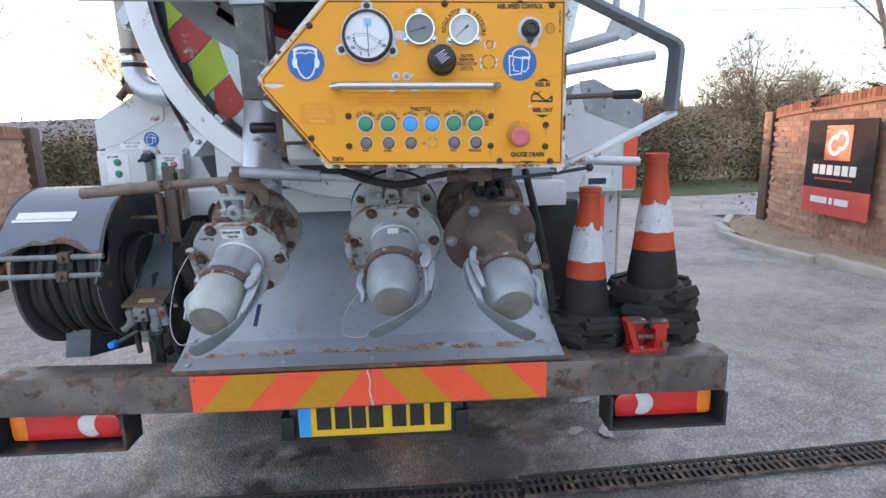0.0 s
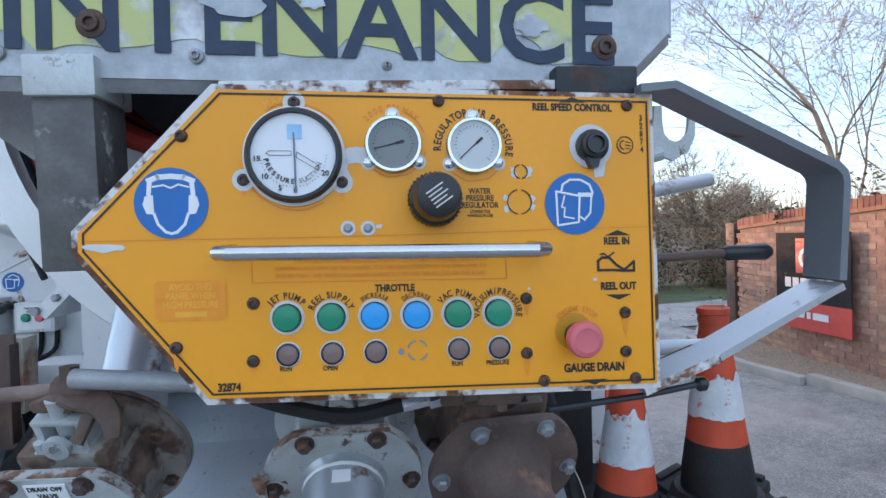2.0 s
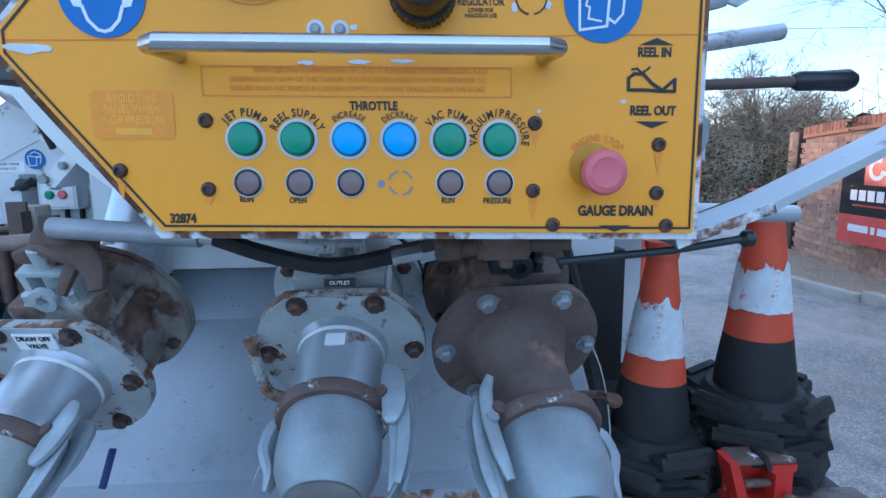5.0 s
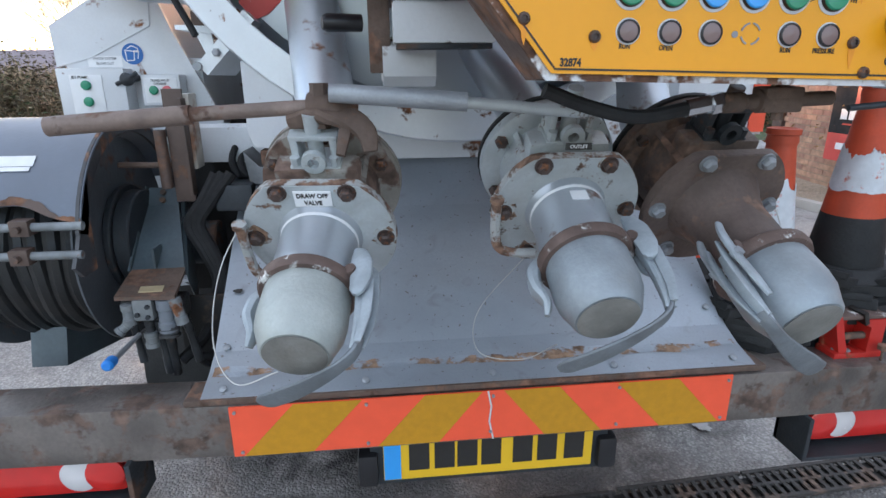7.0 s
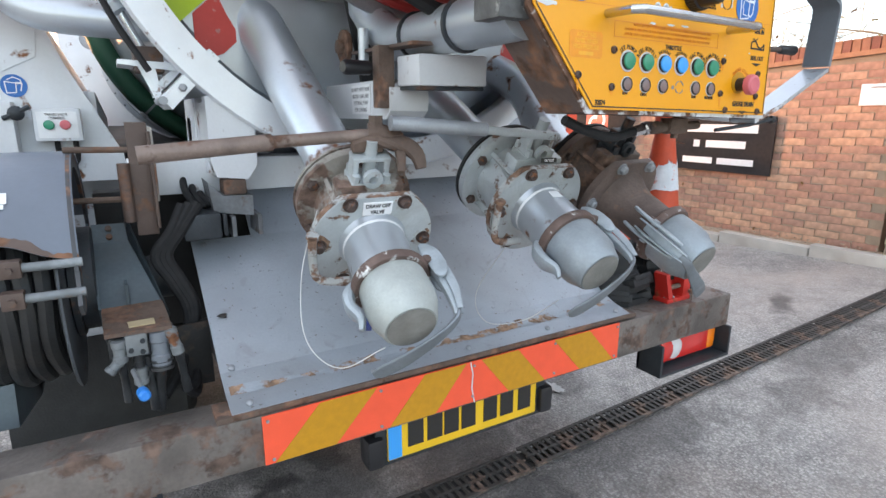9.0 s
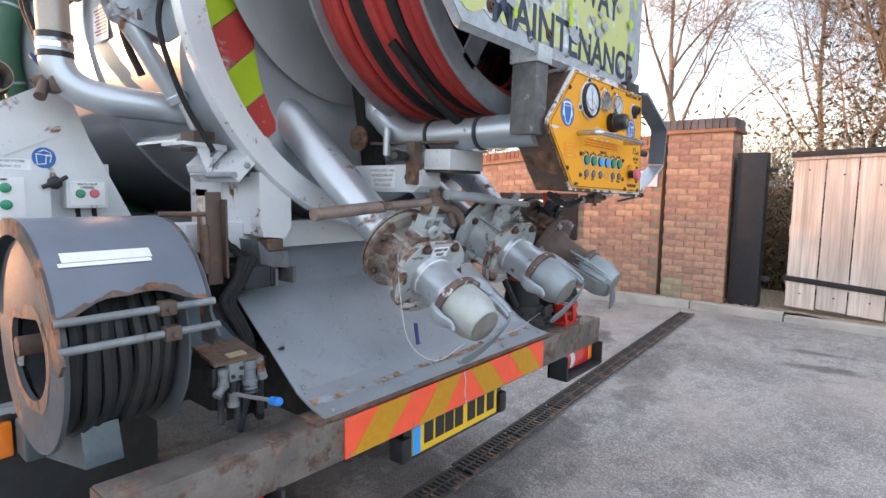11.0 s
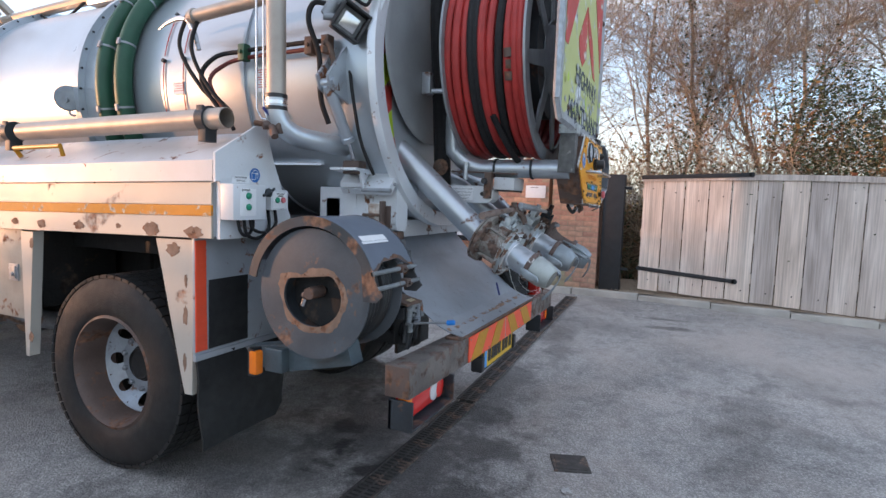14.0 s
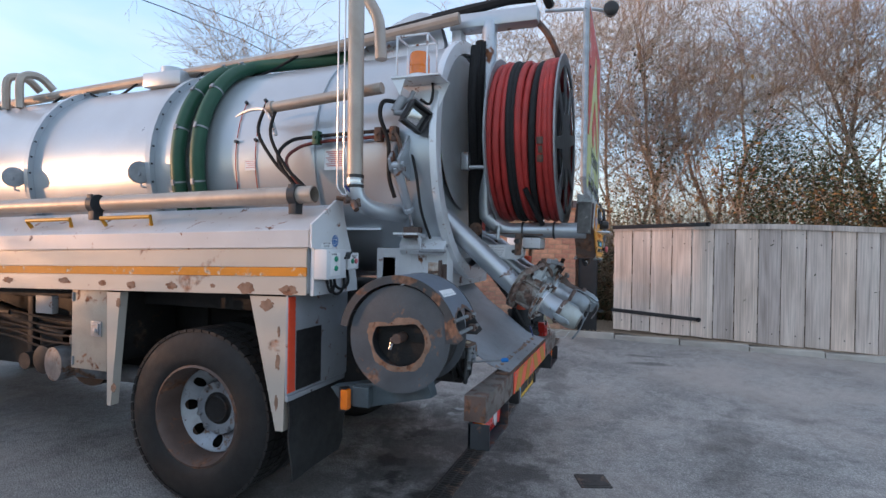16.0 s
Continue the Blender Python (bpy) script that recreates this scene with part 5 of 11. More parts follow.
def far_woods():
    rng = random.Random(12)
    v, f = [], []
    for _ in range(900):
        x = rng.uniform(-150, 190)
        y = rng.uniform(85, 120)
        h = rng.uniform(3, 8) * (1.2 if x > 10 else 0.55)
        for _ in range(14):
            branch_data(v, f, Vector((x, y, 0)), Vector((x + rng.gauss(0, h * 0.28), y + rng.gauss(0, 1), h * rng.uniform(0.6, 1.05))), 0.16, 0.03, 3)
    join_pieces("far_wood", v, f, "twig", None, "distant bare woodland beyond the fields")
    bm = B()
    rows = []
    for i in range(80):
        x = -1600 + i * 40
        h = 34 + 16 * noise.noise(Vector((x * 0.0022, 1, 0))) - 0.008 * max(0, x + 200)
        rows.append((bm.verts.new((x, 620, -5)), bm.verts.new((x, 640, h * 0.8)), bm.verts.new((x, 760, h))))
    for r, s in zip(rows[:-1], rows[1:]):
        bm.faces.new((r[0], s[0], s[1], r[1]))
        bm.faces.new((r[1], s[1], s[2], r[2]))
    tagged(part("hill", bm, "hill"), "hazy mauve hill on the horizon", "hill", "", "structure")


far_woods()


def overhead_lines():
    for nm, pts in (("overhead_cable", [(-60, 26, 7.2), (0, 25, 6.6), (60, 24, 7.4)]), ("overhead_cable", [(1.5, 30, 12.5), (8.3, 11.3, 7.6), (28.0, 21.0, 11.0)]), ("overhead_cable", [(0.5, 30, 12.8), (8.4, 11.4, 7.2), (28.0, 20.0, 9.6)])):
        bm = B()
        bm_tube(bm, pts, 0.012, 5, 8)
        tagged(part(nm, bm, "cable"), "thin black overhead cable against the sky", "cable", "", "structure")


overhead_lines()


# ---- the tanker ----
T = thing("tanker_truck", (-0.03, 3.5, 0.0), "silver vacuum tanker lorry with rear control panel and hose reel", "lorry")
CX, CZ, R = -0.03, 2.20, 0.79
FALL = 0.024
XZ = Matrix(((1, 0, 0, 0), (0, 0, -1, 0), (0, 1, 0, 0), (0, 0, 0, 1)))  # plate frame facing the rear: u = x, v = z, depth towards -y
SIDE = Matrix(((0, 0, -1, 0), (1, 0, 0, 0), (0, 1, 0, 0), (0, 0, 0, 1)))  # plate frame facing the near side: u = y, v = z, depth towards -x


def at_y(y):
    return Matrix.Translation((0, y, 0)) @ XZ


def at_x(x):
    return Matrix.Translation((x, 0, 0)) @ SIDE


def axis(y):
    return Vector((CX, y, CZ - FALL * (y - 2.2)))


def tank():
    bm = B()
    bm_lathe(bm, [(0.4, 0), (R - 0.06, 0.03), (R, 0.10), (R, 5.3), (R - 0.08, 5.45), (0.3, 5.6)], axis(2.2), axis(8.2), 72)
    body = part("tank", bm, "silver", T, "brushed silver cylindrical tank barrel")
    for y, w, h in ((4.32, 0.045, 0.045), (5.58, 0.045, 0.045), (2.98, 0.02, 0.012), (6.8, 0.045, 0.045)):
        bm = B()
        bm_lathe(bm, [(R - 0.01, 0), (R + h, 0), (R + h, w), (R - 0.01, w)], axis(y), axis(y + 1), 72, close=False)
        part("tank_ring", bm, "silver", body)
        if h > 0.03:
            bm = B()
            for k in range(40):
                a = 2 * math.pi * k / 40
                c = axis(y - 0.004) + Vector((math.cos(a), 0, math.sin(a))) * (R + 0.03)
                bm_cyl(bm, c, c + Vector((0, -0.008, 0)), 0.008, n=6)
            part("ring_bolts", bm, "dark", body, kind="stuff")
    # rear door ring and dished end
    bm = B()
    bm_lathe(bm, [(R - 0.035, -0.03), (R + 0.045, -0.03), (R + 0.05, -0.02), (R + 0.05, 0.012), (R + 0.016, 0.022), (R - 0.035, 0.022)], axis(2.17), axis(3), 80, close=False)
    ring = part("door_ring", bm, "ring", body, "bright rolled flange round the tank door")
    bm = B()
    bm_lathe(bm, [(R - 0.03, 0.0), (R + 0.014, 0.001), (R + 0.014, 0.275), (R - 0.03, 0.278)], axis(2.192), axis(3), 80, close=False)
    part("ring_band", bm, "silver", ring, "brushed silver band behind the flange")
    bm = B()
    bm_lathe(bm, [(0.001, 0.0), (0.3, 0.01), (0.55, 0.05), (R - 0.03, 0.13)], axis(2.19), axis(3), 64, close=False)
    part("tank_door", bm, "white", body, "grey dished tank door")
    # slanting red and lime warning strips on the door
    for k in range(-5, 6):
        for sgn in (-1, 1):
            a, b = [], []
            for i in range(9):
                u = sgn * (0.46 + 0.29 * i / 8)
                v0 = 0.17 * k - abs(u) * 0.9 + 0.45
                lim = math.sqrt(max(0, 0.745 ** 2 - u * u))
                lo, hi = max(-lim, v0), min(lim, v0 + 0.165)
                if hi > lo + 0.01:
                    a.append((u + CX, lo + CZ))
                    b.append((u + CX, hi + CZ))
            if len(a) > 2:
                bm = B()
                bm_prism(bm, a + b[::-1], 0.004, at_y(2.215))
                part("warning_strip", bm, "sign_red" if k % 2 else "lime", body, smooth=False)


tank()


def green_hoses():
    for y, end in ((4.05, 3.15), (3.88, 2.95)):
        bm = B()
        pts = [axis(y) + Vector((math.cos(radians(a)), 0, math.sin(radians(a)))) * (R + 0.055) for a in range(255, 112, -11)]
        for f in (0.04, 0.25, 0.6, 1.0):
            a = radians(112 - 14 * f)
            yy = y + (end - y) * f
            pts.append(axis(yy) + Vector((math.cos(a), 0, math.sin(a))) * (R + 0.058))
        bm_tube(bm, pts, 0.050, 14, 4)
        h = part("green_hose", bm, "hose_green", T, "green ribbed suction hose strapped round the tank")
        for a in (225, 190, 165, 143, 118):
            bm = B()
            a = radians(a)
            c = axis(y) + Vector((math.cos(a), 0, math.sin(a))) * (R + 0.055)
            tang = Vector((-math.sin(a), 0, math.cos(a)))
            bm_cyl(bm, c - tang * 0.006, c + tang * 0.006, 0.0525, n=14)
            bm_box(bm, -0.012, 0.012, -0.02, 0.02, 0, 0.012, 0.003, frame_of(c + (c - axis(y)).normalized() * 0.050, c + (c - axis(y)).normalized())[0])
            part("hose_strap", bm, "galv", h)


green_hoses()


def top_gear():
    # boom above the tank with its cables
    bm = B()
    bm_tube(bm, [(-0.30, 7.2, 2.85), (-0.30, 5.6, 2.93), (-0.30, 3.2, 3.05), (-0.28, 2.2, 3.16)], 0.04, 10, 3)
    b = part("boom", bm, "alu", T, "long dull boom pipe above the tank")
    bm = B()
    for k, (y0, y1) in enumerate(((6.6, 5.9), (5.7, 5.0), (4.9, 4.3), (4.2, 3.4))):
        z0, z1 = 3.05 - 0.05 * (y0 - 3.2), 3.05 - 0.05 * (y1 - 3.2)
        bm_tube(bm, [(-0.32, y0, z0), (-0.34, (y0 + y1) / 2, (z0 + z1) / 2 - 0.13), (-0.32, y1, z1)], 0.010, 6, 5)
    part("boom_cable", bm, "cable", b)
    bm = B()
    bm_tube(bm, [(-0.25, 3.2, 3.08), (-0.2, 2.6, 3.18), (-0.12, 2.0, 3.30), (0.0, 1.7, 3.38), (0.15, 1.65, 3.36)], 0.035, 8, 5)
    bm_tube(bm, [(-0.22, 3.2, 3.06), (-0.15, 2.6, 3.22), (-0.05, 2.1, 3.33), (0.1, 1.75, 3.40)], 0.028, 8, 5)
    part("boom_hose", bm, "cable", b)
    bm = B()
    for y in (6.5, 6.32):
        bm_tube(bm, [(-0.45, y, 2.78), (-0.45, y, 3.02), (-0.40, y - 0.02, 3.09), (-0.30, y - 0.05, 3.09), (-0.2, y - 0.08, 3.0)], 0.035, 8, 5)
    part("vent_loop", bm, "alu", T, "bent silver vent pipes on the tank top")
    bm = B()
    bm_box(bm, -0.42, -0.18, 4.5, 4.9, 2.86, 2.98, 0.02)
    bm_cyl(bm, (-0.3, 4.7, 2.9), (-0.3, 4.7, 3.03), 0.09, n=20)
    part("manhole", bm, "silver", T, "silver manhole lid on the tank top")
    # reel beam over the door
    bm = B()
    bm_box(bm, -0.20, -0.06, 1.68, 2.30, 3.12, 3.223, 0.012)
    bm_box(bm, -0.19, -0.07, 2.215, 2.285, 2.96, 3.12, 0.008)
    beam = part("reel_beam", bm, "pipe", T, "grey box beam carrying the hose reel")
    bm = B()
    bm_prism(bm, [(3.06, 2.97), (2.92, 3.10), (2.72, 3.215), (2.60, 3.26), (2.52, 3.272), (2.44, 3.25), (2.38, 3.17), (2.335, 3.02), (2.335, 2.95)], 0.012, at_x(-0.19))
    bm_prism(bm, [(3.06, 2.97), (2.92, 3.10), (2.72, 3.215), (2.60, 3.26), (2.52, 3.272), (2.44, 3.25), (2.38, 3.17), (2.335, 3.02), (2.335, 2.95)], 0.012, at_x(-0.07))
    part("arch_plate", bm, "pipe", beam, "pair of arched plates carrying the boom", smooth=False)
    bm = B()
    bm_tube(bm, [(-0.16, 2.01, 3.15), (-0.175, 2.015, 2.95), (-0.175, 2.015, 1.92), (-0.17, 1.985, 1.79), (-0.155, 1.87, 1.715), (-0.15, 1.70, 1.712), (-0.15, 1.34, 1.712)], 0.052, 20, 5)
    rp = part("swing_pipe", bm, "pipe", T, "silver swing pipe bending from the reel to the panel")
    for y in (1.54, 1.75):
        bm = B()
        bm_lathe(bm, [(0.053, 0), (0.058, 0.002), (0.058, 0.012), (0.053, 0.014)], (-0.15, y, 1.712), (-0.15, y + 1, 1.712), 20)
        part("pipe_clip", bm, "dark", rp)
    bm = B()
    bm_tube(bm, [(-0.13, 1.64, 3.2), (-0.05, 1.35, 3.21), (-0.0, 1.22, 3.19)], 0.012, 8, 4)
    st = part("lamp_stalk", bm, "pipe", T)
    bm = B()
    bm_lathe(bm, [(0.02, 0), (0.045, 0.02), (0.05, 0.07), (0.03, 0.08)], (0.02, 1.22, 3.20), (-0.2, 1.20, 3.20), 16)
    part("marker_lamp", bm, "black", st)
    bm = B()
    bm_tube(bm, [(-0.10, 1.72, 3.18), (-0.08, 1.62, 3.05), (-0.04, 1.55, 2.9)], 0.022, 8, 4)
    part("reel_strut", bm, "brown", beam)


top_gear()


def hose_reel():
    cy0, cy1, cz, cx = 1.50, 1.93, 2.33, -0.02
    c0, c1 = Vector((cx, cy0, cz)), Vector((cx, cy1, cz))
    bm = B()
    bm_lathe(bm, [(0.33, 0), (0.33, cy1 - cy0)], c0, c1, 40)
    reel = part("hose_reel", bm, "dark", T, "large rear hose reel full of red and black hose")
    # flanges: spoked towards the rear, solid rim in front
    for y, spokes in ((cy0, 8), (cy1, 0)):
        spoke = []
        bm = B()
        m = at_y(y + 0.006)
        bm_ring(bm, cx, cz, 0.50, 0.575, 0.012, m, 64)
        bm_ring(bm, cx, cz, 0.0001, 0.20, 0.012, m, 40)
        if spokes:
            for k in range(spokes):
                a = 2 * math.pi * k / spokes + 0.2
                d, s = Vector((math.cos(a), math.sin(a), 0)), Vector((-math.sin(a), math.cos(a), 0))
                q = [Vector((cx, cz, 0)) + d * 0.18 + s * 0.045, Vector((cx, cz, 0)) + d * 0.52 + s * 0.03, Vector((cx, cz, 0)) + d * 0.52 - s * 0.03, Vector((cx, cz, 0)) + d * 0.18 - s * 0.045]
                sb = B()
                bm_prism(sb, [(p.x, p.y) for p in q], 0.012, m)
                spoke.append(sb)
        else:
            bm_ring(bm, cx, cz, 0.20, 0.50, 0.010, m, 48)
        fl = part("flange", bm, "galv", reel, "dull metal flange")
        for sb in spoke:
            part("spoke", sb, "galv", fl, smooth=False)
    # wraps of hose, side by side in three layers
    rng = random.Random(6)
    colours = ["red", "red", "red", "black", "red", "red", "black", "black", "red", "red", "red", "red"]
    for i in range(11):
        y = cy0 + 0.03 + i * 0.0375
        col = "hose_red" if colours[i] == "red" else "cable"
        rad = 0.525 + rng.uniform(-0.012, 0.012)
        bm = B()
        for layer in range(2):
            n = 48
            rr = rad - layer * 0.042
            pts = [(cx + rr * math.cos(2 * math.pi * k / n), y + 0.012 * math.sin(2 * math.pi * k / n + i) + 0.02 * layer, cz + rr * math.sin(2 * math.pi * k / n)) for k in range(n)]
            bm_tube(bm, pts, 0.0225, 10, 0, closed=True)
        part("hose_wrap", bm, col, reel)
    bm = B()
    a = [(cx - 0.40, 1.70, cz - 0.36), (cx - 0.25, 1.64, cz - 0.53), (cx - 0.05, 1.62, cz - 0.61), (cx + 0.12, 1.70, cz - 0.57), (cx + 0.3, 1.8, cz - 0.45)]
    bm_tube(bm, a, 0.017, 8, 6)
    part("hose_tail", bm, "cable", reel, "loose black hose tail")
    bm = B()
    th = radians(187)
    for k in range(3):
        a = th + k * 0.1
        p, q = Vector((cx + 0.527 * math.cos(a), 1.585, cz + 0.527 * math.sin(a))), Vector((cx + 0.527 * math.cos(a + 0.08), 1.585, cz + 0.527 * math.sin(a + 0.08)))
        bm_cyl(bm, p, q, 0.029 if k != 1 else 0.025, n=12)
    part("hose_coupling", bm, "brown", reel, "brass hose coupling")
    # dished drum disc facing the tank
    bm = B()
    bm_lathe(bm, [(0.001, 0), (0.25, 0.006), (0.48, 0.012), (0.522, 0.016), (0.530, 0.022), (0.522, 0.028), (0.001, 0.020)], Vector((-0.20, 2.148, 2.375)), Vector((-0.20, 2.3, 2.375)), 64, close=False)
    d = part("drum_disc", bm, "disc_steel", T, "dull grey-brown dished disc between reel and tank door")
    bm = B()
    bm_box(bm, -0.345, -0.285, 2.10, 2.152, 2.11, 2.23, 0.006)
    bm_cyl(bm, (-0.315, 2.12, 2.13), (-0.27, 1.93, 2.13), 0.014, n=12)
    part("disc_bracket", bm, "pipe", d)
    bm = B()
    bm_tube(bm, [(-0.22, 2.06, 3.0), (-0.25, 2.065, 2.6), (-0.24, 2.06, 2.2), (-0.17, 2.085, 1.95), (-0.10, 2.10, 1.6)], 0.038, 10, 5)
    bm_tube(bm, [(-0.28, 2.08, 2.95), (-0.32, 2.085, 2.6), (-0.29, 2.08, 2.25), (-0.20, 2.105, 2.0), (-0.12, 2.12, 1.62)], 0.034, 10, 5)
    part("feed_hose", bm, "cable", T, "black feed hoses hanging beside the reel")


hose_reel()


# ---- warning board over the panel ----
# board, panel and levers are set a little larger than the plan they are drawn on, and slightly turned
SETTING[0] = Matrix.Translation((0.1515, 1.3085, 1.9725)) @ Matrix.Rotation(radians(0.3), 4, "Z") @ Matrix.Rotation(radians(0.6), 4, "Y") @ Matrix.Scale(1.04, 4) @ Matrix.Translation((-0.173, -1.294, -1.944))


def warning_board():
    x0, x1, z0, z1, y, c = -0.60, 0.568, 1.888, 2.96, 1.30, 0.075
    outline = [(x0 + c, z0), (x1 - c, z0), (x1, z0 + c), (x1, z1 - c), (x1 - c, z1), (x0 + c, z1), (x0, z1 - c), (x0, z0 + c)]
    bm = B()
    bm_prism(bm, outline, 0.004, at_y(y))
    board = part("warning_board", bm, "sign_alu", T, "peeling highway maintenance warning board", smooth=False)
    bm = B()
    for a, b in zip(outline, outline[1:] + outline[:1]):
        p, q = Vector((a[0], y + 0.012, a[1])), Vector((b[0], y + 0.012, b[1]))
        bm_tube(bm, [p, q], 0.013, 4, 0)
    part("board_rim", bm, "sign_alu", board)
    f = at_y(y - 0.0045)
    # film in torn patches, cut by a wandering edge
    rng = random.Random(31)
    bm = B()
    zs, top = z0 + 0.030, z1 - 0.05
    n = 58
    lower = []
    for i in range(n + 1):
        u = x0 + 0.05 + (x1 - x0 - 0.175) * i / n
        lower.append((u, zs + 0.055 * max(0, noise.noise(Vector((u * 15, 4, 0))) + 0.15) + 0.010 * noise.noise(Vector((u * 70, 9, 0)))))
    bm_prism(bm, lower + [(x1 - 0.125, top), (x0 + 0.05, top)], 0.0012, f)
    film = part("film", bm, "sign_face", board, "faded yellow green reflective film with torn patches", smooth=False)
    # lettering
    g = at_y(y - 0.0065)
    bm = B()
    bm_text(bm, "MAINTENANCE", 0.1295, g, 0.038, 1.959, bold=0.018, depth=0.001)
    bm_text(bm, "HIGHWAY", 0.1295, g, 0.038, 2.136, bold=0.018, depth=0.001)
    part("lettering", bm, "navy", board, "dark navy capitals", smooth=False, kind="stuff")
    # red field round a pale triangle, with a red roadworks shape inside
    for nm, poly in (("red_field", [(-0.55, 2.215), (-0.49, 2.215), (0.0, 2.87), (0.0, 2.92), (-0.55, 2.92)]), ("red_field", [(0.43, 2.92), (0.0, 2.92), (0.0, 2.87), (0.44, 2.30), (0.44, 2.40)]),
                     ("roadworks_leg", [(-0.06, 2.52), (-0.25, 2.31), (-0.21, 2.24), (-0.13, 2.205), (-0.04, 2.26), (-0.03, 2.36)]), ("roadworks_leg", [(-0.05, 2.52), (-0.01, 2.40), (0.20, 2.225), (0.275, 2.215), (0.13, 2.40)])):
        bm = B()
        bm_prism(bm, poly, 0.0015, g)
        part(nm, bm, "sign_red", board, smooth=False)
    # bare scuffed patches where the film has gone
    for k in range(16):
        u, v, s = rng.uniform(x0 + 0.1, x1 - 0.18), rng.uniform(z0 + 0.08, z0 + 0.34), rng.uniform(0.008, 0.024)
        if k < 7:
            v = z0 + 0.07 + rng.uniform(0, 0.03)
        poly = []
        for i in range(22):
            a = 2 * math.pi * i / 22
            r = s * (0.75 + 0.5 * rng.random())
            poly.append((u + r * 1.5 * math.cos(a), v + r * math.sin(a)))
        bm = B()
        bm_prism(bm, poly, 0.0003, at_y(y - 0.0078 - 0.0004 * k))
        part("bare_patch", bm, "sign_alu", board, smooth=False)
    for k in range(9):
        u, v, s = rng.choice((-0.5, -0.32, -0.1, 0.42, 0.46, 0.47, -0.02, 0.2, 0.44)), rng.uniform(z0 + 0.06, z0 + 0.3), rng.uniform(0.008, 0.016)
        bm = B()
        bm_prism(bm, [(u + s * (0.5 + rng.random()) * math.cos(a), v + s * 1.5 * (0.5 + rng.random()) * math.sin(a)) for a in [i * 0.785 for i in range(8)]], 0.0003, at_y(y - 0.0150 - 0.0004 * k))
        part("lime_scrap", bm, "lime", board, smooth=False)
    for u, v, s in ((0.478, 1.94, 0.017), (-0.132, 1.948, 0.017), (-0.02, 1.915, 0.009), (-0.23, 1.913, 0.009), (0.2, 1.91, 0.006), (-0.42, 1.95, 0.017), (0.478, 2.6, 0.017), (-0.5, 2.6, 0.017)):
        bm = B()
        bm_lathe(bm, [(s, 0), (s * 0.94, 0.002), (s * 0.62, 0.003), (s * 0.55, 0.007), (s * 0.34, 0.0075), (s * 0.3, 0.004), (0.001, 0.004)], (u, y - 0.006, v), (u, y - 1, v), 18)
        part("bolt", bm, "bolt" if s > 0.01 else "galv", board)


warning_board()

# ---- control panel ----
SETTING[0] = Matrix.Translation((0.1859, 1.2703, 1.6744)) @ Matrix.Rotation(radians(-1.3), 4, "Z") @ Matrix.Rotation(radians(-0.4), 4, "Y") @ Matrix.Rotation(radians(1.665), 4, "X") @ Matrix.Scale(1.039, 4) @ Matrix.Translation((-0.2008, -1.2548, -1.6535))
PAN = pose(0.255, 1.265, 1.69, 0, 0, 0) @ Matrix.Rotation(radians(3.4), 4, "X").inverted() @ Matrix.Rotation(radians(1.15), 4, "Y") @ XZ @ Matrix(((1.0048, -0.0145, 0, -0.0015), (-0.0035, 1.0062, 0, 0.0004), (0, 0, 1, 0), (0, 0, 0, 1)))


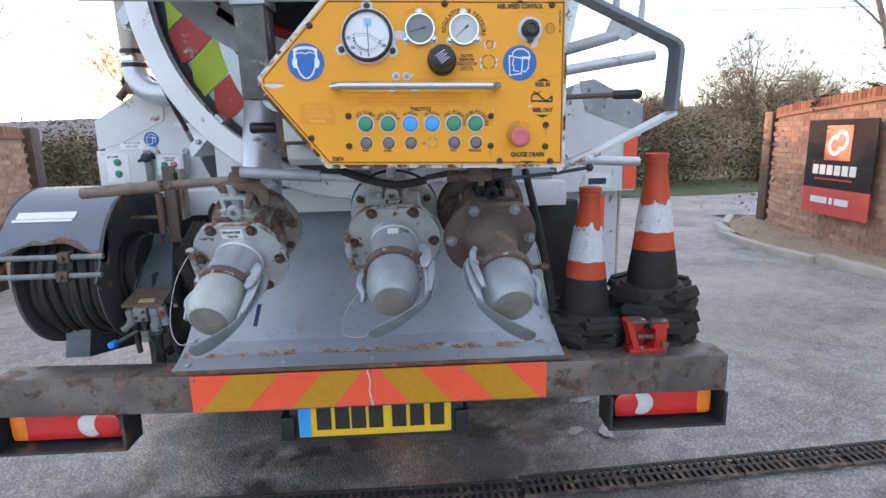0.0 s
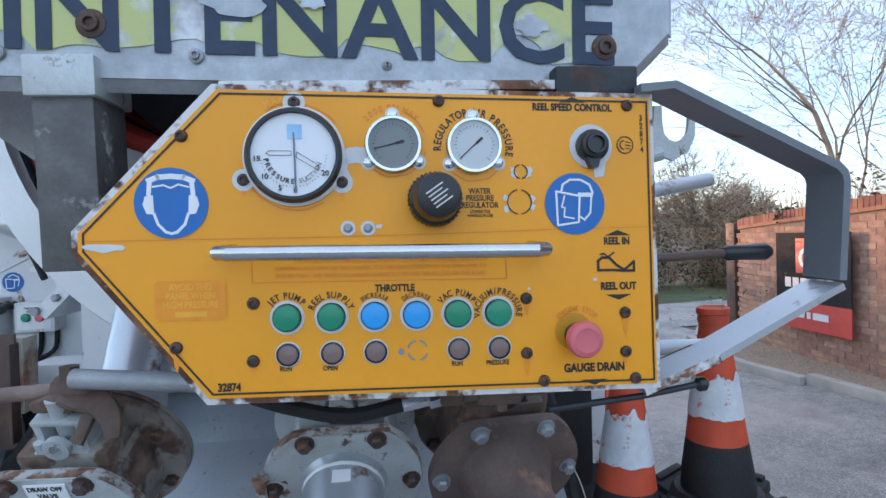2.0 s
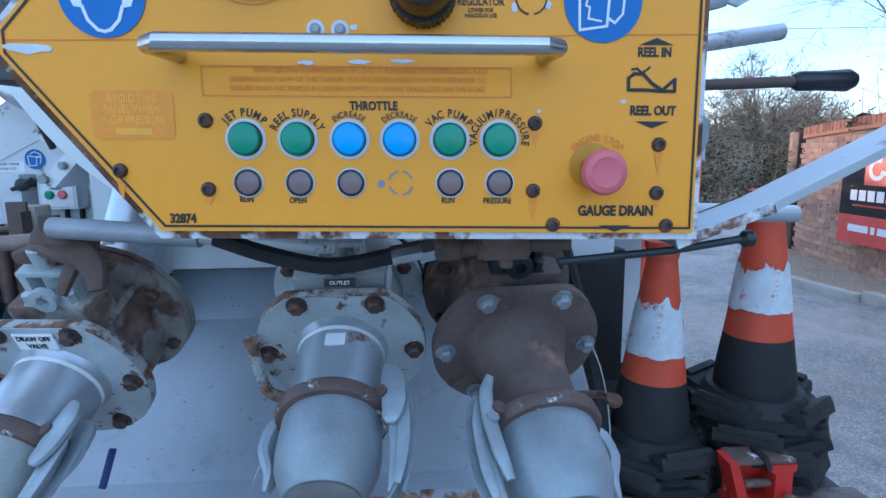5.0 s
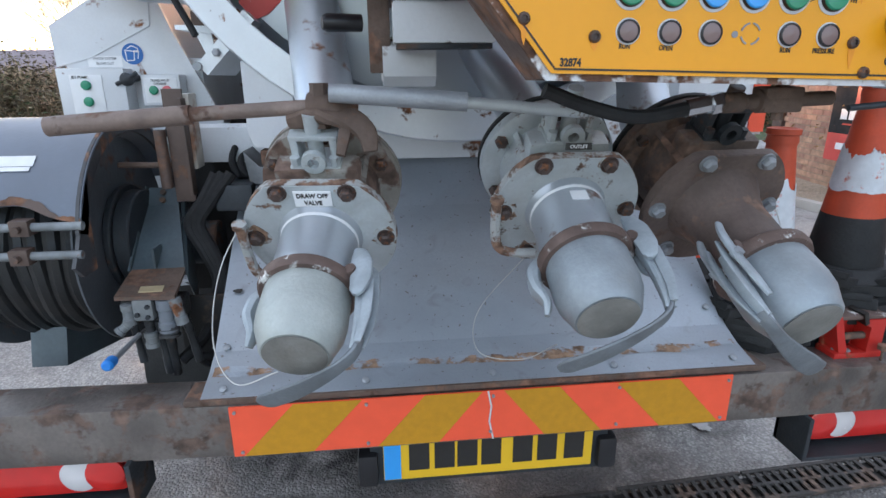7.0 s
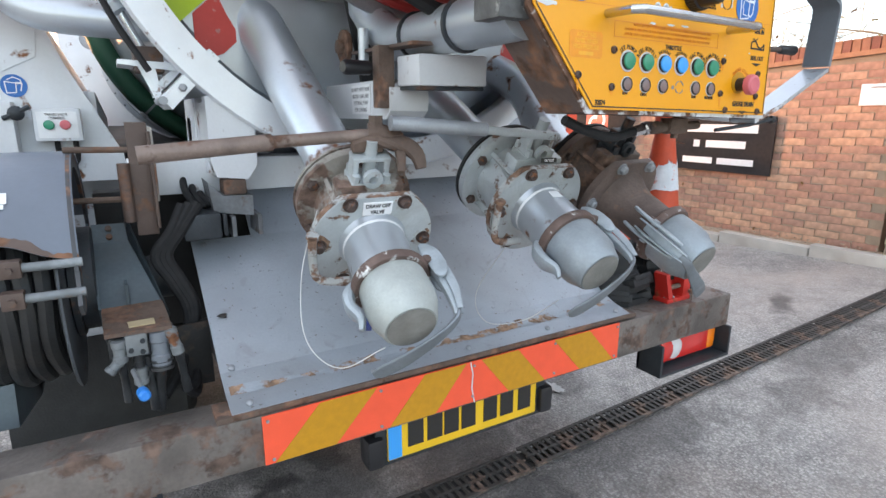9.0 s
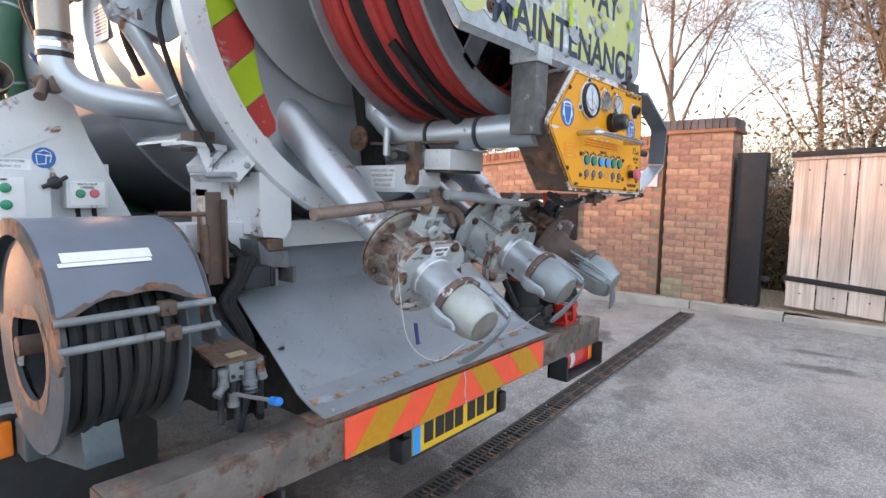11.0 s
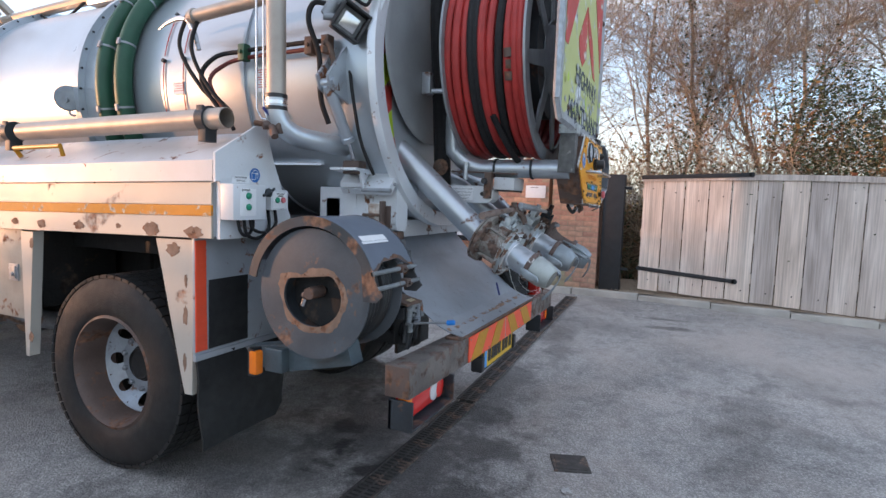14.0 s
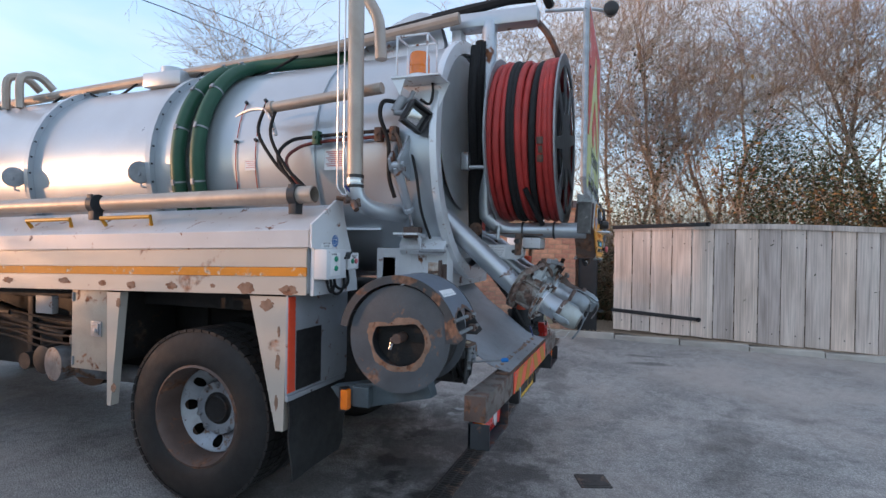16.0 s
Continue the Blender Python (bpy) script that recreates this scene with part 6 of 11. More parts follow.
def control_panel():
    def up(u, v):
        return (u, v + 0.02 * u)

    outline = [(-0.252, 0.1735), (0.259, 0.172), (0.256, -0.176), (-0.268, -0.173), (-0.402, -0.008), (-0.402, 0.012)]
    bm = B()
    bm_prism(bm, outline, 0.003, PAN)
    panel = part("control_panel", bm, "yellow", T, "amber yellow control panel with gauges and push buttons", smooth=False)
    # steel box behind, set back round the edge
    bm = B()
    big = [(-0.259, 0.181), (0.266, 0.179), (0.263, -0.183), (-0.272, -0.181), (-0.411, -0.011), (-0.411, 0.015)]
    bm_prism(bm, [(u, v) for u, v in big], 0.006, PAN @ Matrix.Translation((0, 0, -0.008)))
    part("panel_edge", bm, "chipped", panel, "chipped white and rusty edge", smooth=False)
    bm = B()
    small = [(u * 0.985, v * 0.98) for u, v in big]
    bm_prism(bm, small, 0.115, PAN @ Matrix.Translation((0, 0, -0.124)))
    part("panel_box", bm, "brown", panel, "rusty brown panel housing", smooth=False)
    f = PAN @ Matrix.Translation((0, 0, 0.0035))
    bm = B()
    inner = [(u * 0.985, v * 0.972) for u, v in outline]
    bm_path(bm, inner, 0.0022, 0.0004, f, True)
    part("border_line", bm, "ink", panel, smooth=False)

    def P(u, v, h=0.0):
        return f @ Vector((*up(u, v), h))

    def turned(name, u, v, profile, material, label="", n=36):
        b = B()
        bm_lathe(b, profile, P(u, v), P(u, v, 1), n)
        return part(name, b, material, panel, label)

    # large pressure gauge
    gu, gv = -0.1678, 0.1015
    turned("gauge_flange", gu, gv, [(0.0575, 0), (0.0575, 0.003), (0.052, 0.005)], "tape", "", 48)
    turned("gauge_bezel", gu, gv, [(0.0535, 0.002), (0.0545, 0.008), (0.051, 0.016), (0.0475, 0.016), (0.047, 0.010)], "dark", "blackened bezel of the large pressure gauge", 48)
    turned("gauge_face", gu, gv, [(0.0475, 0.008), (0.0475, 0.0105)], "glass_face", "white pressure dial", 48)
    g = f @ Matrix.Translation((0, 0, 0.0112))
    cu, cv = up(gu, gv)
    bm = B()
    for a, s in ((272, "0"), (248, "5"), (218, "10"), (187, "15"), (329, "20")):
        bm_text(bm, s, 0.0085, g, cu + 0.0405 * math.cos(radians(a)), cv + 0.0405 * math.sin(radians(a)), bold=0.02)
    for k, ch in enumerate("PRESSURE"):
        a = 192 + k * 10.8
        bm_text(bm, ch, 0.0078, g, cu + 0.0305 * math.cos(radians(a)), cv + 0.0305 * math.sin(radians(a)), a + 90, bold=0.02)
    for k in range(30):
        a = radians(185 + k * 6)
        bm_path(bm, [(cu + 0.0355 * math.cos(a), cv + 0.0355 * math.sin(a)), (cu + 0.037 * math.cos(a), cv + 0.037 * math.sin(a))], 0.0005, 0.0003, g)
    bm_path(bm, [(cu - 0.030, cv + 0.001), (cu - 0.026, cv + 0.004), (cu - 0.002, cv + 0.004), (cu - 0.002, cv - 0.001), (cu - 0.026, cv - 0.001)], 0.0005, 0.0003, g, True)
    bm_path(bm, [(cu + 0.004, cv + 0.003), (cu + 0.028, cv - 0.012), (cu + 0.026, cv - 0.017), (cu + 0.003, cv - 0.003)], 0.0005, 0.0003, g, True)
    part("dial_print", bm, "ink", panel, smooth=False, kind="stuff")
    bm = B()
    bm_path(bm, [(cu + 0.002, cv - 0.042), (cu + 0.001, cv + 0.024)], 0.0020, 0.0008, g)
    part("pointer", bm, "pointer", panel, smooth=False)
    bm = B()
    bm_box(bm, cu - 0.006, cu + 0.010, cv + 0.018, cv + 0.034, 0, 0.0004, 0, g)
    part("dial_emblem", bm, "emblem", panel, "pale blue emblem on the dial", smooth=False)
    bm = B()
    for k, ch in enumerate("SUCTION"):
        a = 284 + k * 9
        bm_text(bm, ch, 0.0078, g, cu + 0.0305 * math.cos(radians(a)), cv + 0.0305 * math.sin(radians(a)), a + 90)
    part("suction_print", bm, "skin_bar", panel, smooth=False, kind="stuff")
    # two smaller gauges
    for (u, v), face, lab in (((-0.0555, 0.1132), "dial_grey", "grey dial gauge in a chrome bezel"), ((0.0389, 0.1105), "dial_pale", "pale air pressure gauge in a chrome bezel")):
        turned("gauge_ears", u, v, [(0.0335, 0), (0.0335, 0.002)], "tape")
        turned("gauge_bezel", u, v, [(0.0325, 0.001), (0.0335, 0.004), (0.032, 0.010), (0.029, 0.010), (0.0285, 0.006)], "chrome", lab, 40)
        turned("gauge_face", u, v, [(0.0287, 0.004), (0.0287, 0.0065)], face, "", 40)
        cu2, cv2 = up(u, v)
        g2 = f @ Matrix.Translation((0, 0, 0.0072))
        bm = B()
        a = radians(195 if face == "dial_grey" else 222)
        bm_path(bm, [(cu2 + 0.023 * math.cos(a), cv2 + 0.023 * math.sin(a)), (cu2 - 0.010 * math.cos(a), cv2 - 0.010 * math.sin(a))], 0.0012, 0.0005, g2)
        bm_path(bm, [(cu2 - 0.004 * math.cos(a), cv2 - 0.004 * math.sin(a)), (cu2 - 0.012 * math.cos(a), cv2 - 0.012 * math.sin(a))], 0.003, 0.0005, g2)
        for k in range(25):
            b = radians(-45 + k * 270 / 24)
            bm_path(bm, [(cu2 + 0.021 * math.cos(b), cv2 + 0.021 * math.sin(b)), (cu2 + (0.0245 if k % 4 == 0 else 0.023) * math.cos(b), cv2 + (0.0245 if k % 4 == 0 else 0.023) * math.sin(b))], 0.0005, 0.0003, g2)
        part("dial_print", bm, "ink", panel, smooth=False, kind="stuff")
        for a in (90, 215, 325):
            turned("gauge_screw", u + 0.0355 * math.cos(radians(a)), v + 0.0355 * math.sin(radians(a)), [(0.0060, 0), (0.0058, 0.002), (0.0035, 0.0035)], "chrome", "", 14)
    # knobs
    b = B()
    ku, kv = -0.0097, 0.0476
    bm_lathe(b, [(0.030, 0), (0.030, 0.020), (0.0275, 0.022), (0.026, 0.050), (0.024, 0.056), (0.019, 0.058)], P(ku, kv), P(ku, kv, 1), 36)
    knob = part("regulator_knob", b, "black", panel, "black ribbed water pressure regulator knob")
    b = B()
    for k in range(36):
        a = 2 * math.pi * k / 36
        p = up(ku, kv)
        bm_box(b, -0.0012, 0.0012, -0.001, 0.001, 0.001, 0.020, 0, f @ Matrix.Translation((p[0] + 0.0302 * math.cos(a), p[1] + 0.0302 * math.sin(a), 0)))
    part("knob_ribs", b, "black", knob, kind="stuff")
    b = B()
    kk = f @ Matrix.Translation((*up(ku, kv), 0.0585)) @ Matrix.Rotation(radians(35), 4, "Z")
    for i in range(5):
        bm_box(b, -0.011, 0.011 - 0.004 * (i % 2), -0.010 + i * 0.0045, -0.0085 + i * 0.0045, 0, 0.0003, 0, kk)
    part("knob_print", b, "lens_white", panel, smooth=False, kind="stuff")
    su, sv = 0.1825, 0.1085
    bm = B()
    ring = disc(*up(su, sv), 0.0265, 36)
    bm_prism(bm, ring, 0.0006, f)
    bm_prism(bm, [(u + up(su, sv)[0], v + up(su, sv)[1]) for u, v in ((0.0, -0.018), (0.018, -0.02), (0.015, -0.036), (0.004, -0.038))], 0.0008, f)
    part("worn_ring", bm, "tape", panel, "bare worn metal round the knob", smooth=False)
    b = B()
    bm_lathe(b, [(0.0195, 0), (0.0195, 0.008), (0.0165, 0.010), (0.0160, 0.017), (0.0125, 0.018), (0.0120, 0.022), (0.009, 0.022), (0.0085, 0.018), (0.001, 0.018)], P(su, sv), P(su, sv, 1), 28)
    sp = up(su, sv)
    bm_prism(b, [(sp[0] - 0.012, sp[1] - 0.010), (sp[0] + 0.008, sp[1] - 0.014), (sp[0] + 0.004, sp[1] - 0.027), (sp[0] - 0.004, sp[1] - 0.027)], 0.012, f)
    part("speed_knob", b, "black", panel, "black reel speed control knob")
    # two blue protective-wear signs
    for (u, v, r), kind in (((-0.303, 0.0514, 0.0395), "ear"), ((0.1601, 0.0396, 0.0370), "visor")):
        bm = B()
        c = up(u, v)
        bm_prism(bm, disc(*c, r, 48), 0.0009, f)
        part("mandatory_sign", bm, "blue", panel, "round blue protective equipment sign", smooth=False)
        bm = B()
        g = f @ Matrix.Translation((0, 0, 0.0011))

        def S(pts):
            return [(c[0] + x * r, c[1] + y * r) for x, y in pts]

        if kind == "ear":
            for sx in (-1, 1):
                bm_prism(bm, S([(sx * 0.48, 0.22), (sx * 0.70, 0.18), (sx * 0.76, -0.05), (sx * 0.66, -0.30), (sx * 0.46, -0.33)][::sx]), 0.0004, g)
                bm_prism(bm, S([(sx * 0.54, 0.2), (sx * 0.66, 0.2), (sx * 0.63, 0.62), (sx * 0.50, 0.60)][::sx]), 0.0004, g)
            bm_path(bm, S([(-0.6, 0.62), (-0.35, 0.72), (0, 0.75), (0.35, 0.72), (0.6, 0.62)]), 0.15 * r, 0.0004, g)
            bm_path(bm, S([(-0.48, 0.45), (-0.2, 0.5), (0, 0.42), (0.2, 0.52), (0.48, 0.45)]), 0.05 * r, 0.0004, g)
            bm_path(bm, S([(-0.46, -0.3), (-0.36, -0.6), (-0.15, -0.82), (0, -0.86), (0.15, -0.82), (0.36, -0.6), (0.46, -0.3)]), 0.075 * r, 0.0004, g)
        else:
            bm_path(bm, S([(-0.62, 0.40), (-0.60, -0.70), (0.10, -0.60), (0.16, 0.25), (-0.62, 0.40)]), 0.065 * r, 0.0004, g)
            bm_path(bm, S([(-0.45, 0.40), (-0.40, 0.62), (-0.15, 0.78), (0.2, 0.78), (0.5, 0.62), (0.6, 0.36)]), 0.07 * r, 0.0004, g)
            bm_prism(bm, S([(0.12, 0.22), (0.6, 0.22), (0.62, 0.36), (0.10, 0.36)]), 0.0004, g)
            bm_path(bm, S([(0.55, 0.2), (0.5, -0.3), (0.3, -0.52), (0.12, -0.40)]), 0.06 * r, 0.0004, g)
            bm_path(bm, S([(-0.35, 0.25), (-0.45, -0.10), (-0.35, -0.14), (-0.38, -0.42), (-0.05, -0.48)]), 0.05 * r, 0.0004, g)
        part("pictogram", bm, "paper", panel, smooth=False, kind="stuff")
    for u, v, r in ((-0.167, 0.163, 0.0125), (-0.225, 0.0756, 0.0125), (-0.1156, 0.071, 0.0125), (-0.0555, 0.1487, 0.0085), (-0.0846, 0.0928, 0.0085), (-0.0264, 0.0928, 0.0085), (0.0389, 0.1460, 0.0085), (0.0098, 0.0901, 0.0085), (0.0680, 0.0901, 0.0085), (-0.1102, 0.0179, 0.0085), (-0.0874, 0.0173, 0.0085)):
        bm = B()
        bm_prism(bm, disc(*up(u, v), r, 20), 0.0004, f)
        part("worn_lug", bm, "tape", panel, smooth=False)
    # push buttons and indicator lenses
    xs = [-0.1812, -0.1318, -0.0827, -0.0345, 0.0135, 0.0617]
    for i, u in enumerate(xs):
        v = -0.0851
        turned("scuffed_ring", u, v - 0.02 * u, [(0.0196, 0), (0.0192, 0.0007)], "tape", "", 30)
        turned("button_collar", u, v - 0.02 * u, [(0.0162, 0), (0.0162, 0.003), (0.0153, 0.005), (0.0150, 0.003)], "black", "", 30)
        turned("push_button", u, v - 0.02 * u, [(0.0150, 0), (0.0150, 0.006), (0.0135, 0.0075), (0.001, 0.0085)], "lamp_blue" if i in (2, 3) else "lamp_green", "bright blue push button" if i in (2, 3) else "dark green push button", 30)
        w = -0.1265
        if i == 3:
            bm = B()
            for a0, a1 in ((20, 80), (100, 165), (195, 250), (280, 340)):
                bm_ring(bm, u, w, 0.0105, 0.0125, 0.0008, f, 30, a0, a1)
            bm_prism(bm, disc(u - 0.019, w - 0.001, 0.004, 8), 0.0006, f)
            part("blank_ring", bm, "skin_bar", panel, smooth=False, kind="stuff")
        else:
            turned("scuffed_ring", u, w - 0.02 * u, [(0.0147, 0), (0.0143, 0.0007)], "tape", "", 26)
            turned("lens_collar", u, w - 0.02 * u, [(0.0130, 0), (0.0130, 0.003), (0.011, 0.004), (0.0108, 0.002)], "black", "", 26)
            turned("indicator_lens", u, w - 0.02 * u, [(0.0108, 0), (0.0108, 0.003), (0.001, 0.0045)], "lamp_dull", "dull mauve indicator lens", 26)
    # stop button
    turned("stop_hole", 0.153, -0.113, [(0.0225, 0), (0.0225, 0.0008)], "gold")
    turned("stop_stem", 0.155, -0.117, [(0.014, 0), (0.014, 0.022)], "black")
    turned("stop_button", 0.156, -0.119, [(0.012, 0.018), (0.0205, 0.022), (0.0215, 0.030), (0.0195, 0.035), (0.014, 0.037), (0.012, 0.036), (0.001, 0.0365)], "estop", "faded pink red mushroom stop button")
    # rings where lamps were taken out
    for (u, v), r in (((0.0948, 0.0794), 0.0088), ((0.0921, 0.0435), 0.0152)):
        bm = B()
        c = up(u, v)
        for a0, a1 in ((100, 260), (280, 440)):
            bm_ring(bm, *c, r - 0.0014, r, 0.0008, f, 30, a0, a1)
        part("blank_ring", bm, "ink", panel, smooth=False, kind="stuff")
        bm = B()
        rng = random.Random(int(r * 1e5))
        for a in (0.2, 2.9, 3.6, 5.9):
            bm_prism(bm, [(c[0] + r * 1.15 * math.cos(a) + 0.004 * math.cos(b) * rng.uniform(0.4, 1.3), c[1] + r * 1.15 * math.sin(a) + 0.005 * math.sin(b) * rng.uniform(0.4, 1.3)) for b in [k * 0.785 for k in range(8)]], 0.0005, f)
        part("paint_chip", bm, "tape", panel, smooth=False, kind="stuff")
    # bolts
    for u, v in ((-0.167, 0.163), (-0.0009, 0.1642), (0.2299, 0.1578), (-0.291, 0.126), (-0.2179, -0.0636), (0.0962, -0.0712), (0.2182, -0.0935), (0.2284, -0.1731), (-0.3017, -0.1092),
                 (0.1148, -0.1697), (-0.2197, -0.1284), (0.0948, -0.1359), (0.2175, -0.1404), (-0.225, 0.0756), (-0.1156, 0.071)):
        turned("bolt", u, v, [(0.0072, 0), (0.0070, 0.0015), (0.0056, 0.004), (0.0034, 0.0048), (0.0030, 0.0025), (0.001, 0.0025)], "bolt", "", 16)
    for u, v in ((-0.1102, 0.0179), (-0.0874, 0.0173)):
        turned("screw", u, v, [(0.0055, 0), (0.0055, 0.001), (0.003, 0.003)], "galv", "", 14)
    # grab handle
    hz = -0.0085
    bm = B()
    y0, y1 = f @ Vector((-0.238, hz, 0)), f @ Vector((0.104, hz, 0))
    o = Vector((0, -1, 0))
    bm_tube(bm, [y0, y0 + o * 0.060, y0 + o * 0.072 + Vector((0.012, 0, 0)), y1 + o * 0.072 + Vector((-0.012, 0, 0)), y1 + o * 0.060, y1], 0.0078, 14, 0)
    part("grab_handle", bm, "handle", panel, "polished steel grab handle")
    # worn paint
    rng = random.Random(8)
    for u, v, a, b in ((-0.375, 0.004, 0.028, 0.005), (-0.098, 0.101, 0.020, 0.010), (-0.118, 0.086, 0.012, 0.016), (-0.075, 0.019, 0.004, 0.003), (-0.07, -0.012, 0.010, 0.002), (-0.03, -0.012, 0.012, 0.002), (-0.12, -0.012, 0.008, 0.002), (0.1, -0.06, 0.002, 0.002), (0.182, -0.052, 0.003, 0.002)):
        bm = B()
        p = up(u, v)
        bm_prism(bm, [(p[0] + a * rng.uniform(0.7, 1.2) * math.cos(t), p[1] + b * rng.uniform(0.6, 1.3) * math.sin(t)) for t in [k * 0.5236 for k in range(12)]], 0.0005, f)
        part("paint_chip", bm, "tape", panel, smooth=False, kind="stuff")
    # rust streaks below the bolts, and cracked paint lines round the gauges
    rng = random.Random(23)
    for u, v in ((0.2182, -0.0935), (0.0948, -0.1359), (-0.3017, -0.1092), (0.2175, -0.1404), (-0.1156, 0.071), (-0.225, 0.0756), (0.0962, -0.0712), (-0.2197, -0.1284)):
        p = up(u, v)
        bm = B()
        ln = rng.uniform(0.014, 0.03)
        bm_prism(bm, [(p[0] - 0.004, p[1] - 0.006), (p[0] - 0.0025, p[1] - ln * 0.7), (p[0] + 0.0005, p[1] - ln), (p[0] + 0.003, p[1] - ln * 0.6), (p[0] + 0.0045, p[1] - 0.006)], 0.0003, f)
        part("rust_streak", bm, "faint", panel, smooth=False)
    bm = B()
    for cu3, cv3, rr, a0, a1 in ((gu, gv, 0.061, 195, 300), (gu, gv, 0.0605, 40, 120), (-0.056, 0.1151, 0.039, 200, 345), (-0.056, 0.1151, 0.0385, 20, 70), (0.0389, 0.1078, 0.0385, 225, 330)):
        c3 = up(cu3, cv3)
        pts = []
        for k in range(13):
            a = radians(a0 + (a1 - a0) * k / 12)
            r3 = rr * (1 + 0.035 * noise.noise(Vector((a * 3, rr * 50, 1))))
            pts.append((c3[0] + r3 * math.cos(a), c3[1] + r3 * math.sin(a)))
        bm_path(bm, pts, 0.0011, 0.0003, f)
    bm_path(bm, [(-0.395, 0.0035), (-0.30, 0.0045), (-0.12, 0.006), (0.02, 0.009), (0.14, 0.0125), (0.255, 0.0145)], 0.0007, 0.0003, f)
    part("paint_crack", bm, "faded", panel, smooth=False, kind="stuff")
    # lettering
    bm = B()
    K = 0.042
    bm_text(bm, "REEL SPEED CONTROL", 0.0118, f, 0.161, 0.1588, bold=K, stretch=0.82)
    bm_text(bm, "REEL IN", 0.0118, f, 0.2109, -0.0028, bold=K, stretch=0.82)
    bm_text(bm, "REEL OUT", 0.0122, f, 0.2111, -0.0572, bold=K, stretch=0.82)
    bm_text(bm, "GAUGE DRAIN", 0.0138, f, 0.1774, -0.1541, bold=K, stretch=0.82)
    bm_text(bm, "THROTTLE", 0.0112, f, -0.0586, -0.0541, bold=K, stretch=0.82)
    bm_text(bm, "32874", 0.0122, f, -0.2463, -0.1613, bold=K, stretch=0.82)
    for k, ch in enumerate("32874"):
        bm_text(bm, ch, 0.0102, f, 0.2473, 0.147 - k * 0.0096, bold=0.02, stretch=0.82)
    bm_text(bm, "RUN", 0.0078, f, -0.1841, -0.1428, bold=0.02, stretch=0.82)
    bm_text(bm, "OPEN", 0.0078, f, -0.1347, -0.1437, bold=0.02, stretch=0.82)
    bm_text(bm, "RUN", 0.0078, f, 0.0112, -0.1437, bold=0.02, stretch=0.82)
    bm_text(bm, "PRESSURE", 0.0078, f, 0.0594, -0.1440, bold=0.02, stretch=0.82)
    for k, s in enumerate(("WATER", "PRESSURE", "REGULATOR")):
        bm_text(bm, s, 0.0094, f, 0.0445, 0.0580 - k * 0.0083, bold=0.02, stretch=0.82)
    for k, s in enumerate(("LOWER FOR", "HANDGUN USE")):
        bm_text(bm, s, 0.0052, f, 0.0445, 0.0340 - k * 0.0048, bold=0.01, stretch=0.82)
    r = 0.0245
    v0 = -0.0851
    bm_arc_text(bm, "JET PUMP", 0.0106, f, xs[0], v0, r, 90, 0.02)
    bm_arc_text(bm, "REEL SUPPLY", 0.0106, f, xs[1], v0, r, 90, 0.02)
    bm_arc_text(bm, "INCREASE", 0.0080, f, xs[2], v0, r - 0.0012, 90, 0.01)
    bm_arc_text(bm, "DECREASE", 0.0080, f, xs[3], v0, r - 0.0012, 90, 0.01)
    bm_arc_text(bm, "VAC PUMP", 0.0106, f, xs[4], v0, r, 90, 0.02)
    bm_arc_text(bm, "VACUUM/PRESSURE", 0.0106, f, xs[5], v0, r + 0.0005, 90, 0.02)
    bm_arc_text(bm, "REGULATOR AIR PRESSURE", 0.0128, f, *up(0.0389, 0.1078), 0.0425, 86, 0.02)
    for (u, v), s in (((0.161, 0.1682), 1), ((0.2124, 0.0072), 1), ((0.2107, -0.0700), -1), ((0.1767, -0.1712), -1)):
        bm_prism(bm, [(u - 0.0165, v - 0.003 * s), (u + 0.0165, v - 0.003 * s), (u, v + 0.0035 * s)][::s], 0.0005, f)
    bm_ring(bm, 0.2259, 0.1142, 0.0095, 0.0107, 0.0005, f, 30)
    bm_ring(bm, 0.2245, 0.1142, 0.0045, 0.0057, 0.0005, f, 24, 90, 270)
    for k in (-1, 0, 1):
        bm_path(bm, [(0.2265, 0.1142 + k * 0.0038), (0.2325, 0.1132 + k * 0.0038)], 0.0009, 0.0005, f)
    part("lettering", bm, "ink", panel, "black printed capitals", smooth=False, kind="stuff")
    # small fish-shaped reel symbol
    bm = B()
    c = (0.2085, -0.0305)
    bm_path(bm, [(c[0] - 0.022, c[1] - 0.007), (c[0] - 0.022, c[1] + 0.004), (c[0] - 0.017, c[1] + 0.008), (c[0] - 0.008, c[1] + 0.008), (c[0] + 0.001, c[1] - 0.001), (c[0] + 0.011, c[1] - 0.007), (c[0] + 0.023, c[1] + 0.003), (c[0] + 0.023, c[1] - 0.008), (c[0] + 0.010, c[1] - 0.008), (c[0] - 0.004, c[1] - 0.007), (c[0] - 0.022, c[1] - 0.007)], 0.0032, 0.0005, f)
    bm_path(bm, [(c[0] - 0.019, c[1] + 0.012), (c[0] - 0.014, c[1] + 0.013), (c[0] - 0.010, c[1] + 0.009), (c[0] - 0.006, c[1] + 0.011), (c[0] - 0.002, c[1] + 0.014)], 0.002, 0.0005, f)
    part("symbol", bm, "ink", panel, smooth=False)
    # faded notice
    bm = B()
    bm_path(bm, [(-0.2185, -0.0180), (0.0733, -0.0180), (0.0733, -0.0450), (-0.2185, -0.0450)], 0.0008, 0.0004, f, True)
    bm_text(bm, "WITH CERTAIN COMBINATIONS OF LOAD IT IS POSSIBLE TO EXCEED LEGAL AXLE", 0.0066, f, -0.060, -0.0216, depth=0.0005, stretch=0.9)
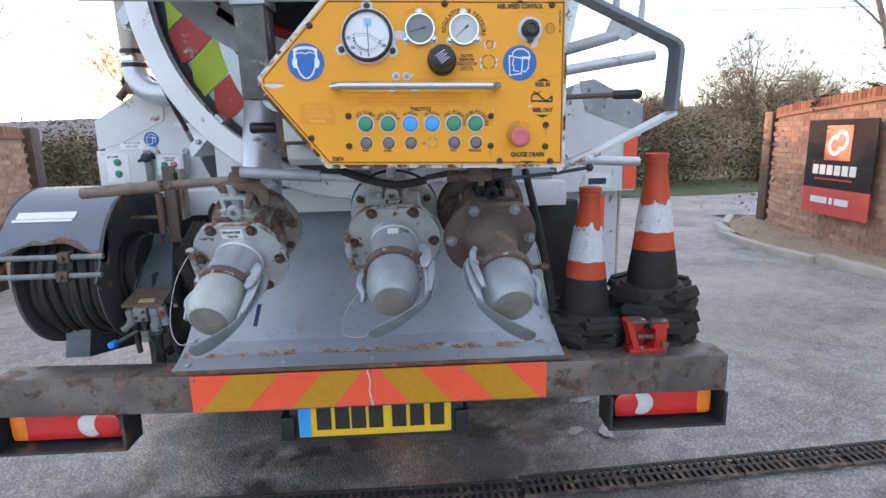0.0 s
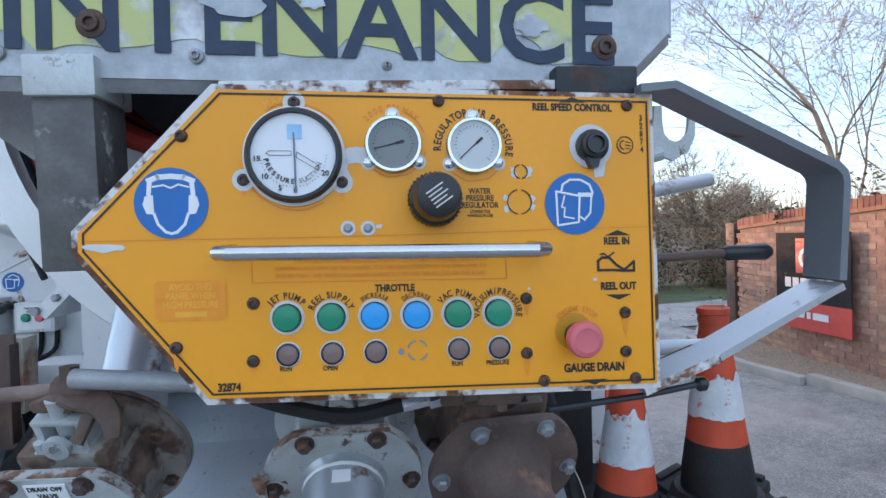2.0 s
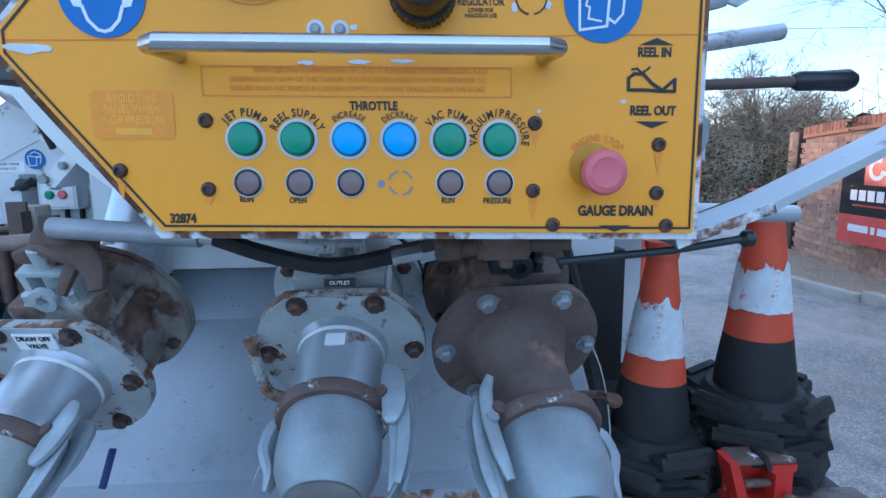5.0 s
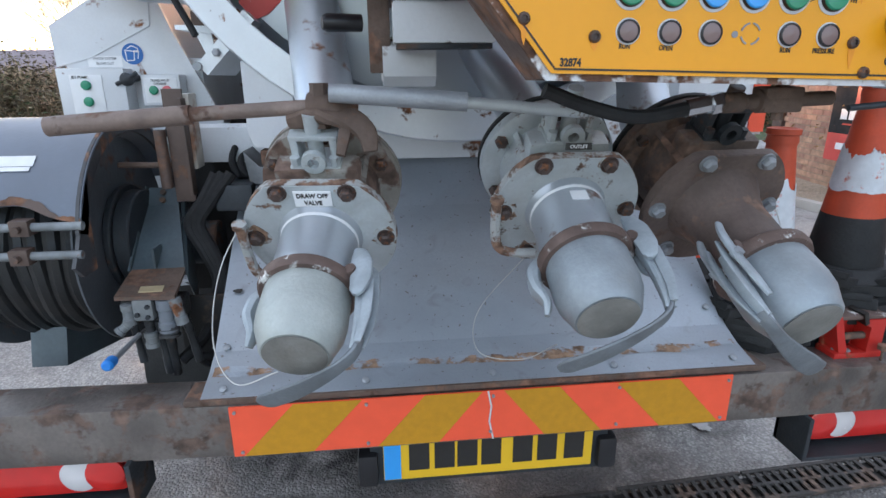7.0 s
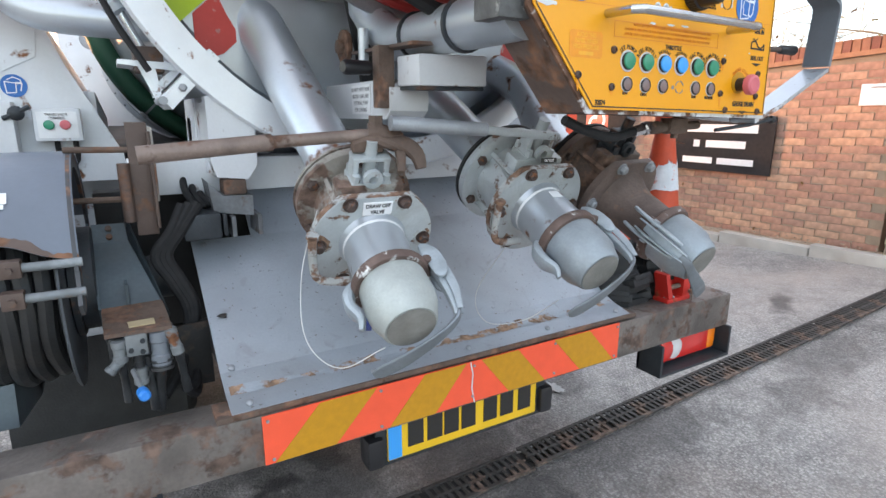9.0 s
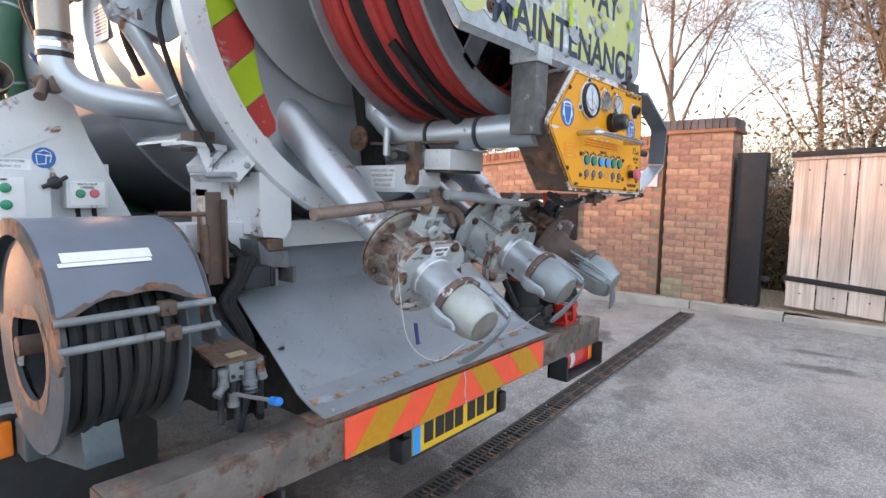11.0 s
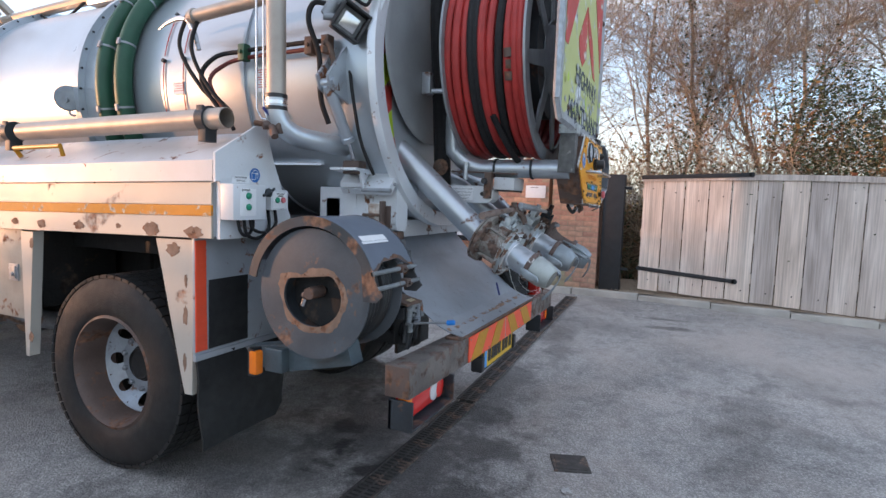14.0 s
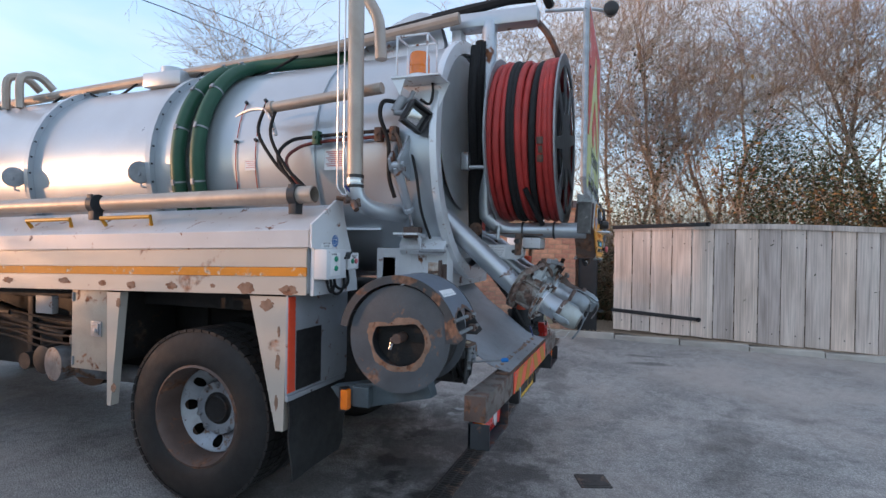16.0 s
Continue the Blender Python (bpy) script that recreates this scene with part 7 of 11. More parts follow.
    bm_text(bm, "LOADINGS AND GVW OF THIS TANKER. IT IS THE RESPONSIBILITY OF THE OPERATOR TO", 0.0066, f, -0.072, -0.0298, depth=0.0005, stretch=0.9)
    bm_text(bm, "ENSURE THAT THE VEHICLE IS LOADED CORRECTLY BEFORE TRAVELLING ON THE ROAD", 0.0066, f, -0.072, -0.0382, depth=0.0005, stretch=0.9)
    bm_arc_text(bm, "2000 PSI MAX", 0.0110, f, *up(-0.056, 0.1151), 0.041, 92, 0.0)
    bm_arc_text(bm, "ENGINE STOP", 0.0100, f, 0.158, -0.1140, 0.031, 90, 0.0)
    patch = B()
    bm_prism(patch, [(-0.285 + a_ * 0.0385 + 0.004 * (c_ - a_), -0.0635 + b_ * 0.0225 + 0.004 * (d_ - b_)) for a_, b_, c_, d_ in ((-1, -1, -1, 0), (-1, -1, 0, -1), (1, -1, 0, -1), (1, -1, 1, 0), (1, 1, 1, 0), (1, 1, 0, 1), (-1, 1, 0, 1), (-1, 1, -1, 0))], 0.0002, f)
    part("ghost_patch", patch, "faint", panel, "orange ghost of a removed label", smooth=False)
    ghost = B()
    for k, words in enumerate(("AVOID THIS", "PANEL WHEN", "HIGH PRESSURE")):
        bm_text(ghost, words, 0.0105, f @ Matrix.Translation((0, 0, 0.0004)), -0.285, -0.0485 - 0.0098 * k, bold=0.02, depth=0.0003, stretch=0.8)
    bm_box(ghost, -0.302, -0.268, -0.0815, -0.0755, 0.0004, 0.0007, 0, f)
    bm_arc_text(ghost, "MAX", 0.0125, f, *up(gu, gv), 0.066, 110, 0.0)
    part("ghost_print", ghost, "ghost", panel, "ghost of a removed label", smooth=False, kind="stuff")
    part("faded_lettering", bm, "faded", panel, "faded orange print", smooth=False, kind="stuff")


control_panel()


def panel_surround():
    # post and brackets
    bm = B()
    bm_box(bm, -0.202, -0.136, 1.285, 1.365, 1.67, 1.905, 0.004)
    post = part("panel_post", bm, "post", T, "speckled dark steel post beside the control panel")
    bm = B()
    bm_box(bm, -0.206, -0.130, 1.278, 1.372, 1.866, 1.912, 0.003)
    part("scraped_top", bm, "valve", post)
    bm = B()
    bm_box(bm, 0.40, 0.505, 1.28, 1.36, 1.86, 1.90, 0.004)
    part("board_bracket", bm, "dark", T)
    bm = B()
    bm_box(bm, 0.0, 0.50, 1.285, 1.40, 1.872, 1.884, 0.002)
    part("top_ledge", bm, "chipped", T, "chipped white ledge over the panel")
    # bent flat guard on the open side

    def strip(pts, w0, w1, th):
        sb = B()
        rows = []
        for i, (x, z) in enumerate(pts):
            a, b = Vector(pts[max(0, i - 1)]), Vector(pts[min(len(pts) - 1, i + 1)])
            d = (b - a).normalized()
            n = Vector((-d.y, d.x)) * th
            rows.append([sb.verts.new((x + n.x, w0, z + n.y)), sb.verts.new((x + n.x, w1, z + n.y)), sb.verts.new((x - n.x, w1, z - n.y)), sb.verts.new((x - n.x, w0, z - n.y))])
        for r, s in zip(rows[:-1], rows[1:]):
            for k in range(4):
                sb.faces.new((r[k], r[(k + 1) % 4], s[(k + 1) % 4], s[k]))
        sb.faces.new(rows[0])
        sb.faces.new(list(reversed(rows[-1])))
        return sb

    guard = part("lever_guard", strip([(0.50, 1.868), (0.545, 1.872), (0.763, 1.769), (0.772, 1.760), (0.775, 1.748), (0.769, 1.622)], 1.262, 1.325, 0.005), "slate", T, "bent grey flat steel guard round the levers")
    # lower limb of the same strip, its skylight painted in as a silver colour
    part("guard_foot", strip([(0.773, 1.614), (0.755, 1.606), (0.60, 1.530), (0.50, 1.494)], 1.264, 1.323, 0.0045), "pipe", guard, "lower arm of the guard, coloured silver for its skylight")
    for y in (1.2625, 1.3245):
        part("guard_edge", strip([(0.60, 1.530), (0.55, 1.512), (0.50, 1.494)], y - 0.001, y + 0.001, 0.0052), "chipped", guard, "chipped white edge")
    # levers and bars on the right of the panel
    for name, mt, pts, r in (("lever_bar", "pipe", [(0.55, 1.70, 1.735), (0.929, 1.806, 1.793)], 0.016), ("lever_shaft", "brown", [(0.49, 1.31, 1.655), (0.650, 1.317, 1.659)], 0.006),
                             ("lower_bar", "valve", [(0.48, 1.44, 1.506), (0.60, 1.458, 1.500)], 0.010), ("lower_bar", "pipe", [(0.57, 1.452, 1.502), (0.775, 1.486, 1.489)], 0.0125),
                             ("drain_rod", "dark", [(0.38, 1.275, 1.476), (0.50, 1.272, 1.486), (0.575, 1.27, 1.497)], 0.0042)):
        bm = B()
        bm_tube(bm, pts, r, 14, 0)
        part(name, bm, mt, T)
    bm = B()
    bm_lathe(bm, [(0.007, 0), (0.0105, 0.006), (0.0105, 0.03), (0.012, 0.06), (0.008, 0.068)], (0.640, 1.317, 1.659), (1.2, 1.318, 1.659), 16)
    part("lever_grip", bm, "black", T, "black rubber lever grip")
    bm = B()
    bm_lathe(bm, [(0.004, 0), (0.009, 0.004), (0.009, 0.012), (0.004, 0.017)], (0.570, 1.27, 1.496), (0.9, 1.27, 1.52), 14)
    part("rod_knob", bm, "black", T)
    # hook plate with a U-shaped rest
    bm = B()
    poly = [(0.77, 1.86), (0.835, 1.836), (0.872, 1.856), (0.888, 1.89), (0.890, 1.955), (0.876, 1.955), (0.872, 1.915)] + [(0.842 + 0.030 * math.cos(radians(a)), 1.912 + 0.034 * math.sin(radians(a))) for a in range(0, -181, -30)] + [(0.810, 1.958), (0.792, 1.958), (0.788, 1.90)]
    bm_prism(bm, poly, 0.010, at_y(1.80))
    bm_cyl(bm, (0.55, 1.80, 1.79), (0.81, 1.80, 1.855), 0.018, n=14)
    part("boom_rest", bm, "valve", T, "chipped white U-shaped boom rest", smooth=False)
    # small parts under the panel
    bm = B()
    bm_lathe(bm, [(0.009, 0), (0.014, 0.004), (0.014, 0.03), (0.010, 0.034), (0.010, 0.05), (0.016, 0.052), (0.016, 0.11), (0.010, 0.114), (0.010, 0.16)], (0.25, 1.345, 1.479), (0.42, 1.345, 1.484), 12)
    bm_box(bm, 0.305, 0.36, 1.33, 1.365, 1.466, 1.500, 0.004)
    bm_cyl(bm, (0.335, 1.345, 1.455), (0.335, 1.345, 1.512), 0.008, n=8)
    part("drain_valve", bm, "rusty", T, "rusty drain valve under the panel")
    bm = B()
    bm_tube(bm, [(0.00, 1.34, 1.50), (0.06, 1.34, 1.478), (0.13, 1.34, 1.463), (0.20, 1.345, 1.472)], 0.010, 10, 6)
    part("drain_hose", bm, "cable", T)
    bm = B()
    bm_cyl(bm, (0.20, 1.345, 1.472), (0.25, 1.35, 1.480), 0.012, n=8)
    bm_cyl(bm, (0.235, 1.347, 1.477), (0.255, 1.35, 1.481), 0.015, n=6)
    part("hose_fitting", bm, "chrome", T)
    bm = B()
    bm_box(bm, -0.195, -0.02, 1.59, 1.705, 1.565, 1.632, 0.006)
    jb = part("junction_box", bm, "light", T, "pale grey junction box behind the panel")
    bm = B()
    bm_box(bm, -0.19, -0.025, 1.595, 1.70, 1.556, 1.565, 0.002)
    part("box_base", bm, "dark", jb)
    bm = B()
    bm_box(bm, -0.240, -0.200, 1.705, 1.745, 1.515, 1.655, 0.004)
    part("bracket", bm, "rusty", T, "rusty flat bracket")
    bm = B()
    bm_box(bm, -0.215, -0.09, 1.58, 1.95, 1.648, 1.656, 0.002)
    part("pipe_strap", bm, "brown", T, "brown flat bar under the swing pipe")
    bm = B()
    bm_cyl(bm, (-0.214, 1.864, 1.61), (-0.214, 1.864, 1.705), 0.013, n=14)
    part("pipe_stand", bm, "pipe", T)
    bm = B()
    bm_lathe(bm, [(0.001, 0), (0.042, 0.0), (0.045, 0.004), (0.045, 0.014), (0.02, 0.016), (0.018, 0.03), (0.001, 0.03)], (-0.20, 2.02, 1.672), (-1, 2.02, 1.672), 20)
    part("lug", bm, "rusty", T, "rusty round pivot lug")
    bm = B()
    bm_lathe(bm, [(0.004, 0), (0.016, 0.004), (0.017, 0.07), (0.012, 0.078)], (-0.25, 1.735, 1.605), (-0.36, 1.70, 1.605), 14)
    part("latch_grip", bm, "black", T, "black latch grip")


panel_surround()
SETTING[0] = Matrix.Identity(4)


# ---- rear valves ----
def bm_loft(bm, path, widths, thicks, m, n=10, steps=4):
    """A cast arm: rounded oblong sections along a path in the plane across x, in the frame m."""
    pts = smooth_points([Vector(p) for p in path], steps)
    k = len(pts) - 1
    rows = []
    for i, p in enumerate(pts):
        d = (pts[min(i + 1, k)] - pts[max(i - 1, 0)]).normalized()
        side = (Vector((1, 0, 0)) - d * d.x).normalized()
        out = d.cross(side).normalized()
        u = i / k * (len(widths) - 1)
        j, f = min(int(u), len(widths) - 2), u - min(int(u), len(widths) - 2)
        w, t = widths[j] * (1 - f) + widths[j + 1] * f, thicks[j] * (1 - f) + thicks[j + 1] * f
        row = []
        for q in range(n):
            a = 2 * math.pi * q / n
            c, e = math.cos(a), math.sin(a)
            row.append(bm.verts.new(m @ (p + side * w * math.copysign(abs(c) ** 0.7, c) + out * t * math.copysign(abs(e) ** 0.7, e))))
        rows.append(row)
    for r, s in zip(rows[:-1], rows[1:]):
        for q in range(n):
            bm.faces.new((r[q], r[(q + 1) % n], s[(q + 1) % n], s[q]))
    bm.faces.new(rows[0])
    bm.faces.new(list(reversed(rows[-1])))
    return bm


def camlock_valve(name, c, ang, yaw, body_mat, label, flange_r=0.122, back=0.16, reducer=False, spin=0.0, front=None, arms="arm_cast"):
    """A flanged valve and capped hose coupling that points to the rear and down; c is the middle of its outer flange."""
    m = pose(*c) @ Matrix.Rotation(radians(yaw), 4, "Z") @ Matrix.Rotation(radians(90 + ang), 4, "X")  # z along the outlet

    def pt(u, v, w):
        return m @ Vector((u, v, w))

    def turned(bm, profile, n=32):
        return bm_lathe(bm, [(r, h - profile[0][1]) for r, h in profile], pt(0, 0, profile[0][1]), pt(0, 0, profile[0][1] + 1), n)

    bm = B()
    turned(bm, [(0.055, -back - 0.02), (flange_r - 0.012, -back - 0.02), (flange_r, -back - 0.016), (flange_r, -back + 0.006), (flange_r - 0.01, -back + 0.010), (0.100, -back + 0.014), (0.092, -0.05), (0.088, -0.022)], 40)
    bm_box(bm, -0.075, 0.075, -0.055, 0.115, -back * 0.62, -back * 0.62 + 0.05, 0.01, m)
    v = part(name, bm, body_mat, T, label)
    bm = B()
    turned(bm, [(flange_r - 0.02, -back - 0.030), (flange_r + 0.002, -back - 0.030), (flange_r + 0.002, -back - 0.021), (flange_r - 0.02, -back - 0.021)], 40)
    part("gasket", bm, "valve_rust" if front else "rubber", v, "" if front else "black rubber gasket")
    for k in range(6):
        a = math.pi * (k + 0.5) / 3
        bm = B()
        bm_lathe(bm, [(0.013, 0), (0.013, 0.011), (0.009, 0.015)], pt(math.cos(a) * flange_r * 0.87, math.sin(a) * flange_r * 0.87, -back + 0.008), pt(math.cos(a) * flange_r * 0.87, math.sin(a) * flange_r * 0.87, 1), 6)
        part("flange_bolt", bm, "bolt", v)
    for k in range(4):
        a = math.pi * (k + 0.5) / 2
        bm = B()
        bm_box(bm, 0.070, 0.112, -0.006, 0.006, -back + 0.005, -0.02, 0.002, m @ Matrix.Rotation(a, 4, "Z"))
        part("casting_rib", bm, body_mat, v)
    def plate(r, flat, n=52):
        """A flange outline: round, cut flat along the top."""
        return [(r * math.cos(t), min(r * math.sin(t), flat)) for t in [2 * math.pi * k / n for k in range(n)]]

    rng = random.Random(int(1000 * (c[0] + 2)))
    bm = B()
    bm_prism(bm, plate(flange_r, flange_r * 0.84), 0.021, m @ Matrix.Translation((0, 0, -0.018)))
    part("flange", bm, front or body_mat, v)
    bm = B()
    bm_prism(bm, plate(flange_r + 0.0012, flange_r * 0.84 + 0.0012), 0.017, m @ Matrix.Translation((0, 0, -0.0165)))
    part("flange_edge", bm, "brown_cast" if reducer else "rim_rust", v, "rusted flange edge")
    for k in range(6):
        a = math.pi * k / 3
        p = (math.cos(a) * flange_r * 0.862, math.sin(a) * flange_r * 0.862)
        bm = B()
        bm_cyl(bm, pt(*p, 0.003), pt(*p, 0.006), 0.0165, n=16)
        bm_lathe(bm, [(0.0125, 0), (0.0125, 0.009), (0.009, 0.013)], pt(*p, 0.006), pt(*p, 1), 6)
        part("flange_bolt", bm, "galv" if reducer else "bolt", v)
        if not reducer:
            s = rng.uniform(0.018, 0.027)
            bm = B()
            bm_prism(bm, [(p[0] * 0.98 + s * rng.uniform(0.6, 1.15) * math.cos(t), min(flange_r * 0.83, p[1] * 0.98 + s * rng.uniform(0.6, 1.25) * math.sin(t))) for t in [2 * math.pi * q / 16 for q in range(16)]], 0.0007, m @ Matrix.Translation((0, 0, 0.003)))
            part("rust_bloom", bm, "rust_run", v)
    bm = B()
    if reducer:
        turned(bm, [(0.088, 0.003), (0.084, 0.012), (0.072, 0.035), (0.064, 0.065), (0.062, 0.14), (0.066, 0.152)], 36)
    else:
        turned(bm, [(0.076, 0.003), (0.071, 0.012), (0.069, 0.02), (0.069, 0.104), (0.071, 0.108), (0.071, 0.124)], 36)
    part("outlet_pipe", bm, "brown_cast" if reducer else "pipe", v, "" if reducer else "bright silver outlet pipe")
    h = 0.150 if reducer else 0.122
    K_ = 0.90
    mc = m @ Matrix.Translation((0, 0, h)) @ Matrix.Scale(K_, 4) @ Matrix.Translation((0, 0, -h))

    def small(bm, profile, n):
        return bm_lathe(bm, [(r * K_, (k - profile[0][1]) * K_) for r, k in profile], mc @ Vector((0, 0, profile[0][1])), mc @ Vector((0, 0, profile[0][1] + 1)), n)

    bm = B()
    small(bm, [(0.070, h), (0.086, h + 0.002), (0.0915, h + 0.008), (0.0925, h + 0.020), (0.088, h + 0.029), (0.072, h + 0.030)], 40)
    part("collar", bm, "collar", v, "rusty locking collar")
    bm = B()
    small(bm, [(0.077, h + 0.02), (0.079, h + 0.032), (0.080, h + 0.088), (0.077, h + 0.112), (0.066, h + 0.138), (0.062, h + 0.150), (0.057, h + 0.155), (0.020, h + 0.156), (0.001, h + 0.156)], 40)
    part("cap", bm, "cap" if front else "cap_blue", v, "dull grey cast hose cap")
    bm = B()
    small(bm, [(0.001, h + 0.1562), (0.054, h + 0.1562), (0.0545, h + 0.1575), (0.001, h + 0.1577)], 36)
    part("cap_face", bm, "cap_dirty", v, "grimy flat end of the cap")
    if not reducer:
        bm = B()
        turned(bm, [(0.070, 0.0155), (0.0705, 0.016), (0.0695, 0.022), (0.066, 0.0225)], 32)
        part("paint_line", bm, "paper", v, "white painted line")
    # cast cam arms folded along the cap, and the long flat lever that sweeps under its end
    sp = Matrix.Rotation(radians(spin), 4, "Z") @ Matrix.Diagonal((1 if spin < 0 else -1, 1, 1, 1))
    for s, back_ in ((-1, 0.050), (1, 0.040)):
        bm = B()
        if reducer:
            bm_loft(bm, [(0.026 * s, 0.090, h - 0.055), (0.026 * s, 0.104, h - 0.020), (0.026 * s, 0.108, h + 0.030), (0.025 * s, 0.102, h + 0.085), (0.022 * s, 0.094, h + 0.120)], [0.0045, 0.005, 0.005, 0.005, 0.004], [0.007, 0.011, 0.012, 0.011, 0.007], mc @ sp)
            part("cam_arm", bm, arms, v, "flat cam strap")
            bm = B()
            bm_cyl(bm, mc @ sp @ Vector((0.018 * s, 0.106, h + 0.028)), mc @ sp @ Vector((0.036 * s, 0.106, h + 0.028)), 0.009, n=6)
            part("strap_bolt", bm, "galv", v)
            continue
        bm_loft(bm, [(0.019 * s, 0.092, h - back_), (0.019 * s, 0.100, h - back_ + 0.012), (0.021 * s, 0.107, h - 0.012), (0.023 * s, 0.110, h + 0.030), (0.024 * s, 0.106, h + 0.056), (0.024 * s, 0.103, h + 0.066)], [0.005, 0.008, 0.0085, 0.0085, 0.007, 0.004], [0.006, 0.015, 0.021, 0.020, 0.014, 0.005], mc @ sp)
        part("cam_arm", bm, arms, v, "cast cam arm")
    bm = B()
    bm_loft(bm, [(0.0, 0.098, h + 0.010), (0.0, 0.104, h + 0.050), (0.001, 0.106, h + 0.100), (0.002, 0.104, h + 0.142), (0.004, 0.100, h + 0.160)], [0.011, 0.014, 0.014, 0.011, 0.009], [0.008, 0.009, 0.008, 0.007, 0.005], mc @ sp)
    part("lever_strut", bm, arms, v)
    for s in (-1, 1):
        bm = B()
        bm_loft(bm, [(0.013 * s, 0.112, h - 0.012), (0.014 * s, 0.121, h + 0.030), (0.013 * s, 0.122, h + 0.100), (0.010 * s, 0.112, h + 0.155)], [0.0022, 0.0022, 0.0022, 0.0022], [0.006, 0.011, 0.010, 0.006], mc @ sp)
        part("strut_side", bm, arms, v)
    bm = B()
    bm_cyl(bm, mc @ sp @ Vector((-0.034, 0.090, h + 0.008)), mc @ sp @ Vector((0.034, 0.090, h + 0.008)), 0.010, n=12)
    bm_box(bm, -0.012, 0.012, 0.070, 0.098, h - 0.004, h + 0.022, 0.004, mc @ sp)
    part("pivot_lug", bm, "collar", v)
    bm = B()
    bm_loft(bm, [(0.002, 0.112, h + 0.142), (0.006, 0.102, h + 0.164), (0.020, 0.074, h + 0.176), (0.040, 0.024, h + 0.184), (0.060, -0.032, h + 0.187), (0.077, -0.082, h + 0.184), (0.083, -0.100, h + 0.181)], [0.010, 0.012, 0.013, 0.018, 0.022, 0.021, 0.010], [0.006, 0.005, 0.004, 0.004, 0.004, 0.004, 0.003], mc @ sp)
    part("locking_lever", bm, "lever_grime", v, "long bent locking lever")
    bm = B()
    bm_loft(bm, [(0.0, -0.080, h - 0.006), (0.0, -0.100, h + 0.022), (0.0, -0.104, h + 0.060), (0.0, -0.092, h + 0.095), (0.006, -0.098, h + 0.118)], [0.012, 0.022, 0.024, 0.016, 0.008], [0.012, 0.014, 0.012, 0.009, 0.005], mc @ sp)
    part("cam_arm", bm, arms, v, "cast cam arm")
    return v, pt, m


A = 27.0
v1, pt1, m1 = camlock_valve("draw_off_valve", (-0.359, 1.590, 1.258), A, -6, "valve_rust", "rusted draw off valve with a scuffed silver flange", 0.137, 0.15, spin=-76, front="valve")
v2, pt2, m2 = camlock_valve("outlet_valve", (0.094, 1.582, 1.296), A, 0, "valve", "scuffed silver outlet valve with a capped coupling", 0.137, 0.15, spin=-74)
v3, pt3, m3 = camlock_valve("inlet_valve", (0.380, 1.568, 1.297), A, 5, "brown_cast", "brown rusted outlet with a capped coupling", 0.137, 0.15, reducer=True, spin=72)


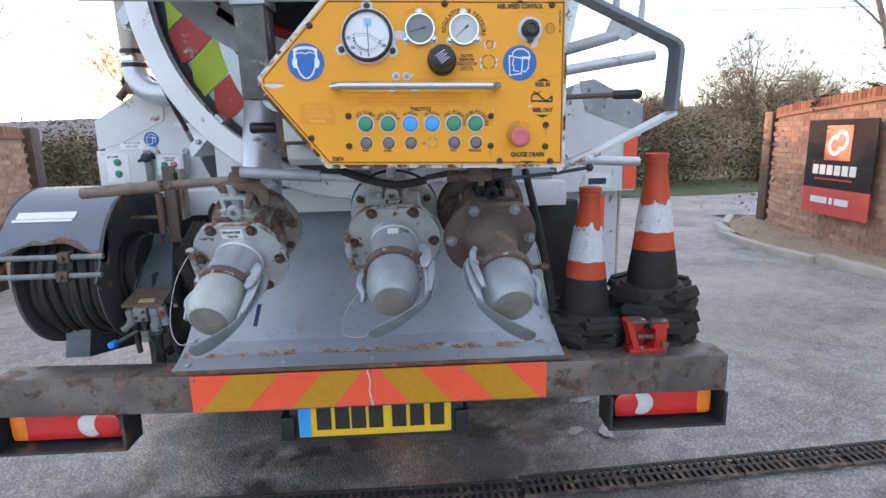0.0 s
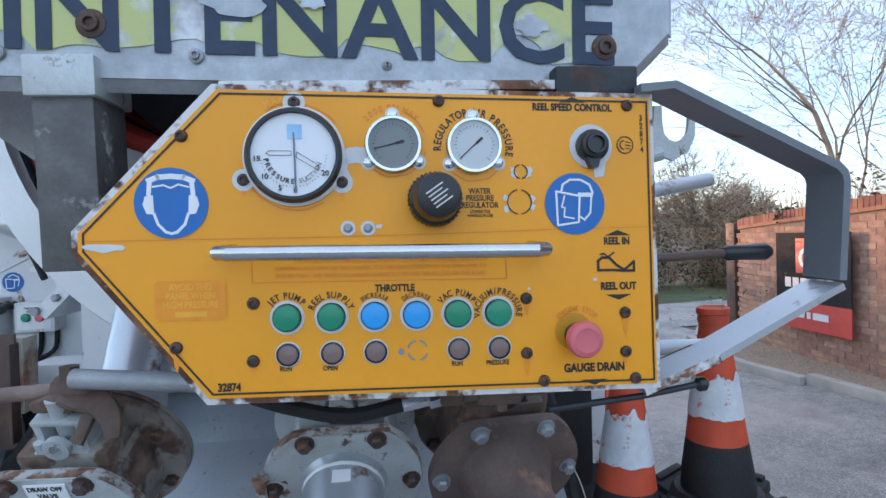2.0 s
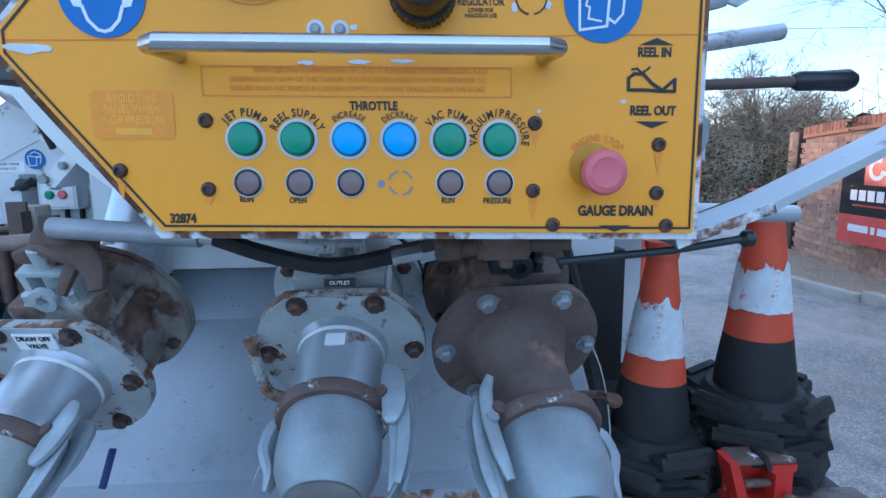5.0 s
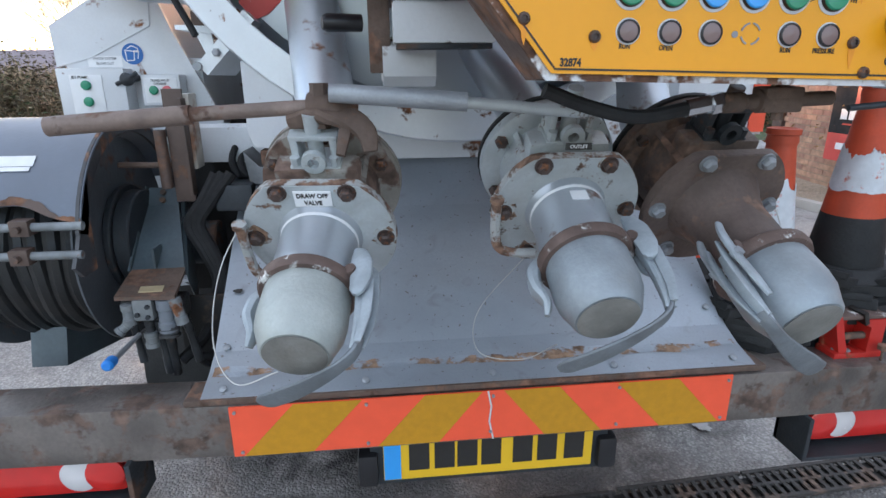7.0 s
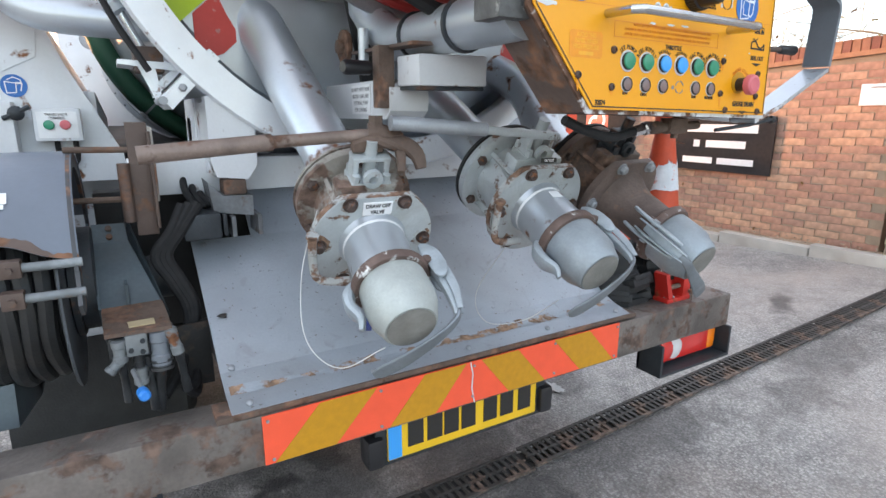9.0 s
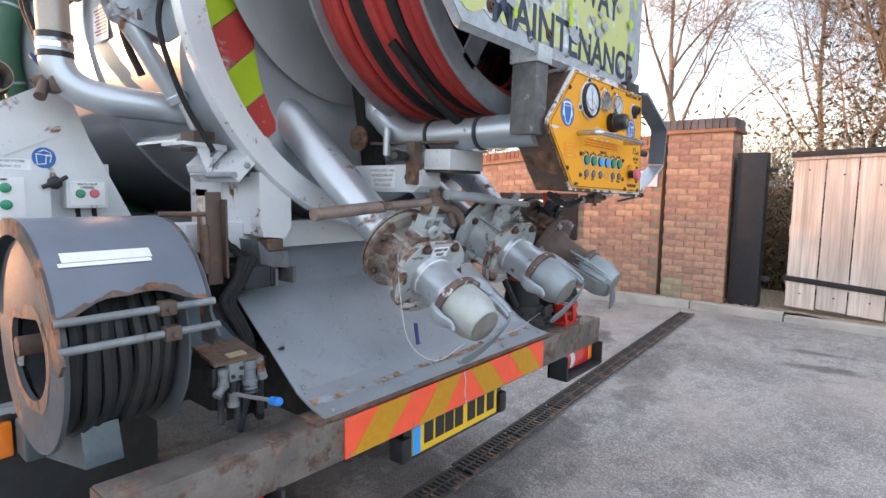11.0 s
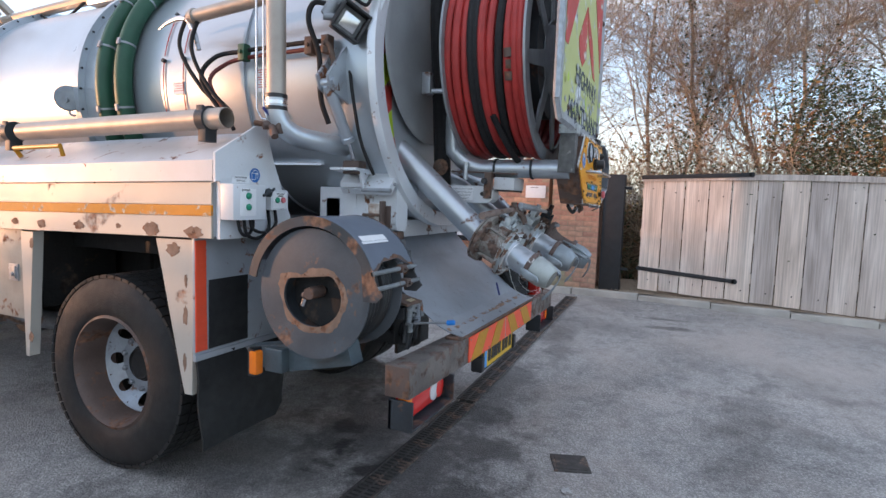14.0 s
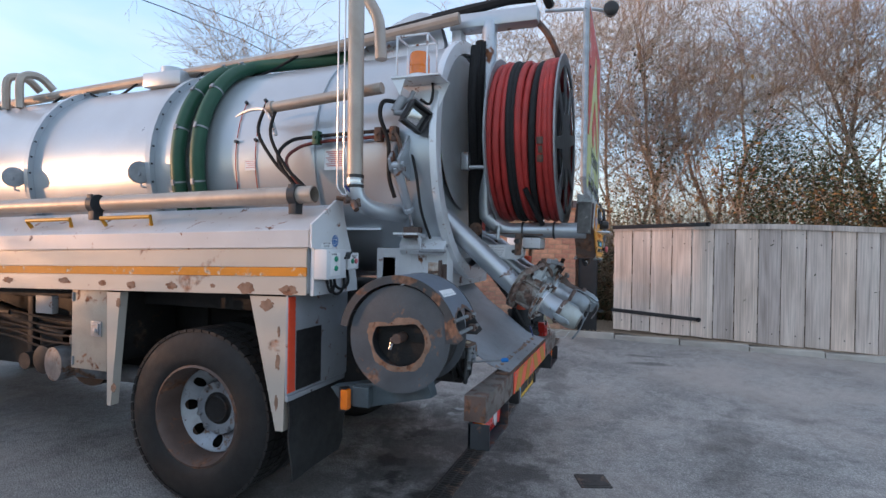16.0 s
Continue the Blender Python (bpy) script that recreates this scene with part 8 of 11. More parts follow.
def valve_details():
    bm = B()
    m = m1 @ Matrix.Translation((0.0, 0.090, 0.0055)) 
    bm_box(bm, -0.032, 0.032, -0.016, 0.016, -0.002, 0.001, 0.0005, m)
    plate = part("name_plate", bm, "paper", v1, "white draw off valve plate")
    bm = B()
    g = m @ Matrix.Translation((0, 0, 0.0016))
    bm_text(bm, "DRAW OFF", 0.0130, g, 0, 0.0072, bold=0.03, stretch=0.82)
    bm_text(bm, "VALVE", 0.0130, g, 0, -0.0080, bold=0.03, stretch=0.82)
    part("plate_lettering", bm, "ink", v1, smooth=False)
    bm = B()
    bm_box(bm, -0.015, 0.015, -0.012, 0.012, 0, 0.001, 0, m2 @ Matrix.Translation((0.0, 0.0690, 0.045)) @ Matrix.Rotation(radians(-90), 4, "X"))
    part("pipe_label", bm, "paper", v2, smooth=False)
    # bonnets and linkages on the valve tops
    for mm, v, mt in ((m1, v1, "valve"), (m2, v2, "valve"), (m3, v3, "dark")):
        bm = B()
        bm_box(bm, -0.045, 0.045, 0.100, 0.118, -0.112, -0.048, 0.005, mm)
        for u in (-0.034, 0.034):
            bm_box(bm, u - 0.007, u + 0.007, 0.115, 0.165, -0.098, -0.062, 0.004, mm)
            bm_cyl(bm, mm @ Vector((u, 0.117, -0.056)), mm @ Vector((u, 0.134, -0.056)), 0.009, n=6)
            bm_cyl(bm, mm @ Vector((u, 0.117, -0.104)), mm @ Vector((u, 0.134, -0.104)), 0.009, n=6)
        bm_box(bm, -0.042, 0.042, 0.160, 0.170, -0.098, -0.062, 0.003, mm)
        bm_cyl(bm, mm @ Vector((0, 0.105, -0.08)), mm @ Vector((0, 0.205, -0.08)), 0.014, n=14)
        bm_ring(bm, 0, 0.130, 0.010, 0.021, 0.012, mm @ Matrix.Translation((0, 0, -0.052)), 24)
        part("bonnet", bm, mt, v, "valve bonnet with bolts")
    bm = B()
    bm_box(bm, -0.024, 0.024, -0.006, 0.006, -0.001, 0.001, 0.0005, m2 @ Matrix.Translation((0.006, 0.124, -0.022)) @ Matrix.Rotation(radians(-25), 4, "X"))
    op = part("outlet_plate", bm, "ink", v2, "small dark outlet plate")
    bm = B()
    bm_text(bm, "OUTLET", 0.0085, m2 @ Matrix.Translation((0.006, 0.124, -0.0208)) @ Matrix.Rotation(radians(-25), 4, "X"), 0, 0, bold=0.02)
    part("plate_lettering", bm, "paper", op, smooth=False)
    bm = B()
    bm_loft(bm, [(-0.40, 1.585, 1.462), (-0.345, 1.578, 1.470), (-0.295, 1.565, 1.466), (-0.268, 1.550, 1.445), (-0.262, 1.540, 1.415)], [0.012, 0.024, 0.022, 0.018, 0.012], [0.010, 0.013, 0.012, 0.010, 0.008], Matrix.Identity(4))
    bm_loft(bm, [(-0.30, 1.570, 1.462), (-0.305, 1.550, 1.440), (-0.312, 1.535, 1.410)], [0.012, 0.011, 0.008], [0.008, 0.008, 0.007], Matrix.Identity(4))
    part("clevis_arm", bm, "rusty", v1, "curved rusty clevis arm over the valve")
    # operating handles
    for v, pts, r, mt, lab in ((v1, [(-0.29, 1.60, 1.470), (-0.345, 1.585, 1.488), (-0.36, 1.59, 1.487)], 0.024, "rusty", ""), (v1, [(-0.35, 1.585, 1.487), (-0.58, 1.597, 1.474)], 0.0125, "old_bar", "long brown operating bar"),
                               (v1, [(-0.56, 1.596, 1.475), (-0.792, 1.60, 1.458)], 0.0165, "old_bar", ""), (v2, [(0.10, 1.52, 1.475), (-0.12, 1.536, 1.495)], 0.010, "valve", "scuffed operating bar"),
                               (v2, [(-0.10, 1.534, 1.494), (-0.325, 1.555, 1.510)], 0.016, "galv", "ribbed grey operating handle")):
        bm = B()
        bm_tube(bm, pts, r, 14, 0)
        part("operating_bar", bm, mt, v, lab)
    bm = B()
    bm_cyl(bm, (-0.345, 1.585, 1.45), (-0.345, 1.585, 1.525), 0.016, n=6)
    part("pivot_bolt", bm, "rusty", v1)
    # retaining wires on the caps
    for v, pts in ((v1, [(-0.47, 1.62, 1.33), (-0.53, 1.55, 1.22), (-0.545, 1.50, 1.10), (-0.50, 1.44, 1.05), (-0.42, 1.40, 1.09)]), (v2, [(0.04, 1.62, 1.20), (-0.06, 1.62, 1.08), (-0.07, 1.56, 1.02), (0.0, 1.50, 1.03), (0.04, 1.42, 1.10)]),
                   (v3, [(0.47, 1.58, 1.36), (0.52, 1.56, 1.26), (0.535, 1.54, 1.14), (0.51, 1.50, 1.08)])):
        bm = B()
        bm_tube(bm, pts, 0.0011, 5, 8)
        part("cap_wire", bm, "wire", v, "thin wire rope tether")
    # drain cocks at the flanges
    for v, mm, d in ((v1, m1, -1), (v2, m2, -1), (v3, m3, 1)):
        bm = B()
        pts = [(-0.136, 0.035, 0.016), (-0.134, -0.020, 0.022), (-0.126, -0.062, 0.030), (-0.100, -0.074, 0.036), (-0.055, -0.070, 0.044)] if d < 0 else [(0.150, -0.055, 0.085), (0.152, -0.070, 0.060), (0.140, -0.085, 0.045), (0.100, -0.080, 0.045), (0.055, -0.055, 0.05)]
        bm_tube(bm, [mm @ Vector(p) for p in pts], 0.0095 if d < 0 else 0.007, 8, 5)
        bm_cyl(bm, mm @ Vector(pts[0]), mm @ (Vector(pts[0]) + Vector((0, 0.008, 0))), 0.013, n=10)
        part("drain_cock", bm, "rim_rust" if d < 0 else "rusty", v, "rusty drain cock pipe")
    bm = B()
    bm_box(bm, -0.006, 0.006, -0.004, 0.004, 0, 0.07, 0.002, pose(-0.34, 1.665, 1.09, 160, 12, 0))
    part("tap_lever", bm, "tap_blue", v1, "dark blue tap lever")


valve_details()


def pipework():
    # big sloping discharge pipe into the draw off valve
    bm = B()
    bm_tube(bm, [(-0.427, 2.27, 1.815), (-0.394, 2.085, 1.641), (-0.335, 1.735, 1.312)], 0.068, 28, 0)
    p = part("discharge_pipe", bm, "pipe", T, "large sloping silver discharge pipe")
    bm = B()
    a, b = Vector((-0.338, 1.748, 1.340)), Vector((-0.357, 1.60, 1.262))
    bm_lathe(bm, [(0.07, 0), (0.128, 0.0), (0.132, 0.006), (0.132, 0.024), (0.125, 0.03), (0.09, 0.034), (0.085, 0.07)], a, b, 36)
    part("flange", bm, "valve_rust", p, "heavily rusted flange")
    # twin pipes from the middle valves up to the door
    for mm, x in ((m2, 0.02), (m3, 0.42)):
        bm = B()
        s = mm @ Vector((0, 0, -0.16))
        bm_tube(bm, [s, s + Vector((0, 0.14, 0.07)), Vector((x, 2.05, 1.60)), Vector((x, 2.28, 1.70))], 0.06, 20, 4)
        part("riser_pipe", bm, "pipe", T)
    # sloping deck sheet, with a folded lip on the bumper
    bm = B()
    prof = [(1.722, 0.853), (1.80, 0.872), (1.86, 0.897), (2.02, 1.018), (2.22, 1.165), (2.36, 1.31), (2.40, 1.40)]
    th = 0.006
    rows = []
    for y, z in prof:
        left = -0.665 if y <= 2.22 else -0.495
        if y > 2.22 and rows[-1][0].co.x < -0.6:  # notched round the prop at the near corner
            y0_, z0_ = rows[-1][0].co.y, rows[-1][0].co.z
            rows.append([bm.verts.new((left, y0_ + 0.001, z0_ + 0.001)), bm.verts.new((0.655, y0_ + 0.001, z0_ + 0.001)), bm.verts.new((0.655, y0_ + 0.001, z0_ - th)), bm.verts.new((left, y0_ + 0.001, z0_ - th))])
        rows.append([bm.verts.new((left, y, z)), bm.verts.new((0.655, y, z)), bm.verts.new((0.655, y, z - th)), bm.verts.new((left, y, z - th))])
    for r, s in zip(rows[:-1], rows[1:]):
        for k in range(4):
            bm.faces.new((r[k], r[(k + 1) % 4], s[(k + 1) % 4], s[k]))
    bm.faces.new(rows[0])
    bm.faces.new(list(reversed(rows[-1])))
    deck = part("deck_sheet", bm, "deck", T, "sloping grey sheet metal deck under the valves", smooth=False)
    for x, y, z in ((-0.634, 2.20, 1.155), (-0.637, 1.865, 0.905), (-0.62, 1.745, 0.862), (0.61, 1.745, 0.862), (0.62, 1.90, 0.932), (0.0, 1.745, 0.862), (0.62, 2.2, 1.155), (-0.3, 1.745, 0.862), (0.3, 1.745, 0.862)):
        bm = B()
        bm_lathe(bm, [(0.009, 0), (0.009, 0.003), (0.005, 0.005)], (x, y, z), (x, y - 0.5, z + 0.8), 10)
        part("deck_screw", bm, "galv", deck)
    # rust that has run along the fold and stained the lower strip
    bm = B()
    band = []
    for k in range(81):
        x = -0.655 + 1.30 * k / 80
        w = 0.005 + 0.018 * max(0, noise.noise(Vector((x * 5, 2.2, 0))) + 0.1) + 0.008 * noise.noise(Vector((x * 30, 0.4, 0)))
        w = max(0.003, w)
        lo_ = 0.016 + 0.014 * noise.noise(Vector((x * 9, 7.2, 0)))
        band.append([bm.verts.new((x, 1.80 - lo_, 0.8732 - lo_ * 0.244)), bm.verts.new((x, 1.80, 0.8735)), bm.verts.new((x, 1.80 + w, 0.8735 + w * 0.417))])
    for p, q in zip(band[:-1], band[1:]):
        bm.faces.new((p[0], q[0], q[1], p[1]))
        bm.faces.new((p[1], q[1], q[2], p[2]))
    part("fold_rust", bm, "deck_rust", deck, "orange-brown rust along the deck fold", smooth=False)
    bm = B()
    bm_box(bm, -0.70, 0.68, 1.715, 1.80, 0.838, 0.852, 0.002)
    part("deck_lip", bm, "rusty", deck, "rusty lip where the deck meets the bumper")
    # no cut here: a black patch paints the dark inside of a hole
    bm = B()
    bm_prism(bm, [(0.011 * math.cos(i) * (1 + 0.5 * (i % 2)), 0.007 * math.sin(i)) for i in range(6)], 0.001, pose(-0.628, 1.99, 1.003, 36, 0, 0))
    part("deck_hole", bm, "ink", deck, smooth=False)
    # cross member above the deck
    bm = B()
    bm_box(bm, -0.80, 0.80, 2.26, 2.40, 1.30, 1.40, 0.006)
    part("cross_member", bm, "light", T, "grimy cream cross member above the deck")
    bm = B()
    bm_prism(bm, [(2.30, 1.515), (1.775, 1.515), (1.748, 1.535), (1.742, 1.562), (1.748, 1.590), (1.775, 1.610), (2.30, 1.610)], 0.105, at_x(-0.130))
    arm = part("reel_arm", bm, "light", T, "pale grey reel support arm with a data plate")
    bm = B()
    bm_box(bm, -0.2375, -0.2355, 1.862, 1.990, 1.527, 1.603)
    plate = part("vent_plate", bm, "paper", arm, "white plate with a tank venting notice", smooth=False)
    bm = B()
    g = Matrix(((0, 0, -1, -0.2382), (-1, 0, 0, 1.926), (0, 1, 0, 1.565), (0, 0, 0, 1)))
    for k, words in enumerate(("ALWAYS VENT TANK", "BEFORE USING ANY", "EXTERNAL PUMP", "FOR LOADING")):
        bm_text(bm, words, 0.0150, g, 0, 0.026 - k * 0.0175, depth=0.0004, stretch=0.86)
    part("plate_lettering", bm, "skin_bar", plate, smooth=False, kind="stuff")
    # black disc laid on the arm for the shade inside its hole
    bm = B()
    bm_cyl(bm, (-0.2345, 1.805, 1.566), (-0.238, 1.805, 1.566), 0.013, n=16)
    part("arm_hole", bm, "ink", arm)


pipework()


def lift(x):
    """The beam is bent: it rises towards its near side end."""
    return 0.022 * max(0.0, -0.35 - x)


def bumper():
    bm = B()
    bm_box(bm, -1.238, 1.232, 1.712, 1.83, 0.698, 0.832, 0.008)
    bmesh.ops.bisect_plane(bm, geom=bm.verts[:] + bm.edges[:] + bm.faces[:], plane_co=(-0.35, 0, 0), plane_no=(1, 0, 0))
    for v in bm.verts:
        v.co.z += lift(v.co.x)
    b = part("bumper_beam", bm, "bumper", T, "scraped rusty box steel rear bumper")
    bm = B()
    bm_box(bm, -1.2425, -1.2375, 1.716, 1.826, 0.720, 0.848, 0.002)
    part("end_cap", bm, "brown", b, "brown rusted end plate")
    # warning board: slanting stripes either way from the middle
    x0, x1, z0, z1, y = -0.603, 0.590, 0.708, 0.836, 1.708
    xm = (x0 + x1) / 2
    bm = B()
    bm_box(bm, x0, x1, y - 0.002, y + 0.003, z0, z1)
    cb = part("chevron_board", bm, "orange", b, "orange and gold chevron warning board", smooth=False)
    half = (x1 - x0) / 2
    for s in (-1, 1):
        for ti, to, bo, bi in ((0.026, 0.160, 0.270, 0.128), (0.303, 0.456, 0.573, 0.419)):
            q = [(xm + s * min(half, u), v) for u, v in ((ti, z1 - 0.0004), (to, z1 - 0.0004), (bo, z0 + 0.0004), (bi, z0 + 0.0004))]
            bm = B()
            bm_prism(bm, q, 0.0012, at_y(y - 0.0022))
            part("gold_stripe", bm, "gold", cb, smooth=False)
    for u, v in ((x0 + 0.012, z1 - 0.012), (x0 + 0.02, z0 + 0.012), (x1 - 0.012, z1 - 0.012), (x1 - 0.02, z0 + 0.012), (xm, z1 - 0.012), (xm - 0.005, z0 + 0.02), (-0.3, z0 + 0.012), (0.3, z0 + 0.015), (-0.3, z1 - 0.012), (0.3, z1 - 0.012)):
        bm = B()
        bm_cyl(bm, (u, y - 0.003, v), (u, y - 0.007, v), 0.004, n=8)
        part("rivet", bm, "galv", cb)
    bm = B()
    bm_path(bm, [(xm - 0.012, z1), (xm - 0.004, z1 - 0.04), (xm - 0.008, z1 - 0.08), (xm + 0.002, z0)], 0.004, 0.001, at_y(y - 0.0034))
    part("crease", bm, "tape", cb, smooth=False)
    # registration plate, with bars for its characters
    bm = B()
    bm_box(bm, -0.268, 0.262, 1.742, 1.748, 0.578, 0.70, 0.003)
    pl = part("registration_plate", bm, "plate_yel", T, "yellow registration plate under the chevron board")
    bm = B()
    bm_box(bm, -0.266, -0.225, 1.7395, 1.7415, 0.582, 0.696)
    part("plate_band", bm, "lamp_blue", pl, smooth=False)
    for u in (-0.205, -0.142, -0.085, -0.025, 0.055, 0.118, 0.188):
        bm = B()
        bm_box(bm, u, u + 0.05, 1.7395, 1.7415, 0.605, 0.69)
        part("plate_bar", bm, "ink", pl, smooth=False)
    bm = B()
    bm_box(bm, -0.30, 0.305, 1.75, 1.765, 0.562, 0.72, 0.003)
    part("plate_backing", bm, "dark", pl)
    for x in (-0.305, 0.30):
        bm = B()
        bm_box(bm, x - 0.025, x + 0.025, 1.73, 1.80, 0.57, 0.66, 0.012)
        part("plate_lamp", bm, "black", pl)
    # lamp boxes under each end
    for x0, x1, out in ((-1.255, -0.825, -1), (0.81, 1.228, 1)):
        SETTING[0] = Matrix.Translation((0, 0, lift((x0 + x1) / 2)))
        bm = B()
        bm_prism(bm, [(x0, 0.575), (x1 if out > 0 else x1 - 0.03, 0.575), (x1, 0.61), (x1, 0.70), (x0, 0.70)], 0.012, at_y(1.80))
        bm_box(bm, x0, x1, 1.69, 1.80, 0.575, 0.585, 0.002)
        bm_box(bm, x0, x0 + 0.012, 1.69, 1.80, 0.58, 0.70, 0.002)
        bm_box(bm, x1 - 0.012, x1, 1.69, 1.80, 0.58, 0.70, 0.002)
        bx = part("lamp_box", bm, "dark", T, "black steel box round the tail lamp", smooth=False)
        a, c = x0 + 0.035, x1 - 0.035
        ln = c - a
        bm = B()
        bm_box(bm, a, c, 1.735, 1.79, 0.600, 0.706, 0.014)
        lp = part("tail_lamp", bm, "lens_red", bx, "red tail lamp with amber end and white reversing lens")
        bm = B()
        e0, e1 = (a - 0.002, a + 0.17 * ln) if out < 0 else (c - 0.17 * ln, c + 0.002)
        bm_box(bm, e0, e1, 1.733, 1.785, 0.602, 0.704, 0.016)
        part("indicator", bm, "lens_amber", bx)
        bm = B()
        u = c - 0.27 * ln if out < 0 else a + 0.27 * ln
        bm_lathe(bm, [(0.042, 0), (0.042, 0.004), (0.034, 0.007), (0.001, 0.008)], (u, 1.7355, 0.653), (u, 1.0, 0.653), 28)
        part("reversing_lens", bm, "lens_white", bx)
        bm = B()
        u2 = u + 0.055 * (-out)
        bm_lathe(bm, [(0.044, 0), (0.044, 0.006), (0.036, 0.010), (0.001, 0.012)], (u2, 1.7355, 0.653), (u2, 1.0, 0.653), 28)
        part("fog_lens", bm, "lens_red", bx)
    SETTING[0] = Matrix.Identity(4)
    # shelf behind the bumper that carries the cones, and chassis rails
    bm = B()
    bm_box(bm, 0.66, 1.205, 1.83, 2.16, 0.79, 0.826, 0.004)
    part("cone_shelf", bm, "dark", T)
    bm = B()
    for x in (-0.48, 0.40):
        bm_box(bm, x - 0.045, x + 0.045, 2.06, 8.6, 0.72, 0.95, 0.01)
    bm_box(bm, -0.7, 0.7, 3.2, 3.75, 0.42, 0.72, 0.06)
    # next two boxes are added fillers that block daylight beneath the lorry
    bm_box(bm, -0.60, 0.62, 2.52, 4.0, 0.62, 1.30, 0.03)
    bm_box(bm, -0.62, 0.95, 4.0, 8.5, 0.52, 1.25, 0.03)
    bm_cyl(bm, (-1.0, 3.49, 0.56), (0.95, 3.49, 0.56), 0.10, n=18)
    bm_box(bm, -0.9, 0.9, 2.42, 2.50, 0.85, 1.30, 0.01)
    bm_cyl(bm, (-1.0, 4.7, 0.75), (-0.6, 4.7, 0.75), 0.2, n=24)
    bm_cyl(bm, (-1.15, 5.15, 0.72), (-0.6, 5.15, 0.72), 0.06, n=16)
    bm_lathe(bm, [(0.05, 0), (0.10, 0.02), (0.10, 0.14), (0.06, 0.17)], (-1.16, 4.98, 0.74), (-1.0, 4.98, 0.74), 18)
    for k, y in enumerate((4.62, 4.95, 5.5, 6.1, 6.9)):
        bm_box(bm, -0.86, -0.80, y, y + 0.06, 0.62, 1.28, 0.008)
        bm_cyl(bm, (-0.78 - 0.04 * (k % 2), y - 0.3, 1.0 - 0.08 * (k % 3)), (-0.78, y + 0.55, 1.02 - 0.05 * (k % 2)), 0.03 + 0.015 * (k % 3), n=12)
    for k in range(5):
        bm_tube(bm, [(-0.84, 4.55, 0.80 + 0.05 * k), (-0.88, 5.2, 0.74 + 0.06 * k), (-0.82, 6.0, 0.82 + 0.05 * k), (-0.86, 7.2, 0.78 + 0.06 * k)], 0.011, 6, 5)
    part("chassis", bm, "under", T, "grimy dark chassis rails and axle with added light-blocking boxes")


bumper()


def vice():
    """A small welded vice: a red frame round a dark throat, a dusty top bar, jaw plates and a screw."""
    bm = B()
    bm_box(bm, 0.925, 1.105, 1.745, 1.835, 0.830, 0.852, 0.004)
    bm_box(bm, 0.935, 1.060, 1.815, 1.835, 0.850, 0.965, 0.004)
    v = part("vice", bm, "red", T, "small red bench vice bolted on the bumper")
    bm = B()
    bm_prism(bm, [(0.905, 0.985), (0.930, 0.990), (0.972, 0.862), (0.972, 0.850), (0.945, 0.850)], 0.075, at_y(1.826))
    part("back_jaw", bm, "red", v, smooth=False)
    bm = B()
    bm_prism(bm, [(1.030, 0.975), (1.108, 0.975), (1.108, 0.955), (1.098, 0.950), (1.100, 0.850), (1.045, 0.850), (1.046, 0.945), (1.030, 0.955)], 0.090, at_y(1.838))
    part("front_jaw", bm, "red", v, smooth=False)
    bm = B()
    bm_box(bm, 0.925, 1.108, 1.752, 1.836, 0.976, 0.990, 0.003)
    part("top_bar", bm, "collar", v, "dusty worn top bar")
    bm = B()
    bm_prism(bm, [(1.004, 0.998), (1.018, 1.004), (1.032, 0.962), (1.020, 0.955)], 0.070, at_y(1.815))
    part("jaw_plate", bm, "ink", v, "dark steel jaw plate", smooth=False)
    bm = B()
    bm_cyl(bm, (0.965, 1.775, 0.905), (1.05, 1.775, 0.905), 0.013, n=12)
    bm_cyl(bm, (1.08, 1.72, 0.895), (1.08, 1.715, 0.65), 0.004, n=8)
    bm_lathe(bm, [(0.008, 0), (0.018, 0.004), (0.018, 0.02), (0.008, 0.025)], (1.08, 1.72, 0.87), (1.08, 1.72, 1.0), 12)
    part("screw", bm, "rusty", v)
    for x, y in ((0.985, 1.76), (0.950, 1.78)):
        bm = B()
        bm_lathe(bm, [(0.010, 0), (0.010, 0.006), (0.006, 0.009)], (x, y, 0.852), (x, y, 2), 6)
        part("bolt", bm, "galv", v)


SETTING[0] = Matrix.Translation((0.965, 1.785, 0.83)) @ Matrix.Scale(0.74, 4) @ Matrix.Translation((-1.015, -1.785, -0.83))
vice()
SETTING[0] = Matrix.Identity(4)


